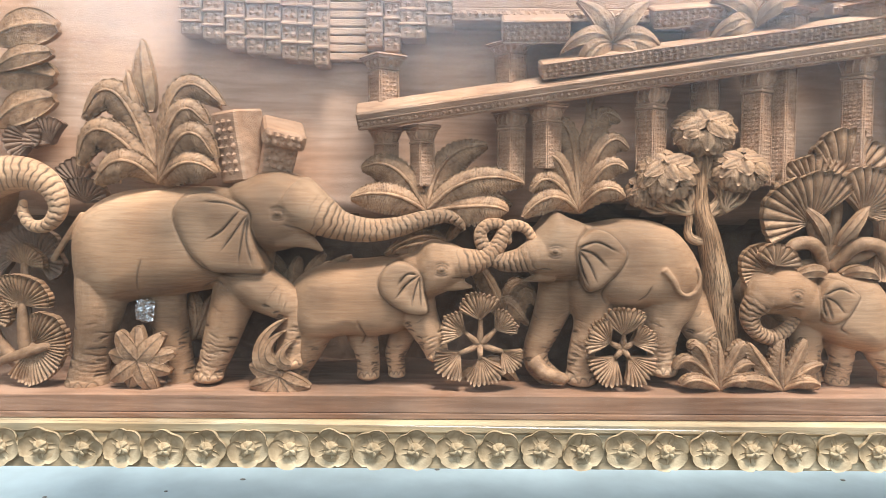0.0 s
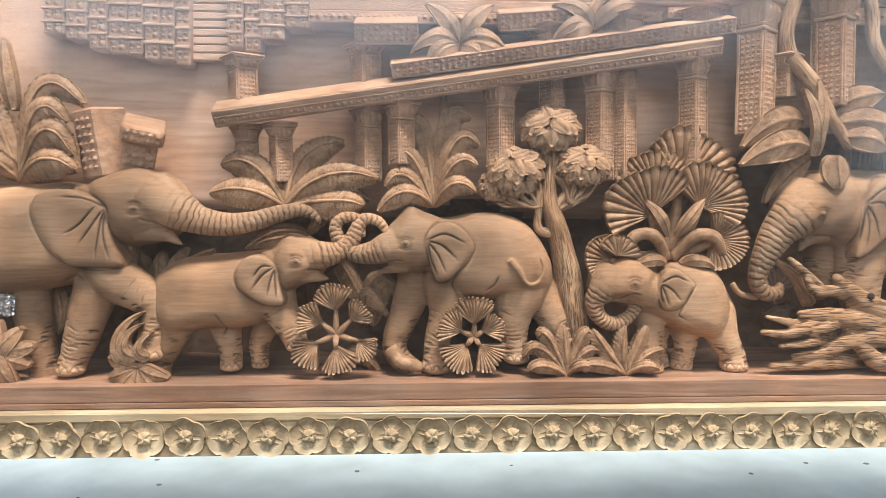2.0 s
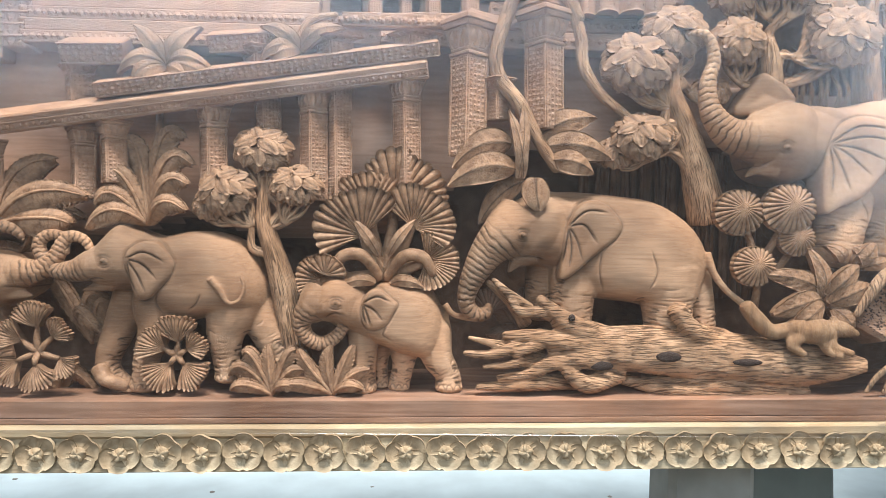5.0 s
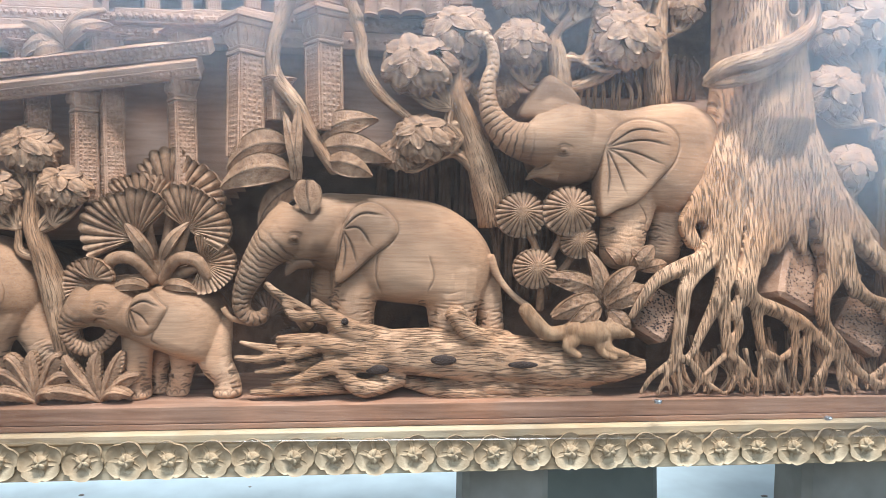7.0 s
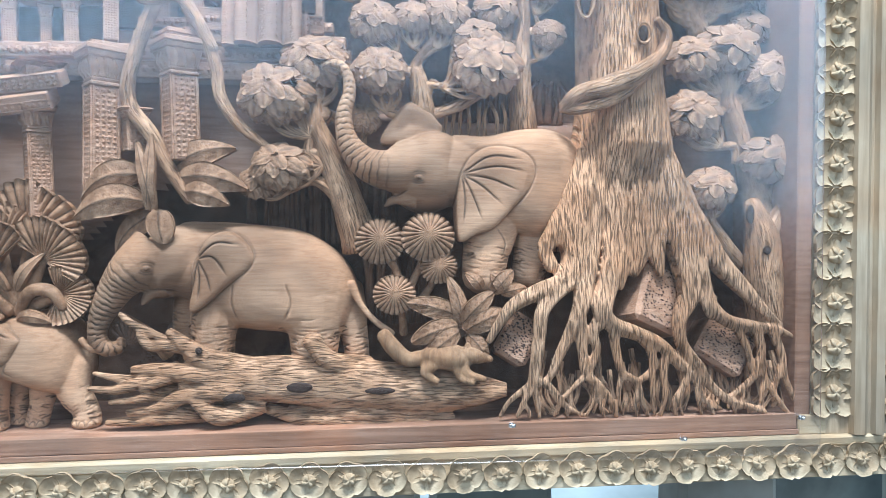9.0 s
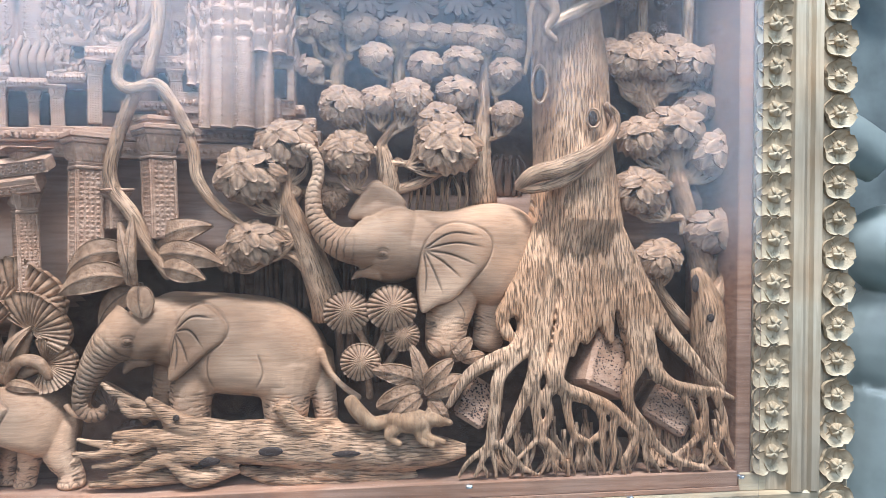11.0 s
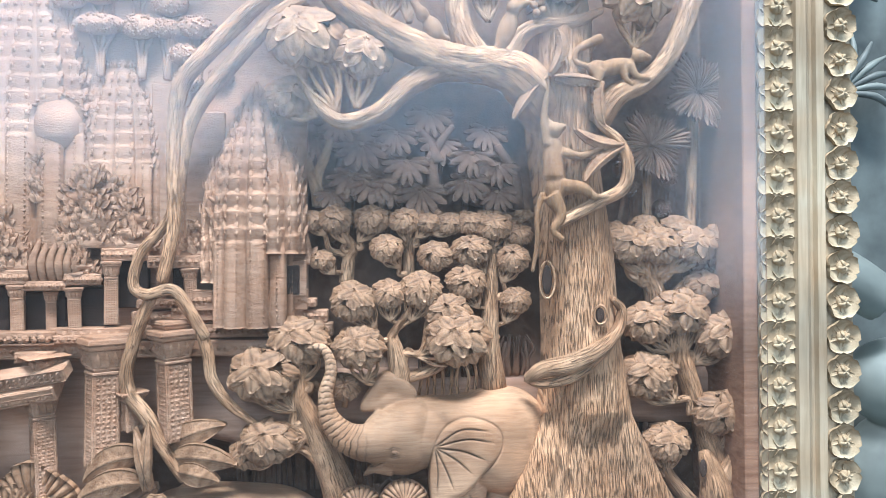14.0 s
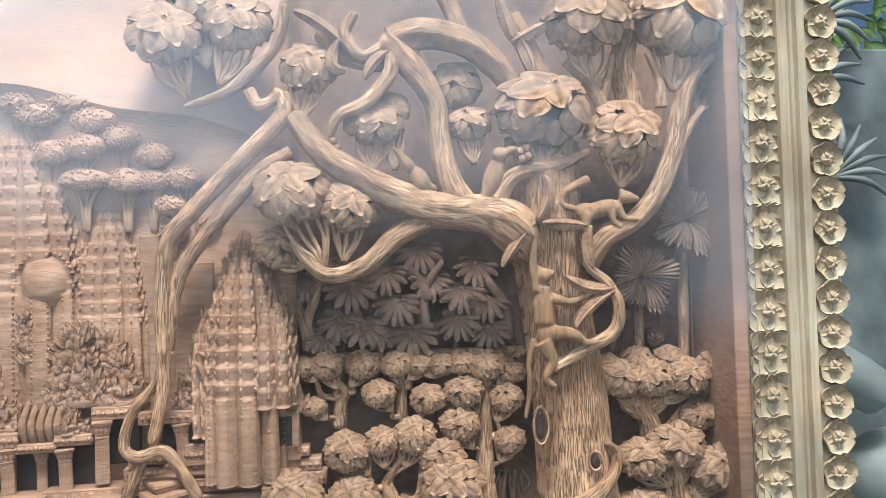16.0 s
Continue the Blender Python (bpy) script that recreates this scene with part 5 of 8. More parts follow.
g = Geo()
for k, (x, y, z) in enumerate(((1.213, -0.105, 1.064), (1.223, -0.105, 1.069), (1.226, -0.105, 1.057), (1.216, -0.107, 1.052), (0.943, -0.095, 1.084), (0.949, -0.095, 1.074), (0.935, -0.095, 1.076), (0.941, -0.096, 1.066))):
    g.ball((x, y, z), 0.0062, 0.006, 0.0062, 0, 8, 6)
    g.tube([(x, y, z), (x - 0.002, y + 0.012, z + 0.008), (x - 0.004, y + 0.04, z + 0.012)], [0.002, 0.002, 0.002], 5, 3)
solo("berries", g, LEAF, "small round wooden berries on the branch", "berries", kind="stuff")


# ---- plants along the ground ----
FERN = "feathered brown wooden palm fronds behind the elephants"


def palm(base, label, fronds, width, ribs=13, group="feathered palms", mat=LEAF):
    t = thing("carved_palm", base, label, "palm", group)
    for k, (m, e) in enumerate(fronds):
        frond(t, base, m, e, width, ribs, -1 if e[0] < base[0] else 1, mat=mat)
    return t


def fan_plant(base, label, leaves, group="pleated fan plants"):
    """leaves: foot of the leaf, its bearing, radius and spread."""
    t = thing("fan_plant", base, label, "plant", group)
    b = Vector(base)
    for k, (p, a, r, sp) in enumerate(leaves):
        q = Vector(p)
        limb(t, [b, b.lerp(q, 0.55) + Vector((0.1 * (q.x - b.x), -0.006, 0)), q], [0.0095, 0.008, 0.0055], "stem", LEAF, 8, 5, 0.06, 4)
        fan(t, p, a, r * 0.76, min(215, sp + 55), max(14, int(sp / 7)))
    return t


def ground_fern(base, label, fronds, width):
    t = thing("ground_fern", base, label, "fern", "ferns at the ledge")
    for m, e in fronds:
        frond(t, base, m, e, width * 0.8, 9, -1 if e[0] < base[0] else 1, "leaf", LEAF, 0.010)
    return t


def flower(base, label, petals, r, stem=None):
    t = thing("carved_flower", base, label, "flower", "flowers at the ledge")
    b = Vector(base)
    for k, (p, a) in enumerate(petals):
        limb(t, [b, b.lerp(Vector(p), 0.6) + Vector((0, -0.004, 0)), p], [0.005, 0.004, 0.003], "stem", LEAF, 6, 3, 0.05, 3)
        fan(t, p, a + 13 * math.sin(3.3 * k + 1), r * (1.0 + 0.14 * math.sin(2 * k + 1)), 104, 11, "petal", cup=0.34, lean=0.10 * math.sin(5 * k), lobe=0.12)
    return t


palm((-0.368, -0.050, 0.328), FERN, [((-0.422, -0.040, 0.440), (-0.465, -0.050, 0.408)), ((-0.431, -0.060, 0.393), (-0.467, -0.060, 0.350)), ((-0.402, -0.070, 0.355), (-0.440, -0.070, 0.327)), ((-0.345, -0.040, 0.444), (-0.288, -0.050, 0.427)), ((-0.338, -0.060, 0.413), (-0.304, -0.060, 0.402)), ((-0.324, -0.070, 0.388), (-0.291, -0.070, 0.360)), ((-0.324, -0.070, 0.353), (-0.289, -0.070, 0.341))], 0.0328)
t = thing("carved_palm", (-0.392, -0.030, 0.420), "upright young wooden palm shoots", "palm", "feathered palms")
blade(t, (-0.386, -0.030, 0.420), 96, 0.0928, 0.0271, 0.01, 0.01, "leaf", LEAF)
blade(t, (-0.398, -0.030, 0.409), 104, 0.0657, 0.0186, 0.012, 0.01, "leaf", LEAF)
palm((-0.028, -0.050, 0.297), FERN, [((-0.068, -0.050, 0.350), (-0.111, -0.050, 0.350)), ((-0.074, -0.060, 0.318), (-0.123, -0.060, 0.313)), ((-0.004, -0.040, 0.362), (0.048, -0.050, 0.382)), ((0.029, -0.060, 0.337), (0.093, -0.060, 0.334)), ((0.040, -0.060, 0.305), (0.074, -0.060, 0.298))], 0.0314, 14)
palm((0.166, -0.040, 0.299), FERN, [((0.151, -0.040, 0.400), (0.123, -0.050, 0.395)), ((0.136, -0.050, 0.364), (0.110, -0.050, 0.356)), ((0.129, -0.055, 0.338), (0.104, -0.060, 0.324)), ((0.129, -0.060, 0.317), (0.094, -0.060, 0.292)), ((0.183, -0.040, 0.408), (0.215, -0.050, 0.414)), ((0.193, -0.050, 0.381), (0.226, -0.050, 0.379)), ((0.193, -0.055, 0.353), (0.223, -0.060, 0.352)), ((0.192, -0.060, 0.328), (0.221, -0.060, 0.318))], 0.0243, 10)
limb(thing("palm_stalk", (0.168, -0.030, 0.299), "thin upright wooden palm stalk", "stalk"), [(0.166, -0.040, 0.297), (0.167, -0.040, 0.354), (0.176, -0.040, 0.404), (0.179, -0.040, 0.456)], [0.0071, 0.0064, 0.005, 0.005], "stalk", LEAF)
palm((-0.197, -0.020, 0.155), "dark arched wooden fronds between the elephants", [((-0.220, -0.020, 0.215), (-0.234, -0.030, 0.238)), ((-0.202, -0.030, 0.209), (-0.195, -0.030, 0.235)), ((-0.183, -0.035, 0.210), (-0.160, -0.040, 0.241)), ((-0.171, -0.040, 0.207), (-0.125, -0.040, 0.239))], 0.0157, 14)
palm((-0.339, -0.015, 0.121), "dark wooden fronds under the elephant's belly", [((-0.333, -0.020, 0.160), (-0.341, -0.020, 0.187)), ((-0.322, -0.020, 0.157), (-0.314, -0.020, 0.180)), ((-0.349, -0.020, 0.149), (-0.352, -0.020, 0.171))], 0.0186, 10)
palm((0.086, -0.020, 0.136), "dark arched wooden fronds between two elephants", [((0.099, -0.030, 0.191), (0.118, -0.030, 0.176)), ((0.084, -0.030, 0.198), (0.114, -0.030, 0.195)), ((0.054, -0.030, 0.205), (0.039, -0.030, 0.221)), ((0.076, -0.040, 0.181), (0.106, -0.040, 0.152)), ((-0.069, -0.030, 0.241), (-0.095, -0.030, 0.248))][:4], 0.02, 12)
palm((-0.002, -0.035, 0.260), "small wooden fronds under the raised trunk", [((-0.039, -0.040, 0.264), (-0.082, -0.040, 0.241)), ((0.041, -0.040, 0.309), (0.081, -0.040, 0.306)), ((-0.050, -0.040, 0.253), (-0.068, -0.040, 0.243))], 0.0186, 12)
fan_plant((-0.538, -0.050, 0.072), "large pleated wooden fan leaves at the panel's edge", [((-0.544, -0.060, 0.170), 100, 0.0535, 150), ((-0.524, -0.070, 0.121), -20, 0.0607, 210), ((-0.588, -0.060, 0.155), 60, 0.0428, 120), ((-0.548, -0.045, 0.220), 75, 0.0357, 110)])
limb(thing("edge_branch", (-0.588, -0.030, 0.210), "thin wooden branches at the panel's edge", "branch"), [(-0.568, -0.070, 0.099), (-0.522, -0.080, 0.116), (-0.500, -0.080, 0.122)], [0.0057, 0.0064, 0.005], "branch", LEAF)
# leaves behind the trunk take the darker wood, recess shade included
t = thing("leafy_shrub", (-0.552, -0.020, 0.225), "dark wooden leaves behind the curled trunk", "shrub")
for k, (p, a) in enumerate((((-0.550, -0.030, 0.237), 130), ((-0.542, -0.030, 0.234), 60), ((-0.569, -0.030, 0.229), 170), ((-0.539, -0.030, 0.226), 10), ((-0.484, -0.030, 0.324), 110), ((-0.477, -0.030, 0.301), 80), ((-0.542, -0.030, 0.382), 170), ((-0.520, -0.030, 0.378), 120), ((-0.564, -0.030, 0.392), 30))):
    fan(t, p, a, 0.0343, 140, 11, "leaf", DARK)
t = thing("broad_leaf_plant", (-0.522, -0.010, 0.488), "broad rippled wooden leaves", "plant")
for p, a, L, w in (((-0.508, -0.020, 0.529), 182, 0.0892, 0.05), ((-0.513, -0.020, 0.464), 170, 0.0857, 0.05), ((-0.514, -0.020, 0.438), 195, 0.0857, 0.0428), ((-0.510, -0.030, 0.494), 188, 0.0785, 0.0286)):
    blade(t, p, a, L, w, 0.014, 0.012, bend=12)
t = thing("leaf_rosette", (-0.384, -0.065, 0.101), "small wooden rosette of rounded leaves", "plant", "flowers at the ledge")
for k in range(9):
    blade(t, (-0.384, -0.065, 0.107), 40 * k + 12 + 5 * math.sin(4 * k), 0.043 + 0.004 * math.sin(3 * k), 0.0235, 0.020 + 0.004 * (k % 2), 0.006, "leaf", drop=0.006, vein=0.03, blunt=0.45)
t = thing("curled_plant", (-0.225, -0.060, 0.073), "curled wooden leaves under the raised foot", "plant", "flowers at the ledge")
for p, m, e, w in (((-0.207, -0.070, 0.098), (-0.255, -0.080, 0.106), (-0.258, -0.080, 0.139), 0.01), ((-0.206, -0.075, 0.106), (-0.232, -0.085, 0.119), (-0.238, -0.085, 0.142), 0.0086), ((-0.193, -0.070, 0.105), (-0.205, -0.080, 0.125), (-0.197, -0.080, 0.135), 0.0071)):
    blade(t, Vector(p) + Vector((0, -0.010, 0)), 188, (Vector(m) - Vector(p)).length + (Vector(e) - Vector(m)).length * 0.45, w * 2.4, 0.008, 0.010, "crescent_leaf", LEAF, 0.0, -105, 0.012, 0.01, 0.6)
for k, a in enumerate((200, 230, 270, 310, 340, 160)):
    blade(t, (-0.207, -0.074, 0.090), a, 0.040, 0.0200, 0.014, 0.008, "leaf", vein=0.03, blunt=0.5)
g = Geo()
g.ball((-0.205, -0.080, 0.092), 0.009, 0.010, 0.009, 0)
part("bud", g, LEAF, t)
flower((0.042, -0.075, 0.132), "broad-petalled carved wooden flower at the ledge", [((0.042, -0.080, 0.163), 90), ((0.024, -0.080, 0.147), 165), ((0.060, -0.080, 0.151), 30), ((0.018, -0.080, 0.122), 235), ((0.042, -0.085, 0.118), 275), ((0.069, -0.080, 0.125), -30)], 0.0314)
flower((0.219, -0.075, 0.131), "five-petalled carved wooden flower at the ledge", [((0.220, -0.080, 0.146), 82), ((0.205, -0.080, 0.137), 160), ((0.230, -0.080, 0.137), 15), ((0.211, -0.080, 0.120), 245), ((0.227, -0.080, 0.120), -60)], 0.0328)
flower((-0.462, -0.030, 0.084), "small dark carved wooden flower by the hind leg", [((-0.443, -0.030, 0.106), 110), ((-0.434, -0.030, 0.092), 200)], 0.0214)
ground_fern((0.342, -0.075, 0.079), "small wooden fern on the ledge", [((0.306, -0.080, 0.116), (0.285, -0.080, 0.105)), ((0.316, -0.080, 0.130), (0.303, -0.080, 0.131)), ((0.338, -0.080, 0.116), (0.335, -0.080, 0.145)), ((0.358, -0.080, 0.127), (0.370, -0.080, 0.139)), ((0.362, -0.080, 0.110), (0.383, -0.080, 0.113)), ((0.310, -0.090, 0.096), (0.290, -0.090, 0.088)), ((0.355, -0.090, 0.096), (0.376, -0.090, 0.091))], 0.0186)
ground_fern((0.420, -0.075, 0.081), "small wooden fern on the ledge", [((0.390, -0.080, 0.117), (0.375, -0.080, 0.140)), ((0.413, -0.080, 0.117), (0.417, -0.080, 0.146)), ((0.432, -0.080, 0.118), (0.445, -0.080, 0.146)), ((0.443, -0.080, 0.107), (0.467, -0.080, 0.115)), ((0.383, -0.090, 0.097), (0.359, -0.090, 0.094)), ((0.438, -0.090, 0.096), (0.459, -0.090, 0.091))], 0.0186)
palm((0.042, -0.020, 0.052), "dark wooden blades behind the flowers", [((0.034, -0.030, 0.085), (0.008, -0.030, 0.061)), ((0.060, -0.030, 0.100), (0.102, -0.030, 0.063))], 0.0171, 9)
limb(thing("wood_stub", (0.131, -0.060, 0.072), "smooth stub of wood on the ledge", "stub"), [(0.112, -0.060, 0.108), (0.125, -0.070, 0.096), (0.150, -0.070, 0.088)], [0.0114, 0.01, 0.0071], "stem", LEAF)
tree("small wooden tree with pale leaf domes", [(0.365, -0.030, 0.105), (0.351, -0.040, 0.196), (0.332, -0.050, 0.270), (0.320, -0.050, 0.312)], [0.0214, 0.0186, 0.0143, 0.0107],
     [((0.335, -0.050, 0.262), (0.275, -0.055, 0.340), 0.0320), ((0.328, -0.050, 0.298), (0.320, -0.050, 0.396), 0.0330), ((0.337, -0.050, 0.270), (0.366, -0.055, 0.349), 0.0300), ((0.335, -0.050, 0.262), (0.250, -0.045, 0.322), 0.0214)], 3)
fan_plant((0.482, -0.040, 0.236), "large pleated wooden fan leaves", [((0.454, -0.060, 0.289), 125, 0.0833, 110), ((0.462, -0.045, 0.321), 105, 0.0719, 90), ((0.496, -0.045, 0.333), 62, 0.0909, 85), ((0.519, -0.060, 0.302), 55, 0.0719, 120), ((0.539, -0.060, 0.257), -5, 0.053, 170), ((0.403, -0.060, 0.228), 140, 0.047, 140)])
t = thing("leafy_shoots", (0.482, -0.040, 0.232), "narrow wooden shoots among the fan leaves", "shoots")
for s in (-1, 1):
    limb(t, [(0.482 + 0.004 * s, -0.055, 0.232), (0.482 + 0.026 * s, -0.070, 0.262), (0.482 + 0.052 * s, -0.072, 0.262), (0.482 + 0.066 * s, -0.068, 0.240)], [0.007, 0.0085, 0.0085, 0.006], "curled_stalk", LEAF, 10, 6, 0.05, 4)
    blade(t, (0.482 + 0.006 * s, -0.055, 0.262), 90 - 22 * s, 0.062, 0.0150, 0.012, 0.012, bend=-14 * s)
    blade(t, (0.482 + 0.010 * s, -0.060, 0.226), 90 - 58 * s, 0.046, 0.0170, 0.012, 0.012, bend=-40 * s)
fan(thing("ruffled_leaf", (0.402, -0.050, 0.235), "ruffled wooden leaf behind the calf's head", "leaf"), (0.406, -0.075, 0.236), 75, 0.0273, 160, 9)
t = thing("broad_leaf_plant", (0.685, -0.060, 0.362), "broad glossy wooden leaves over the elephant", "plant")
for p, a, L, w, bd in (((0.649, -0.060, 0.413), 168, 0.0849, 0.0425, 35), ((0.653, -0.070, 0.379), 165, 0.091, 0.0425, 30), ((0.668, -0.046, 0.366), 200, 0.0834, 0.0318, 25), ((0.683, -0.050, 0.423), 40, 0.0872, 0.0379, -20), ((0.692, -0.060, 0.410), 12, 0.091, 0.0394, -20),
                       ((0.700, -0.065, 0.392), 5, 0.0606, 0.0334, -20), ((0.664, -0.070, 0.368), 95, 0.091, 0.0167, 8), ((0.657, -0.070, 0.368), 82, 0.0986, 0.0167, 5)):
    blade(t, p, a, L, w, 0.012, 0.014, bend=bd)
t = thing("drooping_leaf", (0.677, -0.094, 0.368), "smooth cupped wooden leaf hanging over the elephant's brow", "leaf")
blade(t, (0.677, -0.094, 0.368), 268, 0.044, 0.036, 0.006, 0.002, bend=10, thick=0.006, vein=0.008, blunt=0.55)
# mushrooms and leafy herbs under the trumpeting elephant


def mushroom(c, r, foot, ribs=24):
    t = thing("carved_mushroom", foot, "pleated wooden mushroom on a thin stalk", "mushroom", "wooden mushrooms")
    c = Vector(c)
    g = Geo()

    def at(u, v):
        a = math.pi * v
        k = abs(math.sin(ribs * a / 2)) ** 0.7
        q = r * (0.002 + u) * (1 + 0.05 * k * u)
        return c + Vector((q * math.cos(a), -0.5 * r * math.cos(1.5 * u) - 0.10 * r * k * u, q * math.sin(a) * 0.92 + 0.16 * r * (1 - u)))
    g.sheet(at, 7, ribs * 6, 0.012, True, True, cut=lambda u, v: 0.9 * min(1, 2 * u) * max(0, 1 - abs(math.sin(ribs * math.pi * v / 2)) / 0.5))
    part("cap", g, LEAF, t)
    limb(t, [c + Vector((0, 0.004, -0.3 * r)), c.lerp(Vector(foot), 0.5) + Vector((0.004, 0, 0)), foot], [0.006, 0.005, 0.006], "stalk", LEAF, 8, 4, 0.04, 3)


mushroom((0.957, -0.070, 0.329), 0.0326, (0.991, -0.050, 0.256))
mushroom((1.022, -0.075, 0.335), 0.035, (0.995, -0.050, 0.256))
mushroom((1.037, -0.070, 0.295), 0.0249, (1.011, -0.050, 0.241))
mushroom((0.977, -0.075, 0.257), 0.028, (0.991, -0.050, 0.201))
t = thing("leafy_herb", (1.065, -0.060, 0.202), "wooden herb with ribbed curling leaves", "plant")
for p, a, L, w in (((1.064, -0.070, 0.227), 150, 0.0738, 0.0295), ((1.062, -0.075, 0.216), 185, 0.066, 0.0311), ((1.064, -0.080, 0.209), 205, 0.0583, 0.028), ((1.068, -0.070, 0.211), 90, 0.0738, 0.0233), ((1.069, -0.080, 0.220), 60, 0.0583, 0.0264), ((1.071, -0.080, 0.209), 40, 0.0622, 0.0311),
                   ((1.075, -0.080, 0.205), -40, 0.0466, 0.0233), ((1.111, -0.070, 0.258), 65, 0.0427, 0.0233), ((1.127, -0.070, 0.258), 110, 0.035, 0.0186), ((1.123, -0.070, 0.258), 30, 0.035, 0.0186), ((1.095, -0.070, 0.265), 120, 0.0311, 0.0171)):
    blade(t, p, a, L, w, 0.012, 0.012, bend=-15 if a < 90 else 15, vein=0.05, blunt=0.6)

# fallen log with broken branches
t = thing("fallen_log", (0.933, -0.070, 0.093), "long knotty fallen wooden log with broken branches", "log")
log = Geo()
LOG_BARK = lambda d, a, c: grain(d, a, c, 0.06, 4)
log.tube([(1.131, -0.080, 0.127), (1.087, -0.075, 0.126), (1.010, -0.070, 0.126), (0.926, -0.070, 0.136), (0.843, -0.070, 0.143), (0.776, -0.070, 0.147), (0.742, -0.080, 0.160), (0.712, -0.086, 0.182)], [0.0093, 0.0233, 0.0326, 0.0357, 0.0342, 0.028, 0.0200, 0.012], 40, 12, 0.8, LOG_BARK)
def log_branch(pts, rr):
    """One broken branch of the log."""
    log.tube([Vector(pts[0]) + Vector((0.008, 0.020, 0)), *pts[1:]], [r * 1.15 for r in rr], 20, 8, 1.0, LOG_BARK)


log_branch([(0.771, -0.080, 0.151), (0.732, -0.086, 0.175), (0.708, -0.090, 0.193), (0.687, -0.090, 0.211)], [0.0202, 0.0132, 0.0093, 0.0054])
log_branch([(0.724, -0.090, 0.181), (0.687, -0.090, 0.193), (0.661, -0.090, 0.194), (0.649, -0.090, 0.210)], [0.0093, 0.007, 0.0062, 0.0039])
log_branch([(0.670, -0.090, 0.196), (0.642, -0.090, 0.221), (0.626, -0.090, 0.235)], [0.0062, 0.0047, 0.0031])
log_branch([(0.933, -0.080, 0.153), (0.896, -0.086, 0.169), (0.876, -0.090, 0.187), (0.868, -0.090, 0.200)], [0.0171, 0.0117, 0.0101, 0.0117])
log_branch([(0.779, -0.085, 0.134), (0.723, -0.090, 0.154), (0.680, -0.090, 0.162), (0.642, -0.090, 0.162)], [0.0171, 0.0117, 0.0085, 0.0054])
log_branch([(0.687, -0.090, 0.162), (0.647, -0.095, 0.145), (0.619, -0.095, 0.138), (0.590, -0.095, 0.140)], [0.0085, 0.007, 0.0054, 0.0031])
log_branch([(0.647, -0.095, 0.147), (0.626, -0.095, 0.153), (0.595, -0.095, 0.160)], [0.0054, 0.0047, 0.0023])
log_branch([(0.793, -0.085, 0.111), (0.751, -0.090, 0.100), (0.720, -0.092, 0.125), (0.703, -0.092, 0.144)], [0.0124, 0.0109, 0.0085, 0.0054])
log_branch([(0.742, -0.080, 0.100), (0.686, -0.085, 0.100), (0.643, -0.085, 0.096), (0.608, -0.085, 0.094)], [0.0117, 0.0093, 0.007, 0.0039])
log_branch([(0.828, -0.070, 0.095), (0.903, -0.075, 0.100), (0.979, -0.075, 0.093), (1.057, -0.070, 0.088)], [0.0093, 0.0124, 0.0109, 0.0062])
log_branch([(0.687, -0.090, 0.136), (0.657, -0.094, 0.127), (0.615, -0.094, 0.122)], [0.0078, 0.0054, 0.0031])
log_branch([(0.785, -0.080, 0.132), (0.747, -0.086, 0.134), (0.708, -0.090, 0.129), (0.673, -0.090, 0.113), (0.635, -0.090, 0.108)], [0.0186, 0.0132, 0.0101, 0.007, 0.0039])
log_branch([(0.708, -0.090, 0.158), (0.681, -0.094, 0.150), (0.654, -0.096, 0.138)], [0.0093, 0.007, 0.0039])
log_branch([(0.799, -0.075, 0.101), (0.859, -0.080, 0.092), (0.934, -0.080, 0.087), (1.025, -0.080, 0.085)], [0.007, 0.0078, 0.007, 0.0047])
log = fused(log, 0.0017, 3)
log.w = {i: (p[2] + 0.5 * p[1], p[0]) for i, p in enumerate(log.v)}
part("trunk", log, BARK, t)
# dark lenses laid on the log as the shade of its hollows
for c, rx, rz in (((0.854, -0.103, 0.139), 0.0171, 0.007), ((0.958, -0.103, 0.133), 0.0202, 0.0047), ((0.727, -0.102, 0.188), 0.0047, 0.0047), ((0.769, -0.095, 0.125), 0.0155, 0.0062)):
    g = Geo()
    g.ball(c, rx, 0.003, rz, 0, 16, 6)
    part("hole", g, HOLLOW_SHADE, t, "hollow in the log painted dark as shade")
limb(thing("log_shoot", (0.637, -0.070, 0.168), "twisted wooden shoot by the elephant's trunk", "shoot"), [(0.675, -0.050, 0.173), (0.657, -0.060, 0.200), (0.636, -0.065, 0.219), (0.621, -0.065, 0.230)], [0.0099, 0.0091, 0.0068, 0.0038], "stem", BARK)
# shade of the hollow is carried by these leaves' darker wood
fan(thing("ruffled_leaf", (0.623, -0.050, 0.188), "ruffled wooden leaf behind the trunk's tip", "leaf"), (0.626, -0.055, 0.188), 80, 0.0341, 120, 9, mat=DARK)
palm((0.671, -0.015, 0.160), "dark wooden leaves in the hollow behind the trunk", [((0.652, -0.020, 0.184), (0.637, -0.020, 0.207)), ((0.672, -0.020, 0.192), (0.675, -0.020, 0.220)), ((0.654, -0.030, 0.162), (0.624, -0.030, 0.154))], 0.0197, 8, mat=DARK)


# scrap of crumpled foil lodged between the legs
g = Geo()
c = Vector((-0.384, -0.060, 0.166))
g.sheet(lambda u, v: c + Vector(((u - 0.5) * 0.024 + 0.004 * noise.noise(Vector((u * 5, v * 3, 1))), -0.006 * math.cos(v) + 0.006 * noise.noise(Vector((u * 7, v * 5, 6))), v * 0.016 * (1 - 0.5 * abs(u - 0.5)))), 12, 12, 0.03, False)
solo("crumpled_foil", g, METAL, "scrap of crumpled silver foil behind the leaves", "foil")


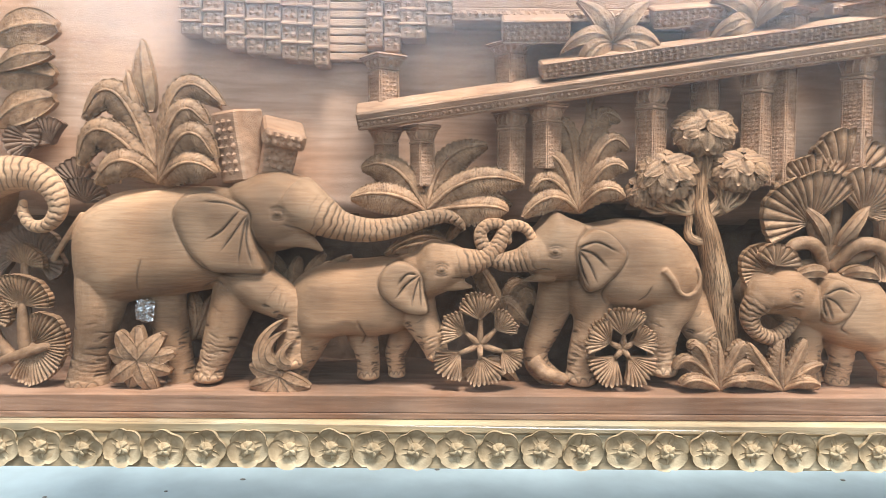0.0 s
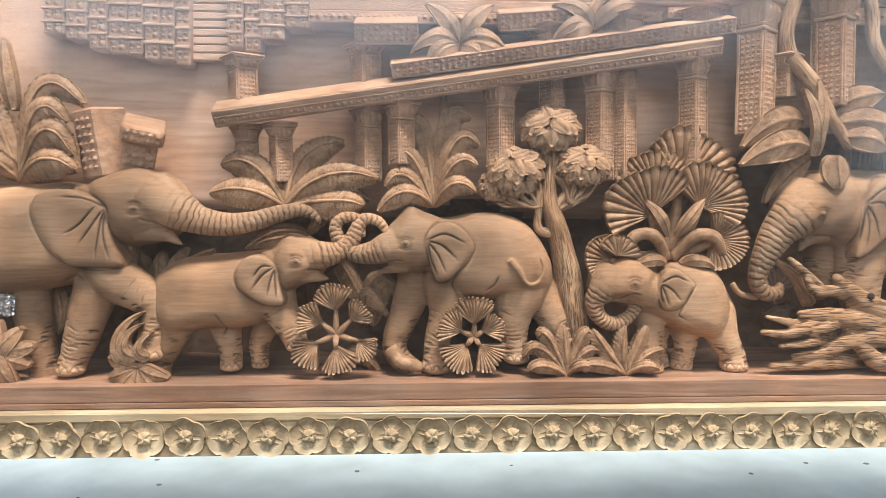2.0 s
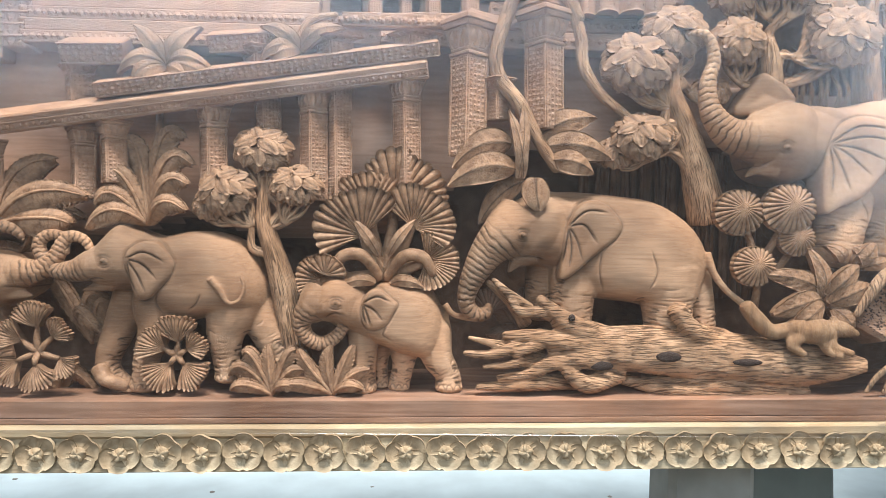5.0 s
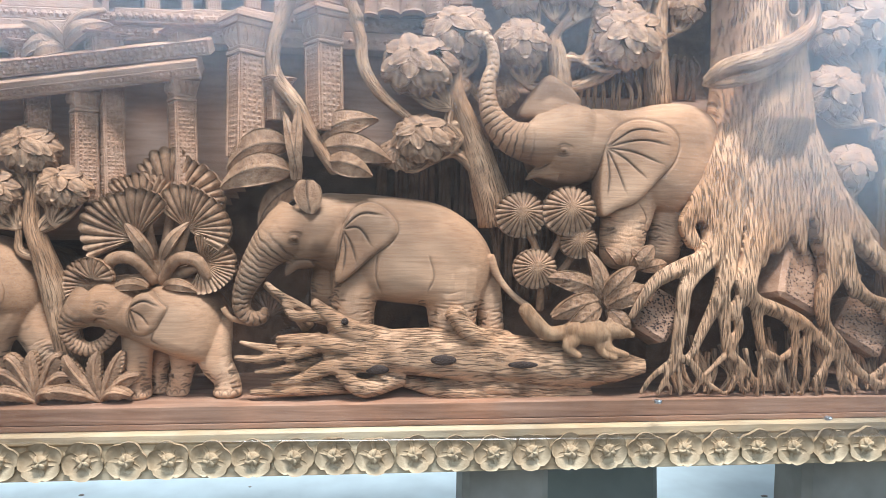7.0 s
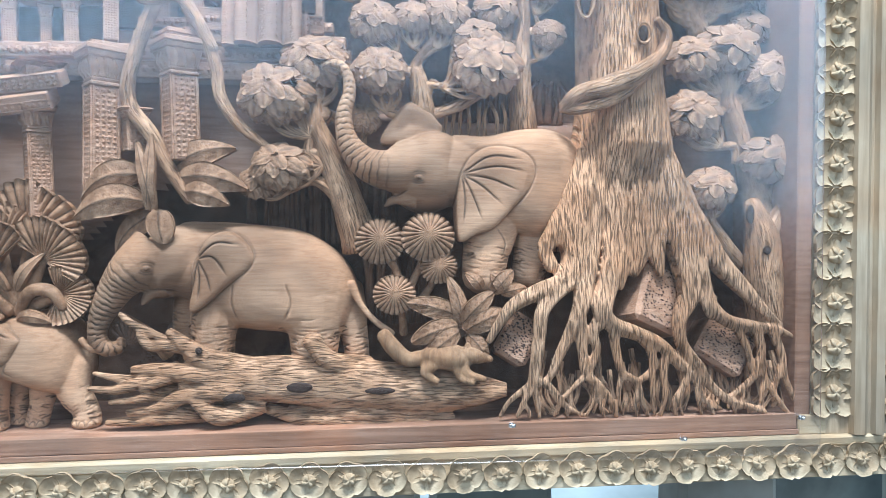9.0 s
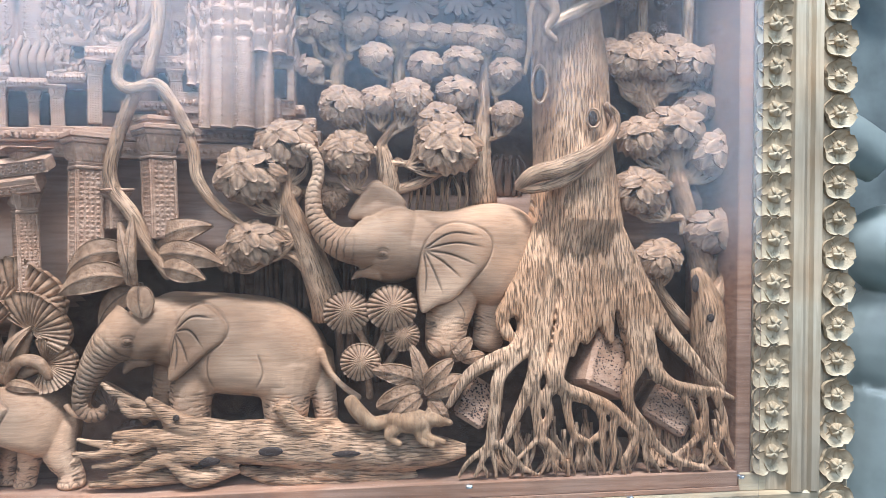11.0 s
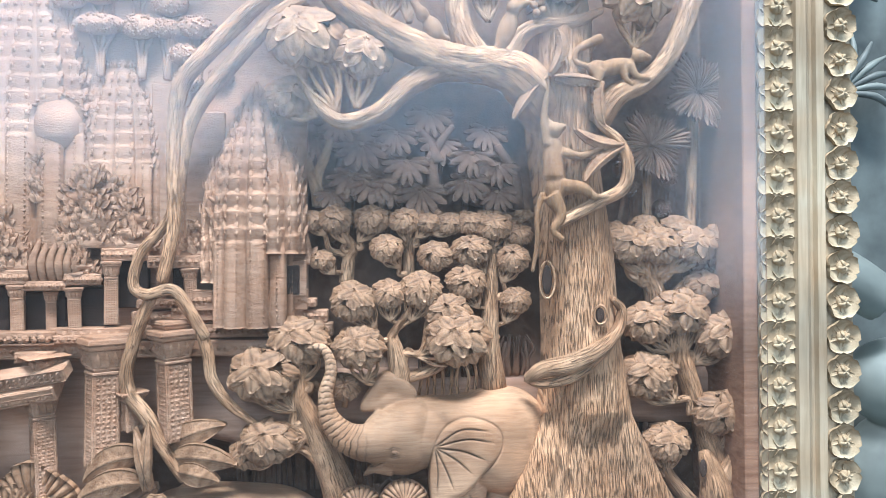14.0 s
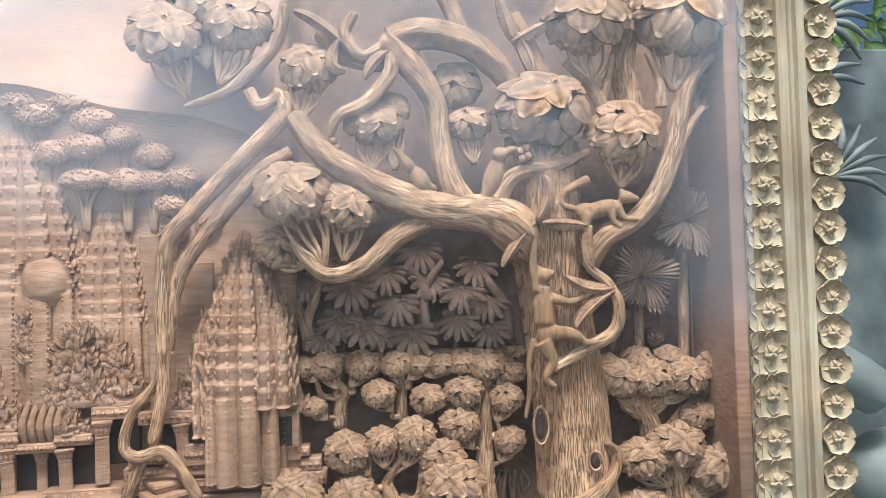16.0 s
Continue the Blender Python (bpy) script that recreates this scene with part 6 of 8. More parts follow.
# ---- the great tree ----
big = thing("great_tree", (1.31, -0.03, 0.1), "huge gnarled wooden tree with spreading roots and limbs", "tree")


def bole(u, v):
    """The trunk's front half, furrowed, flaring to the roots."""
    arch = 0.315
    z = arch + (1.10 - arch) * u
    k = max(0, 1 - (z - 0.27) / 0.35)
    half = 0.062 + 0.070 * min(1, k) ** 2.2 - 0.012 * u
    x0 = 1.300 - 0.030 * u + 0.012 * math.sin(5 * u)
    a = v * math.pi / 2
    w = 50 * v + 2.4 * noise.noise(Vector((v * 3, z * 9, 0))) + 1.5 * noise.noise(Vector((v * 12, z * 36, 3)))
    fur = abs(math.sin(w)) ** 0.55 * (0.6 + 0.6 * abs(noise.noise(Vector((v * 7, z * 16, 8)))))
    d = (0.078 + 0.014 * min(1, k) * abs(math.cos(math.pi * (3.4 * v + 0.15)))) * math.cos(a) ** 0.7 + 0.0066 * fur * math.cos(a) ** 0.3 + 0.010 * noise.noise(Vector((v * 2.2, z * 6, 4)))
    sink = min(1, max(0, (z - 0.315) / 0.15)) * min(1, max(0, (1.10 - z) / 0.05)) ** 0.5
    return (x0 + half * math.sin(a) * (1 + 0.05 * noise.noise(Vector((z * 9, v, 2)))), -0.018 - (d + 0.012 * k * math.cos(a)) * (0.25 + 0.75 * sink), z)


roots = Geo()
roots.rows([[*(Vector(bole(i / 280, j / 115 - 1)) for j in range(231)), *(Vector((x, 0.012, bole(i / 280, 0)[2])) for x in (1.34, 1.30, 1.26))] for i in range(281)], wrap=True, cap=True)
def root(pts, px):
    """One root along pts; those that begin high rise as ridges into the bole."""
    if pts[0][2] > 0.3:
        # ridges that rise into the bole
        x, y, z = pts[0]
        pts, px = [(1.297 + (x - 1.297) * 0.62, y + 0.010, z + 0.11), (1.297 + (x - 1.297) * 0.80, y + 0.002, z + 0.05), *pts], [px[0] * 0.42, px[0] * 0.75, *px]
    roots.tube(pts, [r * 0.00074 for r in px], 24, 10, 1.0, lambda d, a, c: grain(d, a, c, 0.16, 4))


root([(1.222, -0.080, 0.349), (1.223, -0.087, 0.306), (1.205, -0.095, 0.275), (1.170, -0.098, 0.262), (1.136, -0.102, 0.245), (1.116, -0.104, 0.221), (1.102, -0.100, 0.196)], [34, 26, 22, 16, 12, 9, 6])
root([(1.202, -0.080, 0.349), (1.182, -0.084, 0.320), (1.192, -0.086, 0.294)], [24, 15, 14])
root([(1.208, -0.095, 0.275), (1.188, -0.100, 0.255), (1.173, -0.104, 0.234), (1.170, -0.104, 0.204), (1.166, -0.104, 0.169), (1.161, -0.104, 0.140), (1.150, -0.104, 0.116), (1.141, -0.100, 0.094)], [20, 15, 14, 13, 12, 10, 6, 4])
root([(1.165, -0.104, 0.145), (1.185, -0.104, 0.135), (1.198, -0.104, 0.115), (1.232, -0.100, 0.094)], [8, 7, 6, 4])
root([(1.161, -0.104, 0.143), (1.169, -0.104, 0.116), (1.172, -0.100, 0.093)], [7, 5, 4])
root([(1.159, -0.104, 0.139), (1.130, -0.104, 0.116), (1.118, -0.100, 0.095)], [7, 5, 4])
root([(1.189, -0.104, 0.133), (1.206, -0.104, 0.111), (1.211, -0.100, 0.093)], [5, 4, 3])
root([(1.148, -0.104, 0.116), (1.156, -0.104, 0.104), (1.159, -0.100, 0.093)], [5, 4, 3])
root([(1.244, -0.080, 0.337), (1.235, -0.095, 0.276), (1.225, -0.104, 0.238), (1.212, -0.104, 0.206), (1.197, -0.104, 0.175), (1.186, -0.104, 0.150), (1.174, -0.100, 0.136)], [26, 19, 16, 12, 9, 7, 5])
root([(1.225, -0.104, 0.238), (1.227, -0.104, 0.207), (1.230, -0.104, 0.177), (1.235, -0.104, 0.152), (1.253, -0.104, 0.135), (1.269, -0.104, 0.115), (1.279, -0.100, 0.092)], [14, 12, 10, 9, 8, 7, 5])
root([(1.235, -0.104, 0.150), (1.218, -0.104, 0.134), (1.200, -0.104, 0.115), (1.192, -0.100, 0.094)], [7, 5, 4, 3])
root([(1.249, -0.104, 0.134), (1.246, -0.104, 0.115), (1.236, -0.100, 0.093)], [6, 5, 3])
root([(1.256, -0.104, 0.130), (1.255, -0.104, 0.107), (1.262, -0.100, 0.092)], [5, 4, 3])
root([(1.283, -0.080, 0.338), (1.267, -0.095, 0.276), (1.256, -0.104, 0.238), (1.272, -0.104, 0.218), (1.304, -0.104, 0.206), (1.337, -0.104, 0.191), (1.365, -0.104, 0.164), (1.377, -0.104, 0.151), (1.370, -0.104, 0.129), (1.358, -0.104, 0.110), (1.364, -0.100, 0.090)], [28, 21, 20, 15, 13, 12, 11, 9, 7, 6, 4])
root([(1.255, -0.104, 0.226), (1.244, -0.104, 0.207), (1.249, -0.104, 0.183), (1.240, -0.104, 0.153), (1.255, -0.100, 0.137)], [15, 11, 9, 7, 5])
root([(1.272, -0.104, 0.215), (1.276, -0.104, 0.184), (1.285, -0.104, 0.153), (1.305, -0.104, 0.140), (1.313, -0.104, 0.114), (1.324, -0.100, 0.091)], [12, 9, 8, 7, 6, 4])
root([(1.285, -0.104, 0.153), (1.280, -0.104, 0.122), (1.289, -0.100, 0.093)], [6, 5, 3])
root([(1.309, -0.104, 0.133), (1.303, -0.104, 0.114), (1.308, -0.100, 0.091)], [5, 4, 3])
root([(1.308, -0.104, 0.204), (1.324, -0.104, 0.184), (1.328, -0.104, 0.157), (1.309, -0.100, 0.139)], [11, 9, 8, 6])
root([(1.328, -0.104, 0.167), (1.328, -0.104, 0.122), (1.333, -0.100, 0.092)], [7, 5, 3])
root([(1.347, -0.104, 0.184), (1.344, -0.104, 0.153), (1.346, -0.104, 0.121), (1.341, -0.100, 0.092)], [9, 8, 6, 4])
root([(1.311, -0.080, 0.346), (1.313, -0.086, 0.311), (1.305, -0.088, 0.286)], [26, 18, 11])
root([(1.295, -0.080, 0.338), (1.288, -0.090, 0.295), (1.283, -0.093, 0.268)], [22, 15, 10])
root([(1.336, -0.080, 0.346), (1.339, -0.087, 0.307), (1.344, -0.089, 0.285)], [24, 15, 8])
root([(1.375, -0.080, 0.351), (1.382, -0.089, 0.300), (1.380, -0.099, 0.257), (1.365, -0.104, 0.224), (1.369, -0.104, 0.191), (1.393, -0.104, 0.160), (1.408, -0.104, 0.136), (1.439, -0.104, 0.112), (1.481, -0.104, 0.099), (1.496, -0.100, 0.090)], [38, 30, 20, 15, 12, 11, 10, 8, 6, 4])
root([(1.392, -0.089, 0.300), (1.401, -0.097, 0.269), (1.409, -0.103, 0.244), (1.434, -0.104, 0.222), (1.470, -0.104, 0.214), (1.503, -0.104, 0.210), (1.535, -0.100, 0.198)], [26, 18, 14, 12, 12, 9, 4])
root([(1.394, -0.080, 0.355), (1.431, -0.090, 0.298), (1.464, -0.098, 0.261), (1.486, -0.104, 0.236), (1.514, -0.100, 0.214)], [28, 20, 15, 11, 6])
root([(1.412, -0.099, 0.257), (1.405, -0.104, 0.238), (1.414, -0.100, 0.226)], [13, 9, 6])
root([(1.473, -0.104, 0.213), (1.483, -0.104, 0.183), (1.477, -0.104, 0.151), (1.459, -0.104, 0.131), (1.432, -0.100, 0.110)], [11, 9, 8, 7, 5])
root([(1.483, -0.104, 0.174), (1.489, -0.104, 0.143), (1.508, -0.104, 0.112), (1.530, -0.100, 0.088)], [8, 7, 6, 4])
root([(1.489, -0.104, 0.140), (1.484, -0.104, 0.112), (1.494, -0.100, 0.090)], [6, 5, 3])
root([(1.498, -0.104, 0.210), (1.513, -0.104, 0.175), (1.518, -0.104, 0.143), (1.534, -0.104, 0.111), (1.544, -0.100, 0.094)], [10, 8, 7, 6, 4])
root([(1.513, -0.104, 0.165), (1.505, -0.104, 0.135), (1.504, -0.100, 0.101)], [6, 5, 4])
root([(1.445, -0.104, 0.215), (1.463, -0.104, 0.183), (1.472, -0.100, 0.151)], [9, 7, 6])
root([(1.394, -0.104, 0.158), (1.392, -0.104, 0.121), (1.401, -0.100, 0.090)], [7, 5, 3])
root([(1.383, -0.104, 0.152), (1.398, -0.104, 0.121), (1.419, -0.100, 0.091)], [7, 5, 4])
root([(1.373, -0.104, 0.137), (1.367, -0.104, 0.113), (1.373, -0.100, 0.092)], [6, 4, 3])
root([(1.439, -0.104, 0.112), (1.445, -0.104, 0.101), (1.451, -0.100, 0.089)], [5, 4, 3])
root([(1.469, -0.104, 0.104), (1.467, -0.100, 0.089)], [5, 3])
root([(1.460, -0.104, 0.133), (1.458, -0.104, 0.112), (1.469, -0.100, 0.100)], [5, 4, 3])
part("trunk", fused(roots, 0.0021, 2), BARK, big, "furrowed trunk flaring into branching roots")
g = Geo()
for k in range(70):
    # thin rootlets along the ledge
    x = RO.uniform(1.17, 1.53)
    z = 0.095 + 0.012 * x - 0.012
    g.tube([(x, -0.06, z + RO.uniform(.03, .08)), (x + RO.uniform(-.012, .012), -0.075, z + 0.02), (x + RO.uniform(-.02, .02), -0.085, z - 0.004)], [0.004, 0.0032, 0.0022], 6, 3)
ob = part("rootlets", g, BARK, big)
tagged(ob, kind="stuff")
def bough(pts, px):
    """One limb of the great tree."""
    if px[0] > 50:
        pts, px = [Vector(pts[0]) + Vector((0.012, 0.035, -0.03)), *pts[1:]], [44, *px[1:]]
    limb(big, pts, [r * 0.00076 for r in px], "limb", BARK, 30, 12, 0.12, 6)


bough([(1.251, -0.070, 0.922), (1.201, -0.086, 0.956), (1.154, -0.092, 0.975), (1.079, -0.094, 0.985), (0.990, -0.092, 1.023), (0.926, -0.086, 1.070), (0.887, -0.078, 1.121)], [58, 46, 36, 32, 29, 25, 19])
bough([(1.137, -0.092, 0.970), (1.079, -0.090, 0.971), (1.029, -0.090, 0.944), (0.987, -0.090, 0.906), (0.938, -0.088, 0.891), (0.906, -0.084, 0.907), (0.882, -0.080, 0.940)], [26, 24, 20, 18, 15, 12, 8])
bough([(1.137, -0.090, 0.978), (1.110, -0.086, 1.025), (1.098, -0.082, 1.085), (1.092, -0.080, 1.144), (1.061, -0.080, 1.195), (1.029, -0.080, 1.232)], [28, 24, 20, 21, 26, 30])
bough([(1.170, -0.094, 0.977), (1.193, -0.094, 1.019), (1.223, -0.094, 1.037), (1.275, -0.092, 1.045), (1.320, -0.090, 1.065)], [22, 19, 15, 12, 7])
bough([(1.313, -0.080, 0.894), (1.340, -0.094, 0.935), (1.384, -0.096, 0.958), (1.422, -0.094, 0.997), (1.453, -0.090, 1.062), (1.471, -0.086, 1.132), (1.497, -0.084, 1.184), (1.542, -0.080, 1.221)], [24, 22, 18, 20, 20, 17, 12, 7])
bough([(1.458, -0.090, 1.066), (1.482, -0.088, 1.101), (1.507, -0.086, 1.131)], [12, 9, 5])
bough([(1.029, -0.076, 1.230), (1.080, -0.080, 1.245), (1.139, -0.080, 1.233), (1.181, -0.076, 1.204), (1.216, -0.070, 1.163)], [34, 30, 28, 26, 20])
bough([(1.054, -0.070, 1.223), (1.004, -0.066, 1.207), (0.954, -0.064, 1.225), (0.929, -0.060, 1.251)], [22, 18, 22, 18])
bough([(1.140, -0.070, 1.240), (1.124, -0.070, 1.283), (1.108, -0.070, 1.318)], [14, 16, 18])
bough([(1.029, -0.086, 1.218), (1.027, -0.092, 1.183), (0.993, -0.094, 1.141), (0.952, -0.092, 1.121), (0.939, -0.090, 1.093)], [14, 14, 13, 11, 7])
bough([(1.217, -0.060, 1.279), (1.241, -0.064, 1.225), (1.265, -0.064, 1.164), (1.286, -0.060, 1.078), (1.294, -0.054, 1.017)], [18, 22, 24, 28, 34])
bough([(1.405, -0.050, 1.257), (1.392, -0.054, 1.202), (1.403, -0.054, 1.139), (1.406, -0.050, 1.060)], [22, 26, 26, 24])
bough([(1.299, -0.060, 1.209), (1.331, -0.070, 1.171), (1.350, -0.074, 1.135), (1.346, -0.070, 1.110)], [8, 12, 14, 12])
bough([(1.347, -0.070, 1.136), (1.361, -0.074, 1.179), (1.371, -0.074, 1.218)], [10, 8, 6])
bough([(1.442, -0.080, 1.133), (1.439, -0.082, 1.176), (1.422, -0.082, 1.216)], [12, 9, 6])
bough([(1.304, -0.100, 0.936), (1.309, -0.106, 0.894), (1.336, -0.110, 0.868), (1.352, -0.110, 0.835), (1.345, -0.108, 0.797), (1.304, -0.108, 0.774), (1.253, -0.104, 0.747)], [7, 8, 10, 11, 12, 13, 11])
bough([(1.029, -0.086, 1.231), (0.987, -0.088, 1.209), (0.964, -0.088, 1.242), (0.977, -0.088, 1.271)], [10, 11, 13, 9])
CROWN_SPOTS = [((0.884, -0.084, 1.005), 58, (0.926, -0.084, 0.906)), ((0.964, -0.086, 0.985), 44, (0.954, -0.086, 0.913)), ((1.001, -0.070, 1.109), 45, (0.999, -0.076, 1.045)), ((1.027, -0.060, 1.132), 34, (1.032, -0.070, 1.045)), ((0.907, -0.065, 1.191), 45, (0.898, -0.070, 1.123)), ((1.128, -0.050, 1.168), 45, (1.111, -0.060, 1.106)), ((1.147, -0.055, 1.111), 36, (1.153, -0.060, 1.054)),
          ((1.250, -0.086, 1.120), 74, (1.250, -0.090, 1.046)), ((1.374, -0.088, 1.084), 62, (1.372, -0.086, 1.012)), ((1.331, -0.080, 1.260), 72, (1.340, -0.070, 1.171)), ((1.475, -0.080, 1.265), 78, (1.460, -0.084, 1.158)), ((1.543, -0.040, 1.188), 36, (1.511, -0.060, 1.128)), ((0.857, -0.045, 0.929), 42, (0.895, -0.060, 0.907)),
          ((0.699, -0.050, 1.245), 55, (0.729, -0.050, 1.162)), ((0.810, -0.055, 1.261), 52, (0.779, -0.055, 1.177)), ((0.738, -0.040, 1.296), 50, (0.761, -0.045, 1.205))]
for k, (c, px, root) in enumerate(CROWN_SPOTS):
    clump(big, c, px * 0.00078, k, LEAF, 0.66, 4, "leaf_clump", 9, 0.76)
    twigs(big, root, c, px * 0.00078, k, 5, 0.0034)
# compound leaflets along the twigs
for p, m, e in (((1.231, -0.104, 0.959), (1.204, -0.108, 0.930), (1.182, -0.108, 0.896)), ((1.235, -0.106, 0.962), (1.251, -0.106, 0.999), (1.248, -0.104, 1.029)), ((1.242, -0.108, 0.958), (1.276, -0.110, 0.957), (1.310, -0.110, 0.952)), ((1.344, -0.112, 0.860), (1.304, -0.116, 0.861), (1.271, -0.116, 0.880)), ((1.344, -0.112, 0.856), (1.307, -0.116, 0.832), (1.285, -0.116, 0.805)),
                ((1.314, -0.108, 0.952), (1.310, -0.110, 0.919), (1.316, -0.110, 0.886)), ((1.028, -0.090, 1.217), (1.007, -0.092, 1.199), (0.990, -0.092, 1.175)), ((0.963, -0.088, 1.226), (0.923, -0.088, 1.258), (0.891, -0.086, 1.275)), ((0.955, -0.088, 1.234), (0.946, -0.090, 1.200), (0.962, -0.090, 1.188)), ((1.212, -0.080, 1.233), (1.242, -0.084, 1.249), (1.268, -0.084, 1.262)), ((1.221, -0.080, 1.246), (1.236, -0.082, 1.211), (1.244, -0.082, 1.185)), ((1.212, -0.080, 1.237), (1.200, -0.082, 1.271), (1.192, -0.082, 1.301))):
    frond(big, p, m, e, 0.0144, 8, 1, "leaflet_spray", LEAF, 0.006)
# knot holes, dark lenses painted as their inner shade, and the strangling vine
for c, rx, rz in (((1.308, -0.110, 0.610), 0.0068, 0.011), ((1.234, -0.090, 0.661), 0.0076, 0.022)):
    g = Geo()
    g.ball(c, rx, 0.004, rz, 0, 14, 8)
    part("hole", g, HOLLOW_SHADE, big, "knot hole painted dark as shade")
    g = Geo()
    g.tube([Vector(c) + Vector((rx * 1.5 * math.cos(a), -0.002, rz * 1.25 * math.sin(a))) for a in np.linspace(0, 6.3, 12)], [0.0018], 8, 3)
    part("rim", g, BARK, big)
vine = thing("strangler_vine", (1.216, -0.080, 0.518), "smooth wooden vine wound round the trunk", "vine")
limb(vine, [(1.207, -0.080, 0.512), (1.225, -0.096, 0.529), (1.263, -0.110, 0.539), (1.305, -0.112, 0.559), (1.336, -0.104, 0.586), (1.346, -0.096, 0.615), (1.331, -0.100, 0.632)], [0.0093, 0.0127, 0.0144, 0.0127, 0.0093, 0.0076, 0.0051], "stem", BARK, 14, 8, 0.07, 6)
limb(vine, [(1.204, -0.076, 0.512), (1.225, -0.096, 0.508), (1.272, -0.110, 0.522), (1.314, -0.110, 0.554)], [0.0042, 0.0068, 0.0076, 0.0059], "shoot", BARK, 10, 8, 0.07, 5)
# double liana in front of the temple
li = thing("liana", (0.684, -0.040, 0.724), "twin winding wooden lianas hanging from the great tree", "liana", "lianas")
limb(li, [(0.872, -0.080, 1.158), (0.871, -0.080, 1.125), (0.821, -0.076, 1.073), (0.738, -0.070, 0.989), (0.701, -0.066, 0.938), (0.692, -0.064, 0.841), (0.692, -0.064, 0.744), (0.677, -0.064, 0.664)], [0.0102, 0.0127, 0.0127, 0.0127, 0.0118, 0.0102, 0.0093, 0.0085], "stem", BARK, 14, 10, 0.07, 6)
limb(li, [(0.881, -0.074, 1.074), (0.835, -0.070, 1.045), (0.777, -0.064, 0.981), (0.731, -0.060, 0.925), (0.709, -0.058, 0.872), (0.699, -0.056, 0.791)], [0.0093, 0.0118, 0.0118, 0.011, 0.0093, 0.0068], "stem", BARK, 14, 10, 0.07, 6)
limb(li, [(0.700, -0.058, 0.791), (0.679, -0.058, 0.743), (0.648, -0.062, 0.705), (0.637, -0.066, 0.659), (0.657, -0.070, 0.643), (0.692, -0.070, 0.650), (0.715, -0.070, 0.623), (0.737, -0.068, 0.582)], [0.0076, 0.0076, 0.0076, 0.0076, 0.0085, 0.0085, 0.0076, 0.0076], "stem", BARK, 12, 8, 0.07, 6)
limb(li, [(0.878, -0.070, 1.290), (0.864, -0.070, 1.235), (0.823, -0.070, 1.189), (0.790, -0.070, 1.161), (0.729, -0.050, 1.145)], [0.0085, 0.0093, 0.0102, 0.0085, 0.0051], "stem", BARK, 12, 8, 0.07, 6)
limb(li, [(0.823, -0.074, 1.164), (0.835, -0.076, 1.142), (0.855, -0.078, 1.146), (0.867, -0.078, 1.158)], [0.0085, 0.0093, 0.0085, 0.0102], "knot", BARK, 12, 8, 0.07, 6)
limb(li, [(0.665, -0.064, 0.648), (0.644, -0.064, 0.596), (0.628, -0.064, 0.540), (0.631, -0.064, 0.504), (0.658, -0.068, 0.468), (0.677, -0.072, 0.432), (0.709, -0.074, 0.381)], [0.0085, 0.0093, 0.0093, 0.0101, 0.0101, 0.0093, 0.0068], "stem", BARK, 12, 8, 0.07, 6)
limb(li, [(0.702, -0.068, 0.640), (0.726, -0.066, 0.599), (0.740, -0.064, 0.558), (0.745, -0.062, 0.521), (0.769, -0.062, 0.484), (0.806, -0.064, 0.455)], [0.0085, 0.0085, 0.0085, 0.0085, 0.0076, 0.0051], "stem", BARK, 12, 8, 0.07, 6)
# stones with pits among the roots; pits are flat spots painted shade-dark


def pitted_stone(c, sx, sz, rot, ry):
    m = Matrix.Translation(c) @ pose(0, 0, 0, -14, rot, ry)
    t = thing("pitted_stone", c, "squared wooden stone stippled with small pits among roots", "stone", "pitted stones")
    g = Geo()
    g.block(m, sx, 0.07, sz, 0.006)
    part("stone_body", g, STONE, t)
    g = Geo()
    for k in range(230):
        x, z = RO.uniform(-.46, .46) * sx, RO.uniform(-.46, .46) * sz
        o, q = len(g.v), RO.uniform(0.0006, 0.0011)
        g.v += [tuple(m @ Vector((x + q * 1.6 * math.cos(a), -0.0354, z + q * math.sin(a)))) for a in (0, 1.05, 2.09, 3.14, 4.19, 5.24)]
        g.f.append(tuple(range(o, o + 6)))
        g.s.append(False)
    tagged(part("pits", g, HOLLOW_SHADE, t, "flat drilled pits painted dark as shade"), kind="stuff")


pitted_stone((1.339, -0.056, 0.245), 0.078, 0.088, 24, 14)
pitted_stone((1.442, -0.056, 0.178), 0.074, 0.062, 32, -10)
pitted_stone((1.150, -0.056, 0.191), 0.050, 0.064, 30, -14)


# ---- ruined temple in the background ----
PIL = "square wooden temple pillar covered in carved lozenges"
beam((-0.115, -0.065, 0.413), (0.536, -0.065, 0.515), 0.0243, 0.035, "long fallen carved beam with a row of beads", 30, True, False)
beam((0.110, -0.070, 0.473), (0.551, -0.070, 0.539), 0.02, 0.03, "upper carved beam studded with buds", 22, False, True)
for a, b, w in (((-0.036, -0.050, 0.406), (-0.033, -0.050, 0.329), 30), ((-0.082, -0.040, 0.404), (-0.080, -0.040, 0.329), 30), ((0.078, -0.040, 0.432), (0.080, -0.040, 0.331), 34), ((0.122, -0.050, 0.436), (0.124, -0.050, 0.353), 34), ((0.252, -0.050, 0.467), (0.255, -0.050, 0.333), 36), ((0.384, -0.050, 0.489), (0.387, -0.050, 0.335), 36), ((0.506, -0.050, 0.507), (0.512, -0.050, 0.358), 36),
                ((-0.086, -0.044, 0.493), (-0.084, -0.044, 0.429), 38), ((0.074, -0.044, 0.511), (0.077, -0.044, 0.459), 38)):
    pillar(a, b, w * 0.00072, PIL)
for a, b, w in (((0.321, -0.040, 0.477), (0.325, -0.040, 0.385), 34), ((0.416, -0.045, 0.495), (0.420, -0.045, 0.335), 34)):
    pillar(a, b, w * 0.00072, PIL, cap=False)
